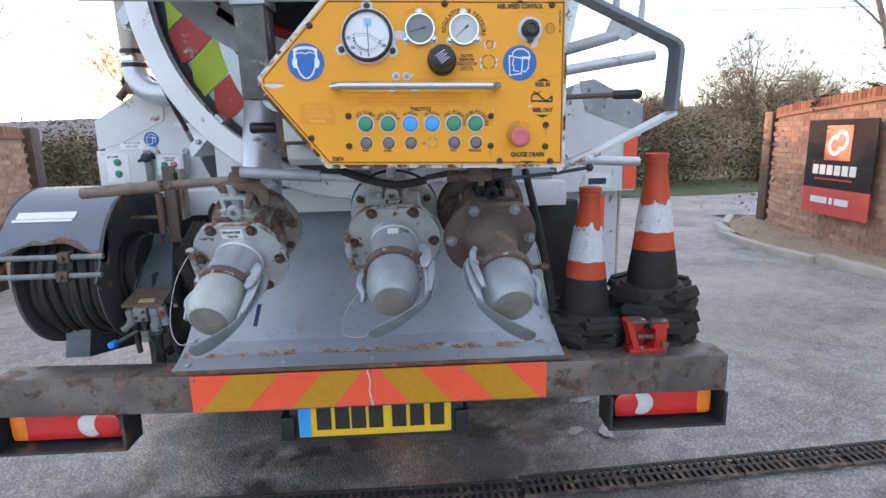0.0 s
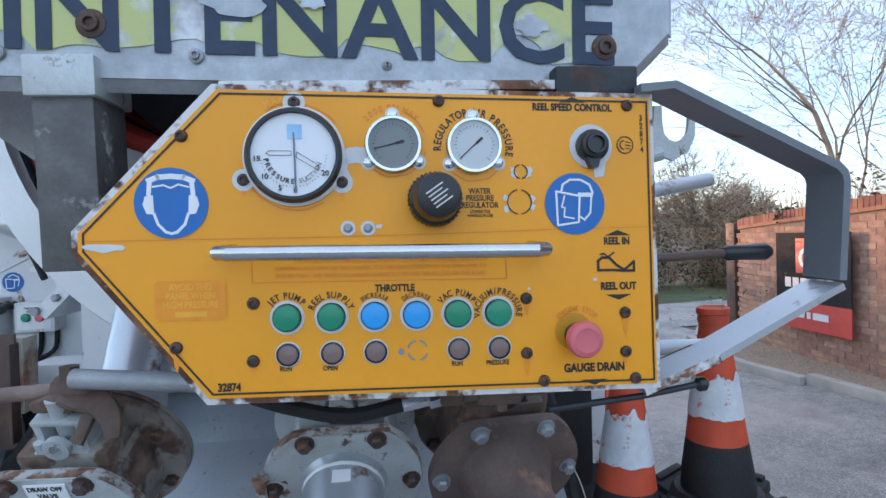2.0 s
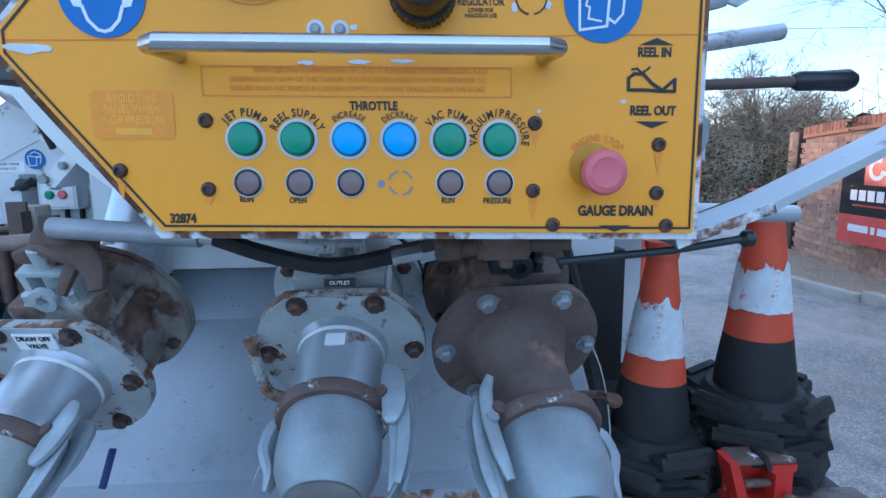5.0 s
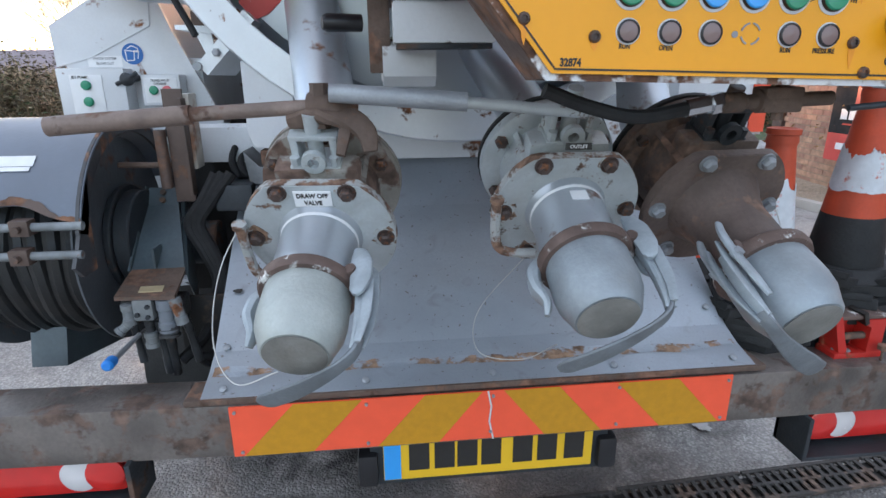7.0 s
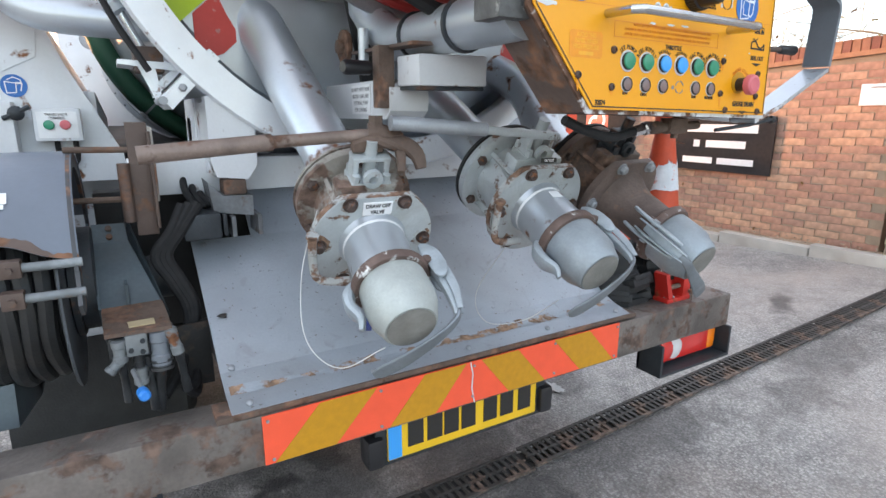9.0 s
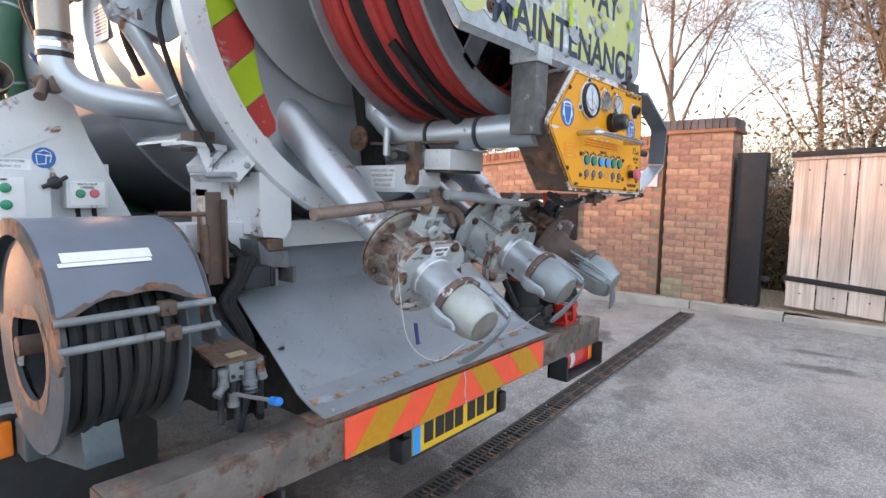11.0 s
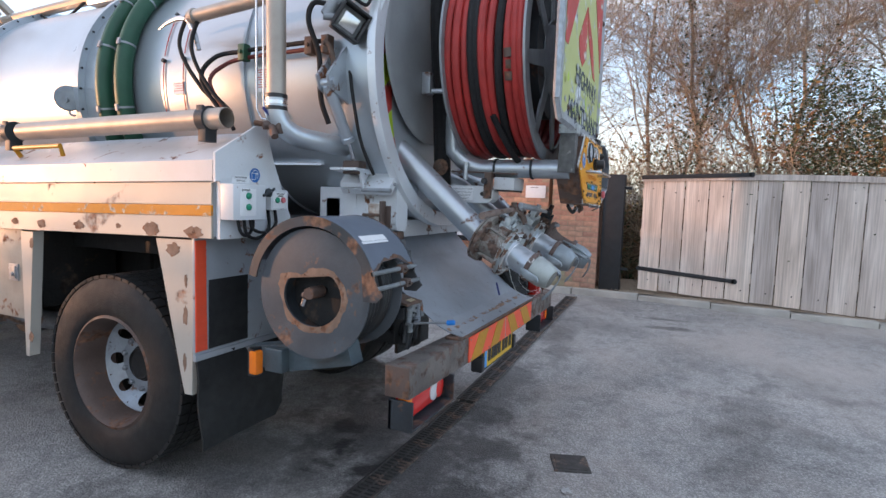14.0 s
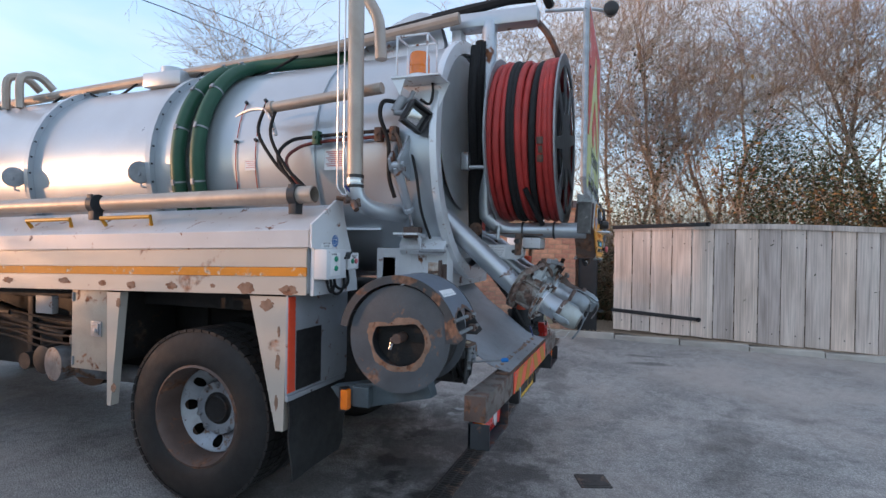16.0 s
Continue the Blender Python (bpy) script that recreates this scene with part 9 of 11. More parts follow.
# ---- traffic cones on the shelf ----
def cone(h, dirt):
    t = thing("traffic_cone", (0, 0, 0), "dirty orange and white traffic cone", "traffic cone", "cones on the shelf")
    bm = B()
    r = lambda z: 0.096 - (0.096 - 0.029) * z / h
    bm_lathe(bm, [(r(0.10 * h) + 0.004, 0.0), (r(0.05), 0.06), (r(0.30 * h), 0.30 * h)], (0, 0, 0.04), (0, 0, 1), 32)
    part("foot", bm, "rubber", t, local=True)
    bm = B()
    bm_lathe(bm, [(r(0.30 * h), 0.0), (r(0.66 * h), 0.36 * h)], (0, 0, 0.04 + 0.30 * h), (0, 0, 1), 32)
    part("lower_band", bm, "cone", t, local=True)
    bm = B()
    rows = []
    for k in range(56):
        a = 2 * math.pi * k / 56
        q = Vector((math.cos(a) * 1.7, math.sin(a) * 1.7, dirt * 5.0))
        z0 = (0.435 + 0.015 * noise.noise(q * 2.5)) * h
        z1 = ((0.69 if not dirt else 0.65) + 0.06 * noise.noise(q) + 0.035 * noise.noise(q * 4)) * h
        rows.append([bm.verts.new(((r(z) + 0.0025 + 0.0012 * noise.noise(q * 3 + Vector((0, 0, z * 30)))) * math.cos(a), (r(z) + 0.0025) * math.sin(a), 0.04 + z)) for z in [z0 + (z1 - z0) * u / 6 for u in range(7)]])
    for k in range(56):
        for u in range(6):
            bm.faces.new((rows[k][u], rows[(k + 1) % 56][u], rows[(k + 1) % 56][u + 1], rows[k][u + 1]))
    part("sleeve", bm, "cone_band", t, "cracked white reflective sleeve", local=True)
    bm = B()
    bm_lathe(bm, [(r(0.66 * h), 0.0), (r(0.90 * h), 0.24 * h), (0.036, 0.91 * h - 0.66 * h), (0.039, 0.93 * h - 0.66 * h), (0.037, 0.96 * h - 0.66 * h), (0.041, 0.965 * h - 0.66 * h), (0.041, 0.995 * h - 0.66 * h), (0.034, h - 0.66 * h), (0.028, h - 0.67 * h)], (0, 0, 0.04 + 0.66 * h), (0, 0, 1), 32)
    part("top", bm, "cone", t, local=True)
    cone_base(t, 0.0)
    return t


def cone_base(t, z, wide=1.0, turn=0.0, tip=0.0):
    """A heavy rubber base: a cut-cornered plate with four upturned wings and a low collar."""
    m = pose(0, 0, z, tip, tip * 0.6, turn)
    bm = B()
    poly = []
    for k in range(4):
        a = math.pi / 4 + k * math.pi / 2
        for j in (-0.40, 0.40):
            poly.append((0.158 * wide * math.cos(a + j), 0.158 * wide * math.sin(a + j)))
    bm_prism(bm, poly, 0.026, m)
    bm_lathe(bm, [(0.135 * wide, 0), (0.122 * wide, 0.012), (0.108, 0.032)], m @ Vector((0, 0, 0.024)), m @ Vector((0, 0, 9)), 24)
    base = part("base", bm, "rubber", t, "black rubber cone base", smooth=False, local=True)
    for k in range(4):
        bm = B()
        w = m @ Matrix.Rotation(math.pi / 2 * k, 4, "Z") @ Matrix.Translation((0.128 * wide, 0, 0.026)) @ Matrix.Rotation(radians(-16 - 4 * (k % 2)), 4, "Y")
        bm_box(bm, -0.034, 0.026, -0.072, 0.072, -0.012, 0.020, 0.005, w)
        bm_box(bm, 0.010, 0.030, -0.060, 0.060, 0.010, 0.030, 0.005, w)
        part("wing", bm, "rubber", base, local=True)
    return base


c1 = cone(0.48, 0)
cone_base(c1, -0.055, 1.02, 38, 1.5)
c1.matrix_basis = pose(0.790, 1.955, 0.828 + 0.056, 0, 1.5, 12)
c2 = cone(0.50, 1)
for z, turn, tip in ((-0.05, 24, -2.0), (-0.10, 52, 1.5), (-0.15, 8, 0.0)):
    cone_base(c2, z, 1.05, turn, tip)
c2.matrix_basis = pose(1.052, 1.955, 0.828 + 0.152, 0, -1.0, 31)
tagged(c2, "orange and white traffic cone on a stack of black bases")


# ---- near side of the lorry ----
def slope(y):
    return -FALL * (y - 2.72)


def side_body(s):
    """The long side locker: s = -1 near side, +1 far side."""
    off = 0.0 if s < 0 else 2 * CX

    def X(x):
        return x if s < 0 else -x + 2 * CX + 0.04

    y0, y1 = 2.72, 7.6

    def bar(name, poly, material, label="", parent=None, ya=y0, yb=y1, smooth=False):
        bm = B()
        rows = []
        for y in (ya, yb):
            rows.append([bm.verts.new((X(x), y, z + slope(y))) for x, z in poly])
        n = len(poly)
        for k in range(n):
            bm.faces.new((rows[0][k], rows[0][(k + 1) % n], rows[1][(k + 1) % n], rows[1][k]))
        bm.faces.new(rows[0])
        bm.faces.new(list(reversed(rows[1])))
        return part(name, bm, material, parent or T, label, smooth)

    body = bar("side_locker", [(-1.285, 1.32), (-0.86, 1.32), (-0.86, 1.60), (-1.285, 1.60)], "light", "long pale side locker beside the tank")
    bar("lower_panel", [(-1.297, 1.312), (-1.284, 1.312), (-1.284, 1.413), (-1.297, 1.413)], "cream", "rust-spotted cream lower panel", body)
    bar("reflective_strip", [(-1.300, 1.415), (-1.286, 1.415), (-1.286, 1.464), (-1.300, 1.464)], "amber_strip", "orange reflective strip along the body", body)
    bar("upper_panel", [(-1.297, 1.467), (-1.284, 1.467), (-1.284, 1.566), (-1.297, 1.566)], "cream", "cream upper panel", body)
    bar("locker_lid", [(-1.310, 1.574), (-1.306, 1.574), (-1.0, 1.60), (-0.93, 1.60), (-0.98, 1.83), (-1.30, 1.675), (-1.310, 1.668)], "lid_grey", "pale grey hinged locker lid", body, 2.70, y1)
    # folding legs that frame the wheel, each a tapered plate
    for ya, yb, yc, yd in ((3.10, 2.845, 2.865, 2.915), (4.20, 4.085, 4.155, 4.185)):
        bm = B()
        bm_prism(bm, [(ya, 1.30 + slope(ya)), (yb, 1.30 + slope(yb)), (yc, 0.545), (yd, 0.545)], 0.012, at_x(-1.27) if s < 0 else at_x(X(-1.28)))
        bm_prism(bm, [(yb + 0.012, 1.30 + slope(yb)), (yb, 1.30 + slope(yb)), (yc, 0.545), (yc + 0.012, 0.545)], -0.045, at_x(-1.27) if s < 0 else at_x(X(-1.18)))
        part("mudguard_leg", bm, "cream", T, "cream painted mudguard leg", smooth=False)
    return body, X


side, _ = side_body(-1)
far_side, FX = side_body(1)


def near_details():
    # red reflective strip and panel behind the wheel
    bm = B()
    bm_prism(bm, [(-1.285, 0.76), (-1.215, 0.76), (-1.225, 1.295), (-1.285, 1.295)], 0.003, at_y(2.838))
    rs = part("red_strip", bm, "orange", T, "red reflective strip on the mudguard leg", smooth=False)
    for k in range(15):
        bm = B()
        z = 0.775 + 0.035 * k
        bm_prism(bm, [(-1.282, z), (-1.222, z), (-1.222, z + 0.026), (-1.282, z + 0.026)], 0.0015, at_y(2.8348))
        part("reflector_cell", bm, "orange", rs, smooth=False)
    bm = B()
    bm_box(bm, -1.285, -0.62, 2.84, 2.855, 0.74, 1.31, 0.003)
    pn = part("rear_panel", bm, "grey", T, "grey panel behind the rear wheel")
    bm = B()
    bm_box(bm, -1.205, -0.95, 2.832, 2.8395, 0.76, 1.10, 0.003)
    part("rubber_patch", bm, "rubber", pn)
    bm = B()
    bm_box(bm, -1.29, -0.66, 2.83, 2.85, 0.715, 0.745, 0.003)
    part("flap_rail", bm, "pipe", pn)
    bm = B()
    n = 8
    rows = []
    for i in range(n + 1):
        z = 0.73 - 0.46 * i / n
        y = 2.84 - 0.03 * math.sin(i / n * 2.0)
        rows.append([bm.verts.new((x + 0.01 * i / n, y + dy + 0.012 * math.sin(7 * x + i), z)) for x, dy in ((-1.285, 0), (-1.05, 0), (-0.85, 0), (-0.70 - (0.06 if i == n else 0), 0), (-0.70 - (0.06 if i == n else 0), 0.01), (-0.85, 0.01), (-1.05, 0.01), (-1.285, 0.01))])
    for r, q in zip(rows[:-1], rows[1:]):
        for k in range(8):
            bm.faces.new((r[k], r[(k + 1) % 8], q[(k + 1) % 8], q[k]))
    bm.faces.new(rows[0])
    bm.faces.new(list(reversed(rows[-1])))
    part("mud_flap", bm, "rubber", T, "black rubber mud flap")
    # amber marker on its arm
    bm = B()
    bm_prism(bm, [(2.62, 0.80), (2.46, 0.83), (2.05, 0.90), (2.02, 0.80), (2.40, 0.71), (2.55, 0.72)], 0.09, at_x(-1.10))
    bm_box(bm, -1.24, -1.10, 2.36, 2.46, 0.72, 0.83, 0.008)
    a = part("marker_arm", bm, "teal", T, "grey steel arm under the hose drum", smooth=False)
    bm = B()
    bm_box(bm, -1.285, -1.235, 2.475, 2.515, 0.70, 0.83, 0.006)
    part("marker_base", bm, "black", a)
    bm = B()
    bm_box(bm, -1.292, -1.245, 2.458, 2.502, 0.712, 0.82, 0.010)
    part("marker_lamp", bm, "lens_amber", a, "amber side marker lamp")
    # sloping end plate with the control boxes
    bm = B()
    bm_prism(bm, [(-1.285, 1.31), (-0.79, 1.31), (-0.80, 1.40), (-0.93, 1.68), (-0.985, 1.83), (-1.06, 1.83), (-1.285, 1.60)], 0.02, at_y(2.70))
    pl = part("end_plate", bm, "light", T, "pale grey locker end plate with pump controls", smooth=False)
    bm = B()
    bm_prism(bm, [(-1.315, 1.57), (-1.20, 1.60), (-1.0, 1.70), (-0.985, 1.85), (-1.06, 1.85), (-1.315, 1.70)], 0.014, at_y(2.69))
    part("lid_end", bm, "light", pl, smooth=False)
    bm = B()
    bm_box(bm, -1.285, -1.075, 2.60, 2.68, 1.40, 1.565, 0.006)
    bx = part("pump_box", bm, "light", T, "grey jet pump switch box with green buttons")
    bm = B()
    bm_box(bm, -1.245, -1.145, 2.5975, 2.600, 1.42, 1.545, 0.001)
    part("switch_plate", bm, "paper", bx)
    for z in (1.512, 1.46):
        bm = B()
        bm_lathe(bm, [(0.0155, 0), (0.0155, 0.006), (0.012, 0.009), (0.001, 0.010)], (-1.195, 2.597, z), (-1.195, 2.0, z), 20)
        part("push_button", bm, "lamp_green", bx, "green push button")
    bm = B()
    bm_text(bm, "JET PUMP", 0.012, at_y(2.596), -1.212, 1.537, bold=0.01)
    part("box_lettering", bm, "ink", bx, smooth=False)
    bm = B()
    bm_box(bm, -1.03, -0.905, 2.61, 2.68, 1.445, 1.545, 0.006)
    b2 = part("valve_box", bm, "light", T, "grey drain valve override box with green and red buttons")
    bm = B()
    bm_box(bm, -1.02, -0.915, 2.6075, 2.610, 1.455, 1.535, 0.001)
    part("switch_plate", bm, "paper", b2)
    for x, mt in ((-0.99, "lamp_green"), (-0.948, "estop")):
        bm = B()
        bm_lathe(bm, [(0.0145, 0), (0.0145, 0.006), (0.012, 0.009), (0.001, 0.010)], (x, 2.607, 1.495), (x, 2.0, 1.495), 20)
        part("push_button", bm, mt, b2)
    bm = B()
    bm_text(bm, "TRAVEL VALVE", 0.0105, at_y(2.606), -0.968, 1.526, bold=0.01, stretch=0.85)
    bm_text(bm, "OVERRIDE", 0.0105, at_y(2.606), -0.968, 1.515, bold=0.01, stretch=0.85)
    part("box_lettering", bm, "ink", b2, smooth=False, kind="stuff")
    for k, (xa, xb, dip) in enumerate(((-1.22, -1.10, 0.060), (-1.18, -0.99, 0.075), (-1.14, -0.94, 0.050))):
        bm = B()
        bm_tube(bm, [(xa, 2.64, 1.405), (xa + 0.01, 2.63, 1.405 - dip), ((xa + xb) / 2, 2.64, 1.385 - dip), (xb, 2.66, 1.40 - dip * 0.6), (xb + 0.01, 2.675, 1.45)], 0.008, 8, 5)
        part("switch_cable", bm, "cable", T)
    # tap between the boxes
    bm = B()
    bm_cyl(bm, (-1.065, 2.69, 1.535), (-1.065, 2.60, 1.53), 0.012, n=10)
    bm_lathe(bm, [(0.008, 0), (0.02, 0.006), (0.022, 0.02), (0.01, 0.028)], (-1.065, 2.61, 1.53), (-1.065, 2.0, 1.53), 12)
    bm_tube(bm, [(-1.10, 2.595, 1.515), (-1.065, 2.59, 1.53), (-1.03, 2.59, 1.55)], 0.007, 8, 3)
    part("tap", bm, "dark", T, "small black tap on the end plate")
    for (x, z, r) in ((-1.068, 1.612, 0.034),):
        bm = B()
        bm_prism(bm, disc(x, z, r, 36), 0.001, at_y(2.679))
        part("mandatory_sign", bm, "blue", pl, "round blue visor sign", smooth=False)
        bm = B()
        g = at_y(2.6775)
        bm_path(bm, [(x - 0.022, z + 0.012), (x - 0.020, z - 0.022), (x + 0.004, z - 0.020), (x + 0.006, z + 0.008)], 0.003, 0.0005, g, True)
        bm_path(bm, [(x - 0.014, z + 0.018), (x, z + 0.026), (x + 0.018, z + 0.018), (x + 0.021, z + 0.006), (x + 0.016, z - 0.014)], 0.003, 0.0005, g)
        bm_box(bm, x + 0.004, x + 0.021, z + 0.005, z + 0.011, 0, 0.0005, 0, g)
        part("pictogram", bm, "paper", pl, smooth=False)
    bm = B()
    bm_box(bm, -1.215, -1.105, 2.6785, 2.680, 1.570, 1.606)
    part("label", bm, "paper", pl, "white water system label", smooth=False)
    bm = B()
    bm_text(bm, "WATER SYSTEM", 0.0125, at_y(2.6775), -1.160, 1.597, bold=0.01, stretch=0.85)
    bm_text(bm, "BLOW OUT", 0.0125, at_y(2.6775), -1.160, 1.581, bold=0.01, stretch=0.85)
    part("label_lettering", bm, "skin_bar", pl, smooth=False)
    # suction tubes along the lid
    bm = B()
    bm_lathe(bm, [(0.046, 0.0), (0.050, 0.002), (0.050, 1.60), (0.046, 1.602)], (-1.165, 2.76, 1.875), (-1.165, 4.40, 1.838), 28, close=False)
    bm_lathe(bm, [(0.043, 0.0), (0.043, 1.60)], (-1.165, 2.76, 1.875), (-1.165, 4.40, 1.838), 28, close=False)
    bm_lathe(bm, [(0.052, 0.0), (0.052, 3.0)], (-1.165, 4.46, 1.838), (-1.165, 7.46, 1.772), 28)
    tb = part("suction_tube", bm, "alu", T, "dull aluminium suction tubes carried on the locker lid")
    for y in (2.86, 4.43):
        bm = B()
        z = 1.875 - 0.0225 * (y - 2.76)
        bm_lathe(bm, [(0.05, 0), (0.062, 0), (0.062, 0.05), (0.05, 0.05)], (-1.165, y, z), (-1.165, y + 1, z - 0.0225), 24)
        bm_box(bm, -1.20, -1.13, y, y + 0.05, z - 0.11, z - 0.04, 0.004)
        bm_box(bm, -1.215, -1.20, y + 0.005, y + 0.045, z - 0.03, z + 0.06, 0.004)
        part("tube_clamp", bm, "dark", tb, "rusty tube clamp")
    for y in (3.9, 4.6, 5.5):
        bm = B()
        z = 1.755 + slope(y)
        bm_tube(bm, [(-1.21, y + 0.02, z - 0.03), (-1.235, y, z + 0.02), (-1.235, y + 0.42, z + 0.02 - 0.01), (-1.21, y + 0.40, z - 0.04)], 0.013, 10, 0)
        part("lid_handle", bm, "gold", T, "yellow lid grab handle")
    # tank side lamps
    for y in (4.40, 5.72):
        bm = B()
        bm_cyl(bm, (-0.82, y, 2.06), (-0.91, y - 0.02, 2.07), 0.02, n=10)
        bm_lathe(bm, [(0.03, 0), (0.075, 0.03), (0.08, 0.07), (0.074, 0.075), (0.001, 0.08)], (-0.86, y + 0.04, 2.08), (-1.0, y - 0.28, 2.10), 24)
        bm_tube(bm, [(-0.88, y - 0.02, 2.02), (-0.885, y - 0.03, 1.985), (-0.87, y - 0.06, 1.975)], 0.008, 6, 3)
        part("side_lamp", bm, "galv", T, "round silver work lamp on the tank side")
    # cabinet and steps ahead of the wheel
    bm = B()
    bm_box(bm, -1.265, -1.17, 4.215, 4.53, 0.75, 1.29, 0.006)
    cb = part("side_cabinet", bm, "beige", T, "beige side cabinet with a paddle latch")
    bm = B()
    bm_box(bm, -1.272, -1.264, 4.26, 4.35, 0.97, 1.07, 0.004)
    bm_lathe(bm, [(0.014, 0), (0.014, 0.012), (0.008, 0.016)], (-1.272, 4.30, 1.01), (-1.5, 4.30, 1.01), 14)
    bm_box(bm, -1.280, -1.270, 4.275, 4.30, 0.985, 1.055, 0.003)
    bm_box(bm, -1.276, -1.268, 4.262, 4.345, 1.035, 1.045, 0.001)
    part("latch", bm, "galv", cb, "bright pressed paddle latch")
    for z in (0.80, 1.22):
        bm = B()
        bm_cyl(bm, (-1.268, 4.515, z - 0.03), (-1.268, 4.515, z + 0.03), 0.007, n=10)
        part("hinge", bm, "galv", cb)
    # added dark box stands in for the wheel arch's shade
    bm = B()
    bm_box(bm, -1.16, -0.70, 4.22, 4.55, 0.80, 1.27, 0.01)
    part("chassis_box", bm, "under", T, "dark box added behind the cabinet to darken the wheel arch")
    bm = B()
    bm_lathe(bm, [(0.06, 0), (0.115, 0.01), (0.12, 0.06), (0.10, 0.18), (0.07, 0.24)], (-1.22, 4.78, 0.74), (-0.9, 4.72, 0.74), 22)
    bm_cyl(bm, (-1.1, 4.70, 0.70), (-0.95, 4.25, 0.66), 0.06, n=14)
    bm_cyl(bm, (-1.05, 4.60, 0.80), (-1.05, 4.60, 1.05), 0.06, n=14)
    bm_box(bm, -1.12, -0.9, 4.56, 4.75, 0.86, 0.93, 0.01)
    part("pump_unit", bm, "valve_grime", T, "grimy cast pump and pipes under the body")
    bm = B()
    bm_box(bm, -1.10, -1.05, 4.95, 5.12, 1.06, 1.19, 0.008)
    part("fuse_box", bm, "grey", T)


near_details()


def wheel(x_face, s):
    """A worn lorry wheel with a tread of blocks; s = side it faces."""
    c = Vector((x_face, 3.525, 0.536))
    o = c + Vector((-s * 1.0, 0, 0))
    bm = B()
    R1, R0, W = 0.53, 0.31, 0.29
    prof = [(R0 - 0.015, 0.03), (R0 + 0.01, 0.004), (R0 + 0.05, -0.004), (R0 + 0.12, 0.0), (R1 - 0.05, 0.012), (R1 - 0.018, 0.03), (R1 - 0.012, 0.05), (R1 - 0.012, W - 0.05), (R1 - 0.05, W - 0.012), (R0 + 0.05, W), (R0 - 0.015, W - 0.03)]
    bm_lathe(bm, prof, c, o, 64, close=False)
    w = part("wheel", bm, "tyre", T, "worn dusty rear lorry wheel")
    bm = B()
    for k in range(56):
        a = 2 * math.pi * k / 56
        for j, (h0, h1) in enumerate(((0.022, 0.082), (0.092, 0.14), (0.15, 0.198), (0.208, W - 0.022))):
            m = frame_of(c, o)[0] @ Matrix.Rotation(a + (0.03 if j in (1, 2) else 0), 4, "Z")
            bm_box(bm, R1 - 0.02, R1 - 0.002, -0.025, 0.025, h0, h1, 0, m)
    part("tread", bm, "tyre", w, smooth=False)
    bm = B()
    bm_lathe(bm, [(R0 + 0.004, 0.012), (R0 - 0.012, 0.004), (R0 - 0.022, 0.02), (R0 - 0.035, 0.06), (R0 - 0.045, 0.205), (R0 - 0.05, 0.225)], c, o, 56, close=False)
    part("rim", bm, "brown", w, "dusty brown rim")
    bm = B()
    m, _ = frame_of(c + Vector((-s * 0.205, 0, 0)), o)
    def cone_at(rad, t):
        return m @ Vector((rad * math.cos(t), rad * math.sin(t), (0.264 - rad) * 0.75 - 0.035))

    n, half, rm, rh = 8, math.pi / 8, 0.212, 0.034
    for k in range(n):
        mid = 2 * half * k
        hole, edge, mid_ring = [], [], []
        for q in range(32):
            t = 2 * math.pi * q / 32
            du, dv = math.cos(t), math.sin(t)
            f = 1 / max(abs(du) / (half * rm), abs(dv) / 0.052)
            for ring_, g in ((hole, rh), (edge, f)):
                ring_.append(bm.verts.new(cone_at(rm + dv * g, mid + du * g / rm)))
        for q in range(32):
            bm.faces.new((hole[q], hole[(q + 1) % 32], edge[(q + 1) % 32], edge[q]))
    bmesh.ops.remove_doubles(bm, verts=bm.verts[:], dist=0.0015)
    bm_lathe(bm, [(0.255, 0.034), (0.262, 0.042), (0.270, 0.036), (0.270, 0.0)], c + Vector((-s * 0.205, 0, 0)), c + Vector((s, 0, 0)), 56, close=False)
    bm_ring(bm, 0, 0, 0.10, 0.164, 0.010, m, 60)
    part("wheel_disc", bm, "wheel_silver", w, "grey steel disc with round vent holes")
    bm = B()
    mc = c + Vector((-s * 0.205, 0, 0))
    bm_lathe(bm, [(0.112, 0.06), (0.108, 0.004), (0.092, -0.008), (0.088, -0.022), (0.080, -0.026), (0.074, -0.016), (0.05, -0.012), (0.001, -0.012)], mc, o, 32, close=False)
    bm_lathe(bm, [(0.172, 0.06), (0.17, 0.012)], mc, o, 28, close=False)
    part("hub", bm, "under", w, "greasy black hub")
    for k in range(10):
        bm = B()
        a = 2 * math.pi * (k + 0.5) / 10
        p = m @ Vector((0.145 * math.cos(a), 0.145 * math.sin(a), 0.002))
        bm_lathe(bm, [(0.016, 0), (0.016, 0.02), (0.010, 0.026)], p, p + Vector((s, 0, 0)), 6)
        part("wheel_nut", bm, "galv", w)


wheel(-1.245, -1)
wheel(1.205, 1)
for x in (-0.92, 0.62):
    bm = B()
    bm_lathe(bm, [(0.30, 0), (0.5, 0.0), (0.53, 0.03), (0.53, 0.26), (0.5, 0.29), (0.30, 0.29)], (x, 3.525, 0.536), (x + 0.3, 3.525, 0.536), 48)
    part("inner_tyre", bm, "tyre", T, "inner rear tyre")
for s in (-1, 1):
    bm = B()
    bm_lathe(bm, [(0.28, 0), (0.5, 0.0), (0.53, 0.03), (0.53, 0.28), (0.5, 0.31), (0.28, 0.31)], (s * 1.22 + CX, 8.0, 0.54), (CX, 8.0, 0.54), 48)
    part("front_tyre", bm, "tyre", T, "front tyre")
bm = B()
bm_box(bm, -1.24, 1.18, 7.9, 9.3, 0.7, 2.9, 0.12)
part("cab", bm, "white", T, "plain white cab ahead of the tank")


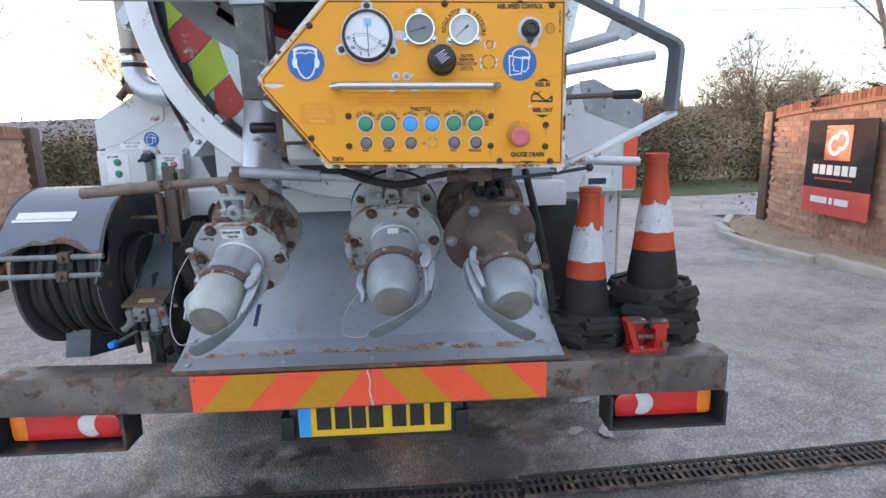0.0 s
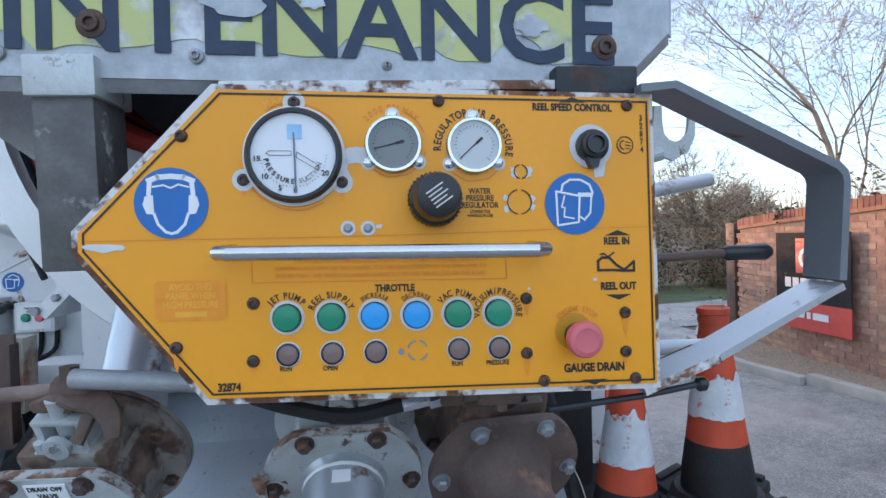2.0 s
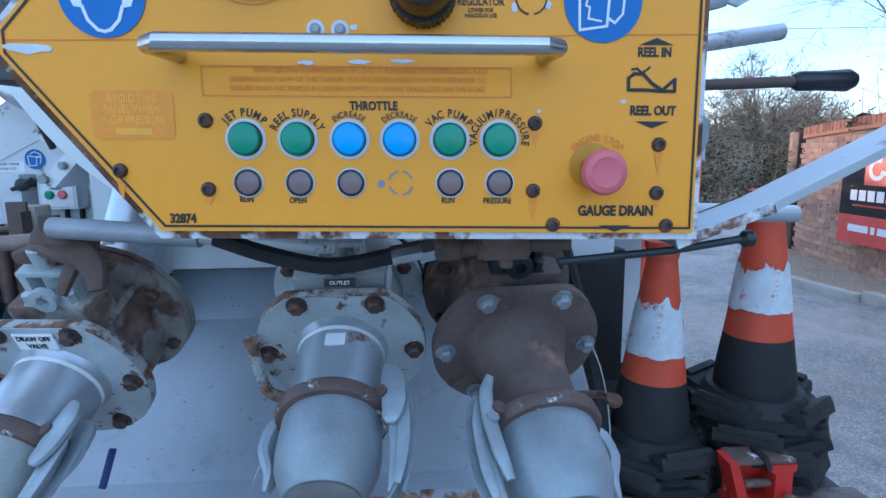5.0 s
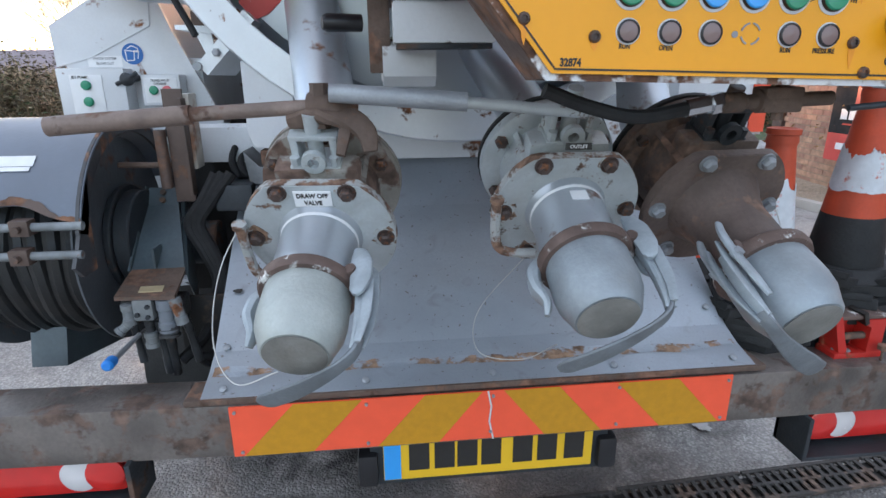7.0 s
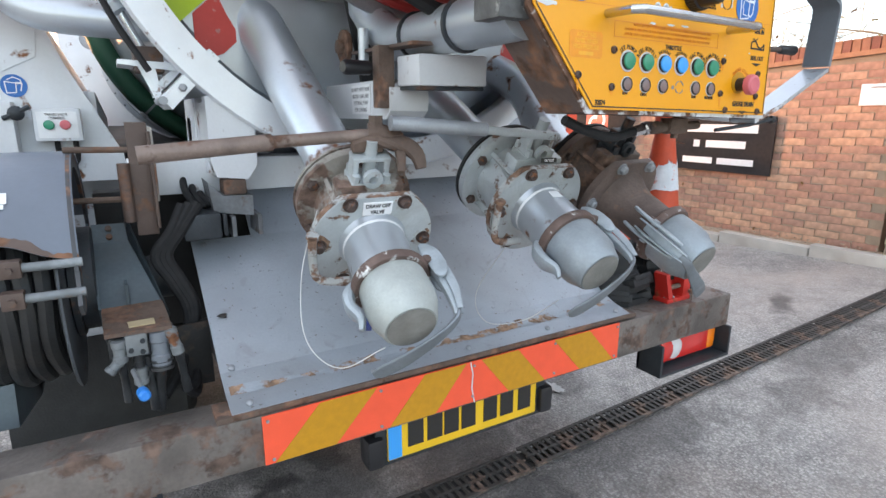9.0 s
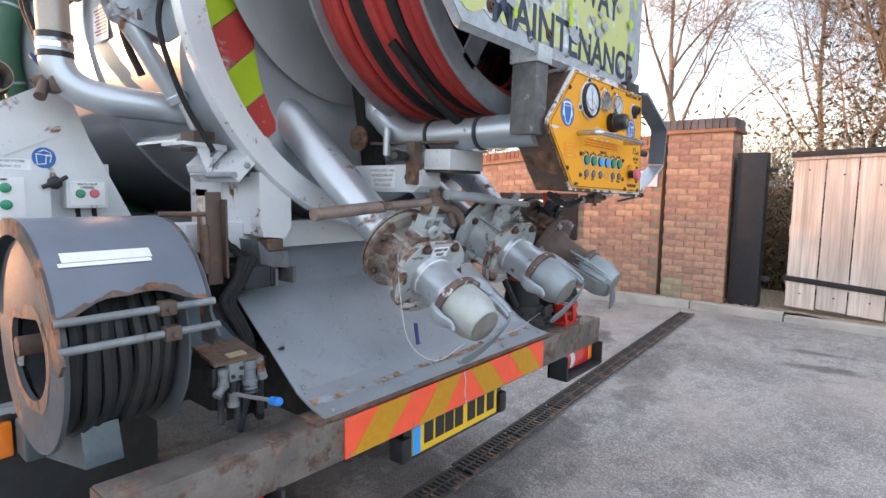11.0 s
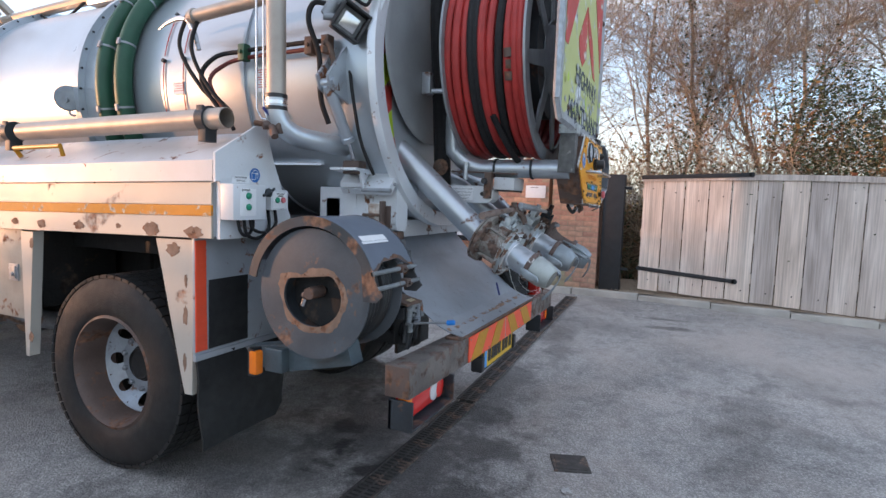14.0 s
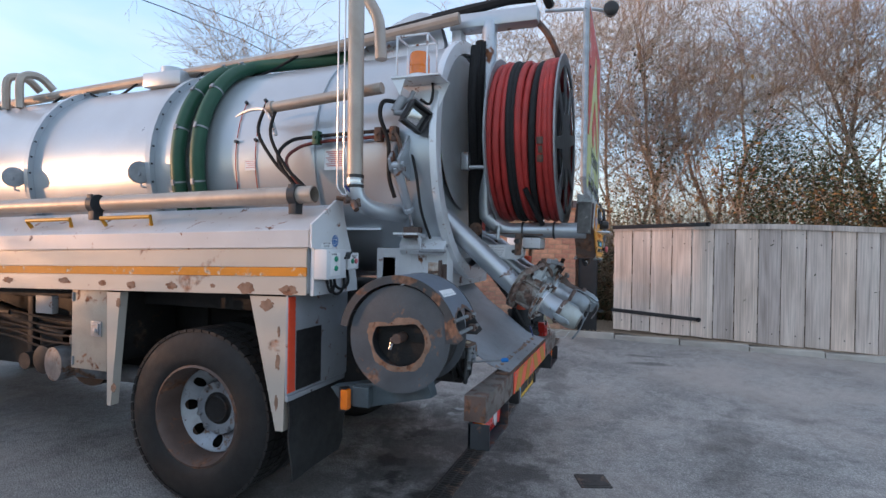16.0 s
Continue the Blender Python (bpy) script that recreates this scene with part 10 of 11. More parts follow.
def hose_drum():
    """The small black hose drum under a curved cover on the near side."""
    yc, zc, R1 = 2.185, 1.105, 0.28
    x0, x1 = -1.25, -0.90
    bm = B()
    # outer plate with a D-shaped opening
    outer = [(yc + R1 * math.cos(2 * math.pi * k / 48), zc + R1 * math.sin(2 * math.pi * k / 48)) for k in range(48)]
    m = at_x(x0)
    hole = []
    for k in range(48):
        a = 2 * math.pi * k / 48
        y, z = 0.15 * math.cos(a), 0.13 * math.sin(a) - 0.012
        hole.append((yc + y, zc + min(z, 0.075 - 0.12 * y)))
    va = [bm.verts.new(m @ Vector((*p, 0.006))) for p in outer]
    vb = [bm.verts.new(m @ Vector((*p, 0.006))) for p in hole]
    vc = [bm.verts.new(m @ Vector((*p, -0.006))) for p in outer]
    vd = [bm.verts.new(m @ Vector((*p, -0.006))) for p in hole]
    for k in range(48):
        j = (k + 1) % 48
        bm.faces.new((va[k], va[j], vb[j], vb[k]))
        bm.faces.new((vc[k], vd[k], vd[j], vc[j]))
        bm.faces.new((va[k], vc[k], vc[j], va[j]))
        bm.faces.new((vb[k], vb[j], vd[j], vd[k]))
    d = part("hose_drum", bm, "drum_plate", T, "rust-edged black hose drum with a curved cover", smooth=False)
    # rust bloom round the opening and patches at the rim
    rng = random.Random(44)
    bm = B()
    inner, outr = [], []
    for k in range(72):
        t = k / 72 * 48
        i, fr = int(t), t - int(t)
        p = Vector(hole[i]) * (1 - fr) + Vector(hole[(i + 1) % 48]) * fr
        dr = (p - Vector((yc, zc))).normalized()
        w = 0.016 + 0.030 * max(0, noise.noise(Vector((dr.x * 1.6, dr.y * 1.6, 2))) + 0.35) + 0.010 * noise.noise(Vector((dr.x * 9, dr.y * 9, 5)))
        inner.append(bm.verts.new(m @ Vector((*(p - dr * 0.001), 0.0072))))
        outr.append(bm.verts.new(m @ Vector((*(p + dr * w), 0.0072))))
    for k in range(72):
        bm.faces.new((inner[k], inner[(k + 1) % 72], outr[(k + 1) % 72], outr[k]))
    part("rust_bloom", bm, "drum_rust", d, smooth=False)
    bm = B()
    bm_lathe(bm, [(0.10, 0), (R1 - 0.006, 0), (R1, 0.003), (R1, 0.008), (0.10, 0.008)], (-0.972, yc, zc), (0, yc, zc), 56)
    part("inner_plate", bm, "drum_plate", d, "grey inner flange of the drum")
    bm = B()
    bm_lathe(bm, [(0.16, 0.0), (0.17, 0.0), (0.17, 0.26), (0.16, 0.26), (0.16, 0.0)], (x0 + 0.02, yc, zc), (x1, yc, zc), 36, close=False)
    part("barrel", bm, "dark", d)
    bm = B()
    bm_lathe(bm, [(0.001, 0.0), (0.158, 0.0), (0.158, 0.006), (0.001, 0.006)], (x0 + 0.075, yc, zc), (x1, yc, zc), 36)
    part("barrel_end", bm, "under", d, "dark end plate inside the drum")
    for i in range(7):
        bm = B()
        x = x0 + 0.032 + i * 0.036
        rr = 0.226 + 0.006 * ((i * 5) % 3)
        bm_tube(bm, [(x + 0.004 * math.sin(5 * a + i), yc + rr * math.cos(a), zc + rr * math.sin(a)) for a in [2 * math.pi * k / 40 for k in range(40)]], 0.020, 8, 0, closed=True)
        bm_tube(bm, [(x + 0.018, yc + (rr - 0.036) * math.cos(a), zc + (rr - 0.036) * math.sin(a)) for a in [2 * math.pi * k / 40 for k in range(40)]], 0.020, 8, 0, closed=True)
        part("hose_wrap", bm, "hose_dirty", d)
    bm = B()
    bm_cyl(bm, (x0 - 0.03, yc, zc + 0.005), (x0 + 0.06, yc, zc + 0.005), 0.026, n=16)
    bm_cyl(bm, (x0 - 0.01, yc + 0.005, zc + 0.01), (x0 - 0.01, yc + 0.035, zc - 0.012), 0.018, n=12)
    bo = part("crank_boss", bm, "brown", d, "brass swivel in the drum centre")
    bm = B()
    bm_lathe(bm, [(0.009, 0), (0.012, 0.004), (0.012, 0.05), (0.008, 0.054)], (x0 - 0.01, yc + 0.028, zc - 0.005), (x0 - 0.01, yc + 0.05, zc - 0.07), 12)
    part("spigot", bm, "chrome", bo, "bright steel spigot")
    # cover: an arc of sheet with rounded lower edge, and a rim plate
    def cover_end(u):
        return 151 + 9 * abs(2 * u - 1) ** 1.6 + 0.8 * math.sin(u * 17)

    nu, na = 16, 24
    grid = []
    bm = B()
    for rad in (0.332, 0.327):
        sheet_rows = []
        for iu in range(nu + 1):
            u = iu / nu
            row_ = []
            for ia in range(na + 1):
                a = radians(22 + (cover_end(u) - 22) * ia / na)
                row_.append(bm.verts.new((-1.275 + 0.357 * u, yc + rad * math.cos(a), zc + rad * math.sin(a))))
            sheet_rows.append(row_)
        grid.append(sheet_rows)
    for g in grid:
        for iu in range(nu):
            for ia in range(na):
                bm.faces.new((g[iu][ia], g[iu + 1][ia], g[iu + 1][ia + 1], g[iu][ia + 1]))
    for iu in range(nu):
        for ia in (0, na):
            bm.faces.new((grid[0][iu][ia], grid[0][iu + 1][ia], grid[1][iu + 1][ia], grid[1][iu][ia]))
    for ia in range(na):
        for iu in (0, nu):
            bm.faces.new((grid[0][iu][ia], grid[0][iu][ia + 1], grid[1][iu][ia + 1], grid[1][iu][ia]))
    bmesh.ops.recalc_face_normals(bm, faces=bm.faces[:])
    part("cover", bm, "cover", d, "curved dark grey sheet cover")
    bm = B()
    lip = []
    for iu in range(41):
        u = iu / 40
        e = cover_end(u)
        w = 1.5 + 4 * max(0, noise.noise(Vector((u * 6, 3.1, 0))) + 0.25) + 1.5 * noise.noise(Vector((u * 25, 1.7, 0)))
        lip.append([bm.verts.new((-1.275 + 0.357 * u, yc + 0.3335 * math.cos(radians(a)), zc + 0.3335 * math.sin(radians(a)))) for a in (e, e - max(1.0, w))])
    for p, q in zip(lip[:-1], lip[1:]):
        bm.faces.new((p[0], q[0], q[1], p[1]))
    part("rust_lip", bm, "brown", d, "rusted lower lip of the cover")
    for x in (-1.272, -0.921):
        bm = B()
        bm_ring(bm, yc, zc, 0.292, 0.334, 0.008, at_x(x), 60, 10, 163)
        bm_prism(bm, [(yc - 0.24, zc + 0.22), (yc - 0.33, zc + 0.07), (yc - 0.36, zc + 0.03), (yc - 0.33, zc - 0.0), (yc - 0.27, zc + 0.0), (yc - 0.26, zc + 0.12)], 0.0085, at_x(x))
        part("cover_rim", bm, "drum", d, "flaking rusty cover rim", smooth=False)
    bm = B()
    m = pose(-1.135, yc, zc) @ Matrix.Rotation(radians(43), 4, "X") @ Matrix.Translation((0, 0, 0.3335))
    bm_box(bm, -0.10, 0.10, -0.008, 0.022, 0, 0.0008, 0, m)
    bm_box(bm, -0.11, 0.095, -0.022, -0.010, 0, 0.0008, 0, m)
    part("cover_label", bm, "paper", d, "torn white label on the cover", smooth=False)
    for y, z in ((yc - 0.312, zc + 0.115), (yc - 0.335, zc + 0.055)):
        bm = B()
        bm_cyl(bm, (-1.28, y, z), (-0.913, y, z), 0.0098, n=14)
        part("guide_roller", bm, "hydraulic", d, "worn steel hose guide roller")
        bm = B()
        bm_box(bm, -1.058, -1.018, y - 0.017, y + 0.017, z - 0.018, z + 0.018, 0.004)
        bm_cyl(bm, (-1.038, y - 0.016, z), (-1.038, y - 0.03, z), 0.008, n=6)
        part("roller_clamp", bm, "brown", d)
    # motor, sloping bracket plate and valve block on the inner side
    def slab(bm, top, low):
        a = [bm.verts.new(p) for p in top]
        b = [bm.verts.new(p) for p in low]
        for k in range(4):
            bm.faces.new((a[k], a[(k + 1) % 4], b[(k + 1) % 4], b[k]))
        bm.faces.new(a)
        bm.faces.new(list(reversed(b)))
        bmesh.ops.recalc_face_normals(bm, faces=bm.faces[:])

    bm = B()
    bm_cyl(bm, (-0.962, yc, zc), (-0.945, yc, zc), 0.150, n=36, bevel=0.003)
    bm_cyl(bm, (-0.945, yc, zc), (-0.905, yc, zc), 0.135, n=36, bevel=0.003)
    bm_cyl(bm, (-0.905, yc + 0.03, zc - 0.03), (-0.72, yc + 0.03, zc - 0.03), 0.062, n=24, bevel=0.004)
    part("drum_motor", bm, "dark", d, "black drum motor and gearbox")
    bm = B()
    slab(bm, [(-0.913, 2.209, 1.189), (-0.823, 2.209, 1.191), (-0.768, 2.030, 1.058), (-0.902, 2.030, 1.056)], [(-0.913, 2.215, 1.181), (-0.823, 2.215, 1.183), (-0.768, 2.036, 1.050), (-0.902, 2.036, 1.048)])
    slab(bm, [(-0.906, 2.236, 1.236), (-0.827, 2.236, 1.234), (-0.823, 2.209, 1.191), (-0.913, 2.209, 1.189)], [(-0.906, 2.243, 1.232), (-0.827, 2.243, 1.230), (-0.823, 2.217, 1.186), (-0.913, 2.217, 1.184)])
    slab(bm, [(-0.822, 2.236, 1.246), (-0.816, 2.250, 1.240), (-0.752, 2.000, 1.030), (-0.764, 2.020, 1.062)], [(-0.830, 2.29, 1.13), (-0.824, 2.29, 1.12), (-0.764, 2.09, 0.93), (-0.772, 2.09, 0.94)])
    slab(bm, [(-0.917, 2.236, 1.240), (-0.911, 2.236, 1.240), (-0.900, 2.020, 1.060), (-0.906, 2.020, 1.060)], [(-0.917, 2.29, 1.08), (-0.911, 2.29, 1.08), (-0.900, 2.10, 0.95), (-0.906, 2.10, 0.95)])
    bm_box(bm, -0.845, -0.838, 2.030, 2.085, 1.060, 1.112, 0.001)
    bk = part("drum_bracket", bm, "teal", d, "oily blue-grey sloping bracket plate", smooth=False)
    for z, y in ((1.222, 2.2275), (1.202, 2.2145)):
        bm = B()
        bm_cyl(bm, (-0.866, y, z), (-0.866, y - 0.007, z + 0.004), 0.008, n=10)
        part("bracket_bolt", bm, "rusty", bk)
    bm = B()
    slab(bm, [(-0.902, 2.032, 1.0585), (-0.765, 2.032, 1.0605), (-0.756, 1.905, 1.030), (-0.898, 1.912, 1.031)], [(-0.902, 2.032, 1.050), (-0.765, 2.032, 1.052), (-0.756, 1.905, 1.020), (-0.898, 1.912, 1.021)])
    part("valve_shelf", bm, "rusty", d, "rust-stained shelf over the valve block", smooth=False)
    bm = B()
    slab(bm, [(-0.848, 1.948, 1.0425), (-0.792, 1.948, 1.043), (-0.790, 1.925, 1.0375), (-0.846, 1.925, 1.037)], [(-0.848, 1.948, 1.040), (-0.792, 1.948, 1.0405), (-0.790, 1.925, 1.035), (-0.846, 1.925, 1.0345)])
    part("block_tag", bm, "gold_tag", d, "small brass tag on the shelf", smooth=False)
    bm = B()
    bm_box(bm, -0.858, -0.812, 1.905, 1.975, 0.968, 1.022, 0.004)
    vb = part("valve_block", bm, "hydraulic", d, "worn pale hydraulic valve block")
    bm = B()
    bm_box(bm, -0.895, -0.75, 1.93, 1.99, 0.955, 1.012, 0.006)
    part("manifold", bm, "dark_hydraulic", vb)
    for p, q, r, mt in (((-0.787, 1.925, 1.018), (-0.787, 1.920, 0.930), 0.0225, "slate"), ((-0.787, 1.925, 0.945), (-0.787, 1.920, 0.915), 0.026, "dark_hydraulic"), ((-0.872, 1.915, 1.012), (-0.872, 1.915, 0.955), 0.016, "hydraulic"), ((-0.872, 1.915, 0.962), (-0.900, 1.905, 0.938), 0.014, "hydraulic"),
                        ((-0.762, 1.915, 1.022), (-0.748, 1.912, 0.952), 0.015, "hydraulic"), ((-0.835, 1.93, 0.966), (-0.835, 1.93, 0.905), 0.013, "dark_hydraulic"), ((-0.835, 1.93, 0.93), (-0.835, 1.93, 0.885), 0.017, "hydraulic"), ((-0.872, 1.93, 0.955), (-0.868, 1.94, 0.84), 0.010, "dark_hydraulic"),
                        ((-0.815, 1.94, 0.955), (-0.812, 1.95, 0.80), 0.012, "dark_hydraulic"), ((-0.79, 1.93, 0.915), (-0.80, 1.96, 0.79), 0.012, "dark_hydraulic"), ((-0.748, 1.93, 0.965), (-0.735, 1.95, 0.83), 0.011, "dark_hydraulic")):
        bm = B()
        p, q = Vector(p), Vector(q)
        ln = (q - p).length
        bm_lathe(bm, [(r * 0.6, 0), (r, 0.002), (r, ln * 0.3), (r * 0.86, ln * 0.34), (r * 0.86, ln * 0.66), (r, ln * 0.70), (r, ln - 0.002), (r * 0.6, ln)], p, q, 12)
        part("union", bm, mt, vb)
    for x, z in ((-0.822, 1.005), (-0.848, 0.985), (-0.824, 0.978)):
        bm = B()
        bm_cyl(bm, (x, 1.905, z), (x, 1.899, z), 0.006, n=6)
        part("block_screw", bm, "dark", vb)
    bm = B()
    bm_cyl(bm, (-0.850, 1.90, 0.935), (-0.832, 1.72, 0.957), 0.006, n=8)
    part("tap_stem", bm, "galv", d)
    bm = B()
    bm_lathe(bm, [(0.008, 0), (0.012, 0.004), (0.012, 0.035), (0.008, 0.04)], (-0.836, 1.735, 0.955), (-0.829, 1.68, 0.962), 14)
    part("tap_grip", bm, "blue_rub", d, "bright blue tap grip")
    bm = B()
    for k in range(3):
        bm_tube(bm, [(-0.685 + 0.02 * k, 2.12, 1.29), (-0.72 + 0.012 * k, 2.10, 1.225), (-0.765 + 0.014 * k, 2.10, 1.16), (-0.735 + 0.012 * k, 2.09, 1.09), (-0.705 + 0.010 * k, 2.08, 1.01), (-0.715, 2.06, 0.93 - 0.01 * k), (-0.745, 2.02, 0.86), (-0.79, 1.97, 0.82)], 0.015, 10, 6)
    for k in range(2):
        bm_tube(bm, [(-0.74, 1.95, 0.84), (-0.71, 2.0, 0.80 + 0.03 * k), (-0.69, 2.15, 0.86 + 0.03 * k), (-0.70, 2.3, 1.0)], 0.012, 8, 6)
    part("hydraulic_hose", bm, "cable", d, "black hydraulic hoses")
    bm = B()
    bm_box(bm, -0.80, -0.66, 2.03, 2.04, 0.80, 0.98, 0.003)
    part("valve_plate", bm, "under", d)


hose_drum()


def tank_side_gear():
    # upright suction pipe with its elbow
    bm = B()
    bm_tube(bm, [(-1.07, 2.565, 3.15), (-1.05, 2.565, 1.97)], 0.046, 24, 0)
    up = part("upright_pipe", bm, "alu", T, "upright aluminium pipe beside the tank")
    bm = B()
    bm_tube(bm, [(-1.05, 2.565, 1.98), (-1.047, 2.562, 1.90), (-1.02, 2.545, 1.845), (-0.96, 2.515, 1.81), (-0.86, 2.47, 1.795), (-0.62, 2.40, 1.78)], 0.05, 22, 5)
    part("elbow", bm, "pipe", up, "silver elbow at the pipe foot")
    for z, mt in ((1.975, "black"), (1.945, "chrome"), (1.918, "black"), (3.08, "black")):
        bm = B()
        bm_lathe(bm, [(0.046, 0), (0.052, 0.002), (0.052, 0.020), (0.046, 0.022)], (-1.05, 2.565, z), (-1.05, 2.565, z + 1), 24)
        part("pipe_band", bm, mt, up)
    for dy in (0.068, 0.110):
        bm = B()
        bm_tube(bm, [(-1.075, 2.565 + dy, 3.2), (-1.06, 2.565 + dy, 1.93), (-1.055, 2.56 + dy * 0.8, 1.885), (-1.04, 2.57, 1.87)], 0.0055, 8, 0)
        part("grease_line", bm, "chrome", up)
    bm = B()
    bm_tube(bm, [(-0.85, 2.75, 3.22), (-0.85, 2.62, 3.11), (-0.85, 2.54, 2.98), (-0.85, 2.52, 2.86), (-0.85, 2.51, 2.72)], 0.036, 18, 4)
    part("vent_pipe", bm, "alu", T, "short dull pipe bending down at the tank shoulder")
    bm = B()
    bm_cyl(bm, (-1.10, 2.60, 1.845), (-1.02, 2.55, 1.86), 0.020, n=12)
    bm_cyl(bm, (-1.085, 2.56, 1.84), (-1.11, 2.52, 1.79), 0.017, n=12)
    bm_box(bm, -1.08, -1.03, 2.52, 2.58, 1.81, 1.86, 0.008)
    bm_tube(bm, [(-1.09, 2.66, 1.86), (-1.06, 2.58, 1.85), (-1.0, 2.56, 1.84)], 0.013, 8, 3)
    tp = part("drain_tap", bm, "brown", T, "brass drain tap by the pipe foot")
    bm = B()
    bm_box(bm, -0.006, 0.006, -0.004, 0.004, 0, 0.09, 0.002, pose(-1.07, 2.55, 1.86, -30, -30, 0))
    part("tap_lever", bm, "tap_blue", tp)
    # door ram
    a, b, c = Vector((-0.935, 2.36, 2.06)), Vector((-0.765, 2.345, 1.80)), Vector((-0.715, 2.335, 1.69))
    bm = B()
    bm_lathe(bm, [(0.02, 0), (0.030, 0.01), (0.030, 0.28), (0.034, 0.285), (0.034, 0.308), (0.02, 0.312)], a, b, 22)
    rm = part("door_ram", bm, "pipe", T, "silver hydraulic door ram")
    bm = B()
    bm_cyl(bm, b, c, 0.011, n=14)
    part("ram_rod", bm, "chrome", rm)
    bm = B()
    bm_box(bm, -0.75, -0.675, 2.29, 2.39, 1.64, 1.71, 0.008)
    part("ram_clevis", bm, "brown", rm)
    bm = B()
    bm_cyl(bm, a + Vector((0, 0.03, 0)), a + Vector((0, -0.04, 0.0)), 0.026, n=18)
    bm_cyl(bm, a + Vector((-0.01, -0.035, 0.005)), a + Vector((-0.01, -0.055, 0.005)), 0.018, n=6)
    bm_prism(bm, [(-0.98, 2.09), (-0.955, 2.03), (-0.80, 1.98), (-0.78, 2.28), (-0.84, 2.25)], 0.014, at_y(2.335))
    bm_prism(bm, [(-0.98, 2.09), (-0.955, 2.03), (-0.80, 1.98), (-0.78, 2.28), (-0.84, 2.25)], 0.014, at_y(2.395))
    part("ram_bracket", bm, "pipe", rm, "silver welded ram bracket")
    # door foot bracket: a pair of lugs standing out from the ring, a stiffening rib along the barrel, and the saddle
    bm = B()
    bm_prism(bm, [(-0.575, 1.697), (-0.704, 1.566), (-0.679, 1.540), (-0.550, 1.672)], 0.29, at_y(2.43))
    lug = part("door_bracket", bm, "ring", T, "silver box-section door bracket", smooth=False)
    bm = B()
    bm_prism(bm, [(-0.640, 1.667), (-0.712, 1.598), (-0.706, 1.574), (-0.625, 1.655)], 0.13, at_y(2.43))
    bm_prism(bm, [(-0.640, 1.667), (-0.790, 1.672), (-0.790, 1.660), (-0.640, 1.645)], 0.16, at_y(2.44))
    bm_prism(bm, [(-0.745, 1.662), (-0.700, 1.662), (-0.690, 1.58), (-0.706, 1.566)], 0.012, at_y(2.30))
    part("clevis_base", bm, "ring", lug, "pale welded ram foot", smooth=False)
    bm = B()
    bm_cyl(bm, (-0.700, 2.128, 1.562), (-0.700, 2.30, 1.562), 0.011, n=12)
    part("lug_pin", bm, "galv", lug)
    for f in (0.3, 0.68):
        bm = B()
        p = Vector((-0.5625, 2.138, 1.6845)).lerp(Vector((-0.6915, 2.138, 1.553)), f)
        bm_lathe(bm, [(0.011, 0), (0.011, 0.007), (0.007, 0.010)], p, p + Vector((0, -1, 0)), 6)
        part("bracket_bolt", bm, "galv", lug)
    bm = B()
    bm_prism(bm, [(-0.640, 1.712), (-0.672, 1.700), (-0.675, 1.690), (-0.640, 1.692)], 0.36, at_y(2.94))
    part("tank_rib", bm, "ring", T, "welded stiffening rib along the barrel", smooth=False)
    # the prop that carries the ring, with its rusty foot and clamp block
    bm = B()
    bm_prism(bm, [(-0.598, 1.575), (-0.598, 1.40), (-0.585, 1.355), (-0.500, 1.345), (-0.473, 1.385), (-0.473, 1.575)], 0.06, at_y(2.21))
    bm_box(bm, -0.598, -0.588, 2.21, 2.36, 1.36, 1.56, 0.002)
    pr = part("ring_prop", bm, "light", T, "cream steel prop under the door ring", smooth=False)
    bm = B()
    bm_box(bm, -0.571, -0.508, 2.148, 2.22, 1.303, 1.346, 0.006)
    part("prop_foot", bm, "rusty", pr, "rusty foot of the prop")
    bm = B()
    bm_prism(bm, [(-0.614, 1.345), (-0.575, 1.303), (-0.495, 1.300), (-0.495, 1.240), (-0.603, 1.258)], 0.12, at_y(2.26))
    for x in (-0.556, -0.483):
        bm_box(bm, x - 0.006, x + 0.006, 2.12, 2.24, 1.185, 1.245, 0.002)
    part("clamp_block", bm, "valve_grime", pr, "grimy clamp block below the prop", smooth=False)
    bm = B()
    bm_box(bm, -0.60, -0.38, 2.40, 2.64, 1.26, 1.575, 0.006)
    bm_box(bm, -0.595, -0.585, 2.34, 2.41, 1.28, 1.57, 0.002)
    bm_box(bm, -0.47, -0.46, 2.34, 2.41, 1.28, 1.57, 0.002)
    part("saddle", bm, "light", T, "pale grey tank saddle")
    bm = B()
    bm_box(bm, -0.60, 0.80, 2.50, 2.60, 1.36, 1.52, 0.006)
    part("saddle_beam", bm, "grey", T)
    bm = B()
    bm_box(bm, -0.792, -0.735, 2.140, 2.205, 1.30, 1.495, 0.004)
    cb = part("box_post", bm, "cream", T, "cream box-section post behind the drum cover")
    bm = B()
    bm_box(bm, -0.797, -0.747, 2.128, 2.137, 1.215, 1.508, 0.002)
    bm_box(bm, -0.750, -0.742, 2.10, 2.137, 1.235, 1.485, 0.002)
    part("rusty_channel", bm, "brown", cb, "rusty brown channel bolted to the post")
    bm = B()
    bm_lathe(bm, [(0.0105, 0.0), (0.0145, 0.0), (0.0145, 0.15), (0.009, 0.153), (0.009, 0.02)], (-0.811, 2.118, 1.406), (-0.811, 2.118, 1.0), 16, close=False)
    part("socket_tube", bm, "brown", cb, "open rusty socket tube")
    for z in (1.442, 1.315):
        bm = B()
        bm_cyl(bm, (-0.935, 2.14, z), (-0.795, 2.14, z - 0.003), 0.008, n=10)
        part("tie_rod", bm, "rusty", cb)
    bm = B()
    bm_box(bm, -0.690, -0.592, 2.10, 2.26, 1.19, 1.262, 0.008)
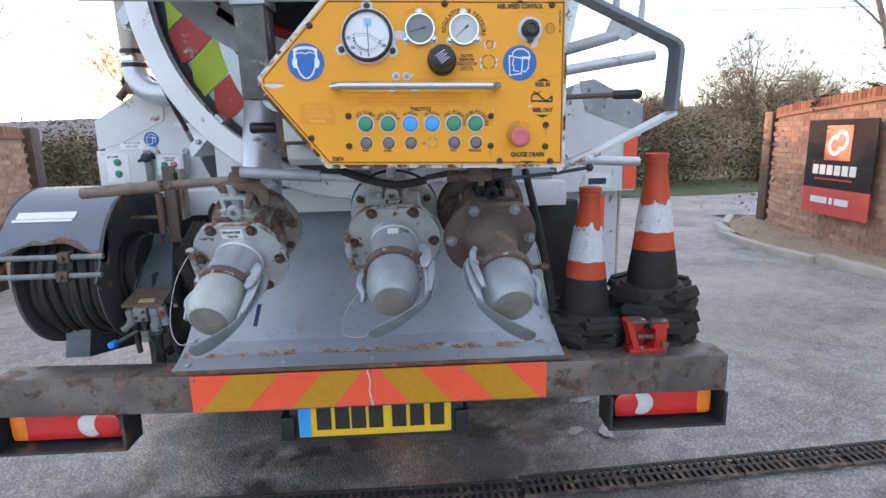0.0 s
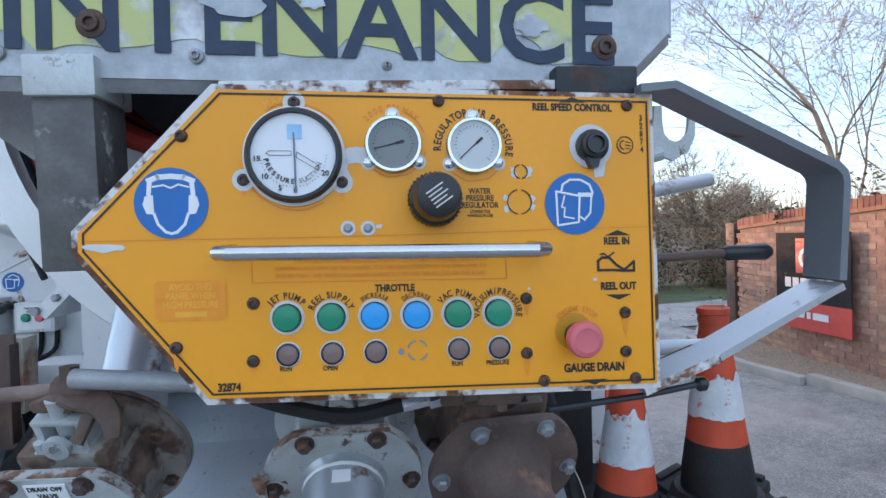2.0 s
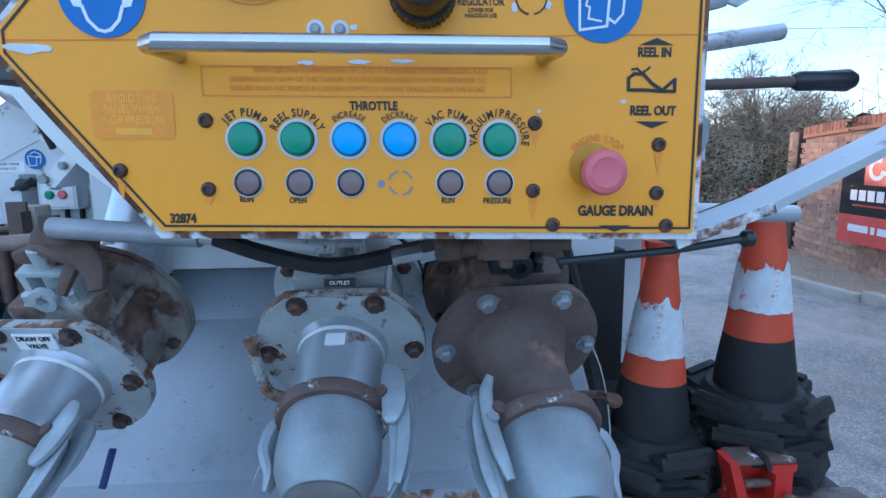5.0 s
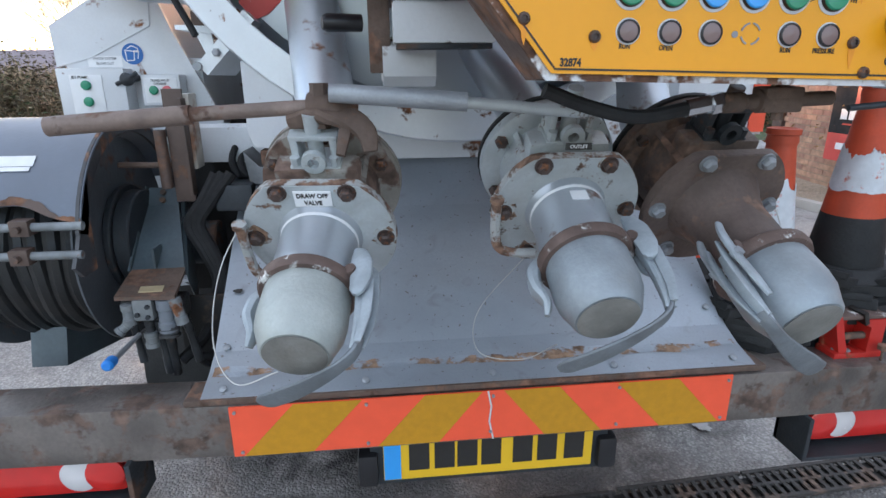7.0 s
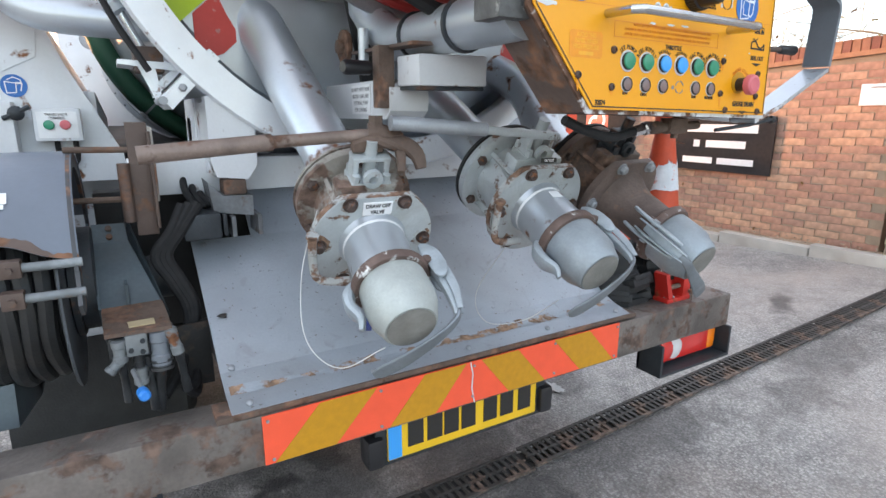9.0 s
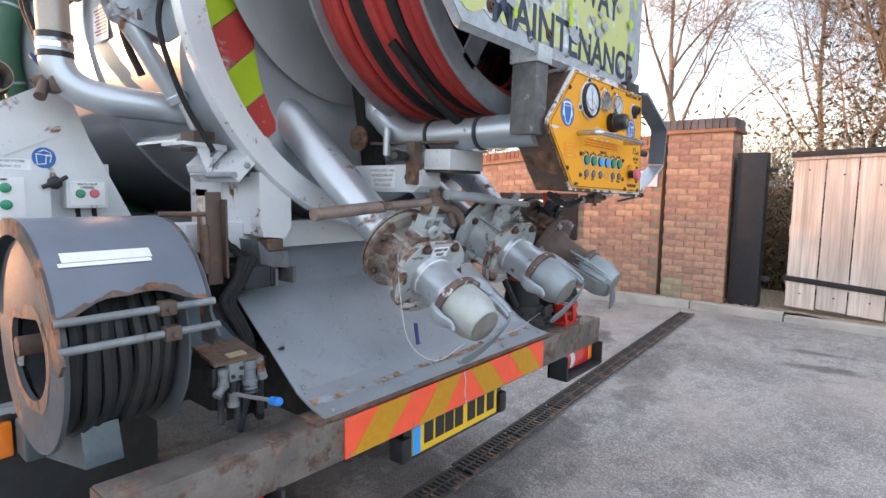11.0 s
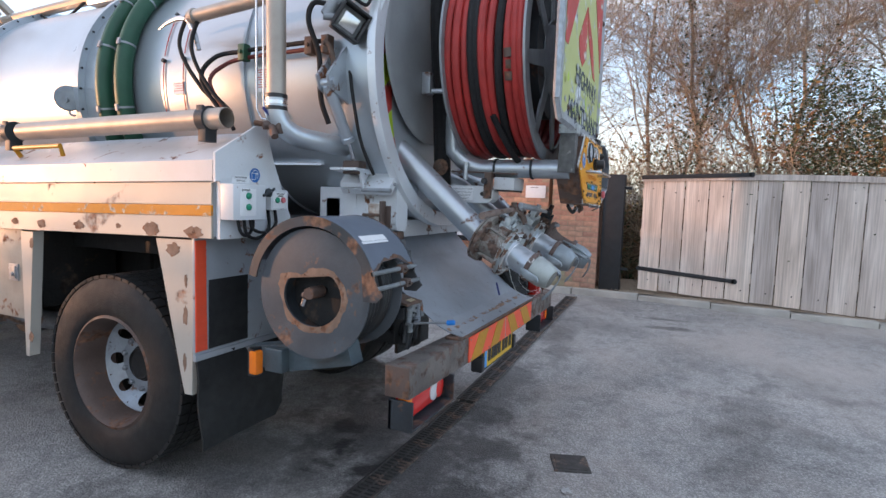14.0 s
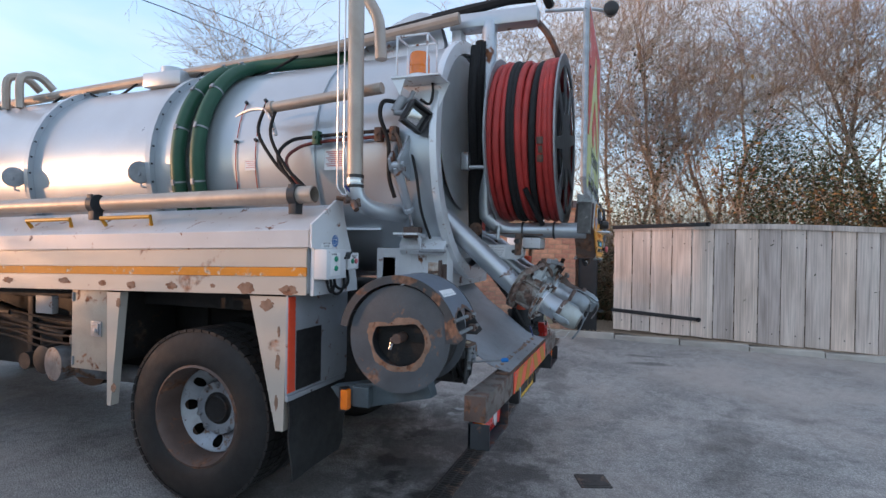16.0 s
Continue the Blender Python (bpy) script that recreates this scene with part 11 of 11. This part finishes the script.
    bm_box(bm, -0.586, -0.575, 2.11, 2.22, 1.195, 1.255, 0.003)
    part("spring_block", bm, "dark", T)
    for k, dx in enumerate((0.0, 0.022, 0.042)):
        bm = B()
        bm_tube(bm, [(-0.66 + dx, 2.30, 1.36 - 0.03 * k), (-0.665 + dx, 2.22, 1.315 - 0.01 * k), (-0.645 + dx, 2.19, 1.275), (-0.63 + dx, 2.24, 1.262)], 0.010, 8, 5)
        part("looped_hose", bm, "cable", T, "short looped black hose")
    bm = B()
    bm_box(bm, -0.98, -0.55, 3.0, 7.6, 1.16, 1.40, 0.01)
    part("subframe", bm, "under", T, "dark tank subframe")
    # beacon and work lamp
    bm = B()
    bm_lathe(bm, [(0.052, 0), (0.060, 0.008), (0.060, 0.05), (0.058, 0.052), (0.060, 0.054), (0.059, 0.118), (0.050, 0.136), (0.001, 0.140)], (-0.88, 2.245, 2.584), (-0.88, 2.245, 3), 28)
    be = part("beacon", bm, "lens_amber", T, "orange flashing beacon in a square bar cage")
    bm = B()
    bm_cyl(bm, (-0.88, 2.245, 2.566), (-0.88, 2.245, 2.588), 0.066, n=24)
    bm_box(bm, -0.975, -0.775, 2.09, 2.385, 2.556, 2.567, 0.002)
    bm_prism(bm, [(2.384, 2.556), (2.083, 2.556), (2.10, 2.52), (2.147, 2.41), (2.20, 2.41)], 0.008, at_x(-0.80))
    bm_prism(bm, [(2.384, 2.556), (2.30, 2.556), (2.33, 2.46)], 0.008, at_x(-0.955))
    part("beacon_base", bm, "ring", be, "pale folded beacon bracket", smooth=False)
    for dx, dy in ((-0.078, -0.078), (0.078, -0.078), (-0.078, 0.11), (0.078, 0.11)):
        bm = B()
        bm_box(bm, -0.88 + dx - 0.005, -0.88 + dx + 0.005, 2.245 + dy - 0.005, 2.245 + dy + 0.005, 2.566, 2.80, 0.001)
        part("cage_bar", bm, "ring", be)
    bm = B()
    for dx in (-0.078, 0.078):
        bm_box(bm, -0.88 + dx - 0.005, -0.88 + dx + 0.005, 2.162, 2.36, 2.7955, 2.8055, 0.001)
    for dy in (-0.078, 0.11):
        bm_box(bm, -0.953, -0.807, 2.245 + dy - 0.005, 2.245 + dy + 0.005, 2.796, 2.805, 0.001)
    part("cage_top", bm, "ring", be)
    bm = B()
    lampm = pose(-0.895, 2.265, 2.345, 10, 28, -38)
    for u0, u1, w0, w1 in ((-0.072, 0.072, 0.060, 0.074), (-0.072, 0.072, -0.074, -0.060), (-0.074, -0.060, -0.060, 0.060), (0.060, 0.074, -0.060, 0.060)):
        bm_box(bm, u0, u1, -0.050, 0.012, w0, w1, 0.005, lampm)
    rows = []
    for w, y in ((0.062, 0.010), (0.058, 0.035), (0.036, 0.062), (0.030, 0.070)):
        rows.append([bm.verts.new(lampm @ Vector((a * w, y, b * w))) for a, b in ((-1, -1), (1, -1), (1, 1), (-1, 1))])
    for r_, q_ in zip(rows[:-1], rows[1:]):
        for k in range(4):
            bm.faces.new((r_[k], r_[(k + 1) % 4], q_[(k + 1) % 4], q_[k]))
    bm.faces.new(rows[-1])
    lm = part("work_lamp", bm, "black", T, "black square-framed work lamp below the beacon", smooth=False)
    bm = B()
    bm_box(bm, -0.058, 0.058, -0.004, 0.008, -0.058, 0.058, 0.004, lampm)
    part("lamp_glass", bm, "dial_grey", lm)
    bm = B()
    bm_box(bm, -0.040, 0.040, -0.008, -0.003, -0.040, 0.036, 0.003, lampm)
    part("reflector", bm, "chrome", lm, "bright reflector")
    bm = B()
    bm_cyl(bm, (-0.93, 2.37, 2.375), (-0.91, 2.33, 2.46), 0.032, n=16)
    bm_cyl(bm, (-0.96, 2.37, 2.365), (-0.90, 2.30, 2.365), 0.018, n=12)
    bm_tube(bm, [(-0.93, 2.34, 2.42), (-0.90, 2.30, 2.45), (-0.88, 2.28, 2.50)], 0.014, 8, 3)
    part("lamp_mount", bm, "galv", lm)
    # handrail, hoses and cables on the barrel
    bm = B()
    bm_cyl(bm, (-0.93, 3.26, 2.455), (-0.95, 2.45, 2.515), 0.034, n=18)
    bm_lathe(bm, [(0.034, 0), (0.042, 0.002), (0.042, 0.02), (0.034, 0.022)], (-0.93, 3.24, 2.456), (-0.95, 2.45, 2.515), 18)
    r = part("rail_tube", bm, "alu", T, "short dull tube along the tank shoulder")
    bm = B()
    bm_loft(bm, [(-0.93, 3.20, 2.28), (-0.93, 3.235, 2.38), (-0.93, 3.28, 2.445), (-0.92, 3.36, 2.462), (-0.91, 3.46, 2.450), (-0.90, 3.54, 2.425)], [0.012, 0.014, 0.016, 0.014, 0.010, 0.004], [0.010, 0.010, 0.012, 0.014, 0.010, 0.004], Matrix.Identity(4))
    part("fin", bm, "pipe", r)
    for pts, mt, rr in (([(-0.93, 3.28, 2.48), (-0.95, 3.32, 2.30), (-0.93, 3.20, 2.10), (-0.90, 3.08, 1.98), (-0.88, 3.0, 1.86)], "cable", 0.011), ([(-0.92, 3.20, 2.48), (-0.96, 3.22, 2.28), (-0.94, 3.12, 2.08), (-0.90, 3.0, 1.95)], "cable", 0.011),
                        ([(-0.90, 3.02, 1.9), (-0.93, 3.18, 2.12), (-0.90, 3.12, 2.24), (-0.87, 2.95, 2.27), (-0.87, 2.6, 2.28), (-0.87, 2.42, 2.28)], "cable", 0.012), ([(-0.89, 3.0, 1.9), (-0.93, 3.12, 2.10), (-0.89, 3.06, 2.2), (-0.87, 2.9, 2.235), (-0.87, 2.6, 2.245), (-0.87, 2.42, 2.25)], "dark_hose", 0.011),
                        ([(-0.90, 2.38, 2.44), (-0.93, 2.45, 2.44), (-0.95, 2.46, 2.35), (-0.92, 2.42, 2.2), (-0.90, 2.42, 2.0), (-0.86, 2.40, 1.88)], "cable", 0.013), ([(-0.82, 2.31, 2.15), (-0.86, 2.26, 2.0), (-0.80, 2.25, 1.8), (-0.72, 2.22, 1.64)], "cable", 0.009),
                        ([(-0.80, 2.2, 2.62), (-0.85, 2.17, 2.50), (-0.88, 2.18, 2.42), (-0.92, 2.22, 2.44)], "cable", 0.008)):
        bm = B()
        bm_tube(bm, pts, rr, 8, 6)
        part("tank_hose", bm, mt, T)
    for y, mt in ((2.93, "hose_green"), (2.50, "brown"), (2.40, "brown")):
        bm = B()
        bm_box(bm, -0.905, -0.855, y - 0.022, y + 0.022, 2.215, 2.300, 0.005)
        bm_cyl(bm, (-0.905, y, 2.258), (-0.918, y, 2.258), 0.010, n=6)
        part("hose_clip", bm, mt, T, "green hose clip" if mt == "hose_green" else "brass hose union")
    bm = B()
    bm_tube(bm, [(-0.90, 2.40, 2.27), (-0.905, 2.36, 2.22), (-0.90, 2.34, 2.12), (-0.89, 2.33, 2.03)], 0.013, 10, 5)
    bm_lathe(bm, [(0.010, 0), (0.018, 0.003), (0.018, 0.03), (0.010, 0.034)], (-0.90, 2.345, 2.16), (-0.90, 2.345, 1.9), 8)
    part("valve_pipe", bm, "rusty", T, "rusty pipe with a union beside the ram")
    for y in (3.60, 3.44):
        bm = B()
        c = axis(y)
        for i in range(2):
            pts = [c + Vector((math.cos(radians(a)), 0, math.sin(radians(a)))) * (R + 0.006) for a in (range(150, 172, 4) if i == 0 else range(172, 200, 4))]
            bm_tube(bm, pts, 0.003, 5, 0)
        part("sight_line", bm, "wire" if i == 0 else "red_print", T)
        for a in (150, 172):
            p = c + Vector((math.cos(radians(a)), 0, math.sin(radians(a)))) * R
            bm = B()
            bm_cyl(bm, p, p + (p - c).normalized() * 0.02, 0.012, n=10)
            part("stud", bm, "dark", T)
    for y, a, w, h, nl in ((3.48, 184, 0.09, 0.07, 4), (2.84, 184, 0.14, 0.13, 8)):
        bm = B()
        c = axis(y)
        d = Vector((math.cos(radians(a)), 0, math.sin(radians(a))))
        m = Matrix.Translation(c + d * (R + 0.002)) @ Matrix(((0, 0, d.x, 0), (1, 0, 0, 0), (0, 1, d.z, 0), (0, 0, 0, 1)))
        bm_box(bm, -w / 2, w / 2, -h / 2, h / 2, 0, 0.002, 0, m)
        lb = part("warning_label", bm, "paper", T, "white warning label with red print", smooth=False)
        bm = B()
        for k in range(nl):
            bm_box(bm, -w * 0.42, w * (0.42 - 0.08 * (k % 3)), h * 0.36 - k * h * 0.78 / nl, h * 0.40 - k * h * 0.78 / nl, 0.002, 0.0026, 0, m)
        part("print_bars", bm, "red_print", lb, smooth=False)


tank_side_gear()


def far_side_gear():
    """What shows past the panel on the far side: the end plate, lid corner and stripes."""
    bm = B()
    bm_prism(bm, [(0.78, 1.31), (1.26, 1.31), (1.26, 1.60), (1.02, 1.83), (0.95, 1.83), (0.86, 1.60)], 0.02, at_y(2.70))
    pl = part("far_end_plate", bm, "light", T, "pale grey end plate on the far side", smooth=False)
    bm = B()
    bm_prism(bm, [(1.285, 1.64), (1.265, 1.60), (1.0, 1.70), (0.97, 1.84), (1.04, 1.85), (1.285, 1.72)], 0.014, at_y(2.69))
    part("lid_end", bm, "galv", pl, smooth=False)
    bm = B()
    for x, z in ((1.02, 1.80), (1.10, 1.76), (1.10, 1.72), (1.22, 1.69), (1.01, 1.72)):
        bm_cyl(bm, (x, 2.675, z), (x, 2.665, z), 0.009, n=8)
    part("bolts", bm, "galv", pl)
    bm = B()
    bm_box(bm, 1.20, 1.265, 2.672, 2.679, 1.32, 1.60)
    bm_box(bm, 1.06, 1.11, 2.672, 2.679, 0.80, 1.29)
    part("red_strip", bm, "orange", pl, "red reflective strips", smooth=False)
    bm = B()
    bm_box(bm, 1.01, 1.14, 2.676, 2.679, 1.33, 1.40)
    lb = part("maker_label", bm, "paper", pl, "white maker label with dark bars", smooth=False)
    bm = B()
    bm_box(bm, 1.025, 1.115, 2.674, 2.6755, 1.345, 1.375)
    part("maker_bars", bm, "navy", lb, smooth=False)
    bm = B()
    bm_box(bm, 0.70, 1.24, 2.84, 2.86, 0.72, 1.31, 0.003)
    part("far_panel", bm, "light", T)
    bm = B()
    bm_box(bm, 0.72, 1.02, 2.83, 2.838, 0.80, 1.10, 0.003)
    part("far_flap", bm, "rubber", T)
    bm = B()
    bm_box(bm, 0.66, 1.23, 2.80, 2.83, 0.28, 0.75, 0.004)
    part("far_mud_flap", bm, "rubber", T)
    bm = B()
    bm_tube(bm, [(0.62, 2.25, 1.45), (0.645, 2.05, 1.2), (0.66, 1.9, 0.95)], 0.016, 8, 4)
    part("feed_hose", bm, "cable", T)


far_side_gear()


def rust_patches():
    """Flaking rust where the cream paint has blown, along the lower panel and the mudguard legs."""
    rng = random.Random(71)
    m = at_x(-1.2975)
    for y, z, w, h in ((4.563, 1.325, 0.06, 0.020), (4.221, 1.322, 0.035, 0.018), (3.979, 1.320, 0.04, 0.022), (3.659, 1.328, 0.045, 0.022), (3.11, 1.336, 0.055, 0.032), (2.83, 1.335, 0.06, 0.026), (5.1, 1.31, 0.05, 0.02), (3.35, 1.34, 0.02, 0.012)):
        poly = [(y + w * math.cos(t) * rng.uniform(0.7, 1.2), min(z + h * math.sin(t) * rng.uniform(0.7, 1.3), 1.405)) for t in [k * 2 * math.pi / 20 for k in range(20)]]
        bm = B()
        bm_prism(bm, poly, 0.0012, m)
        part("rust_patch", bm, "drum_rust", side, "blistered brown rust patch", smooth=False)
    m = at_x(-1.2825)
    for y, z, w, h in ((2.985, 1.245, 0.05, 0.03), (2.905, 0.93, 0.014, 0.05), (2.91, 0.70, 0.012, 0.04), (4.13, 0.66, 0.022, 0.03), (2.90, 1.10, 0.010, 0.03), (4.10, 1.20, 0.02, 0.03)):
        poly = [(y + w * math.cos(t) * rng.uniform(0.7, 1.2), z + h * math.sin(t) * rng.uniform(0.7, 1.3)) for t in [k * 2 * math.pi / 18 for k in range(18)]]
        bm = B()
        bm_prism(bm, poly, 0.0012, m)
        part("rust_patch", bm, "drum_rust", T, "blistered brown rust patch", smooth=False)


rust_patches()
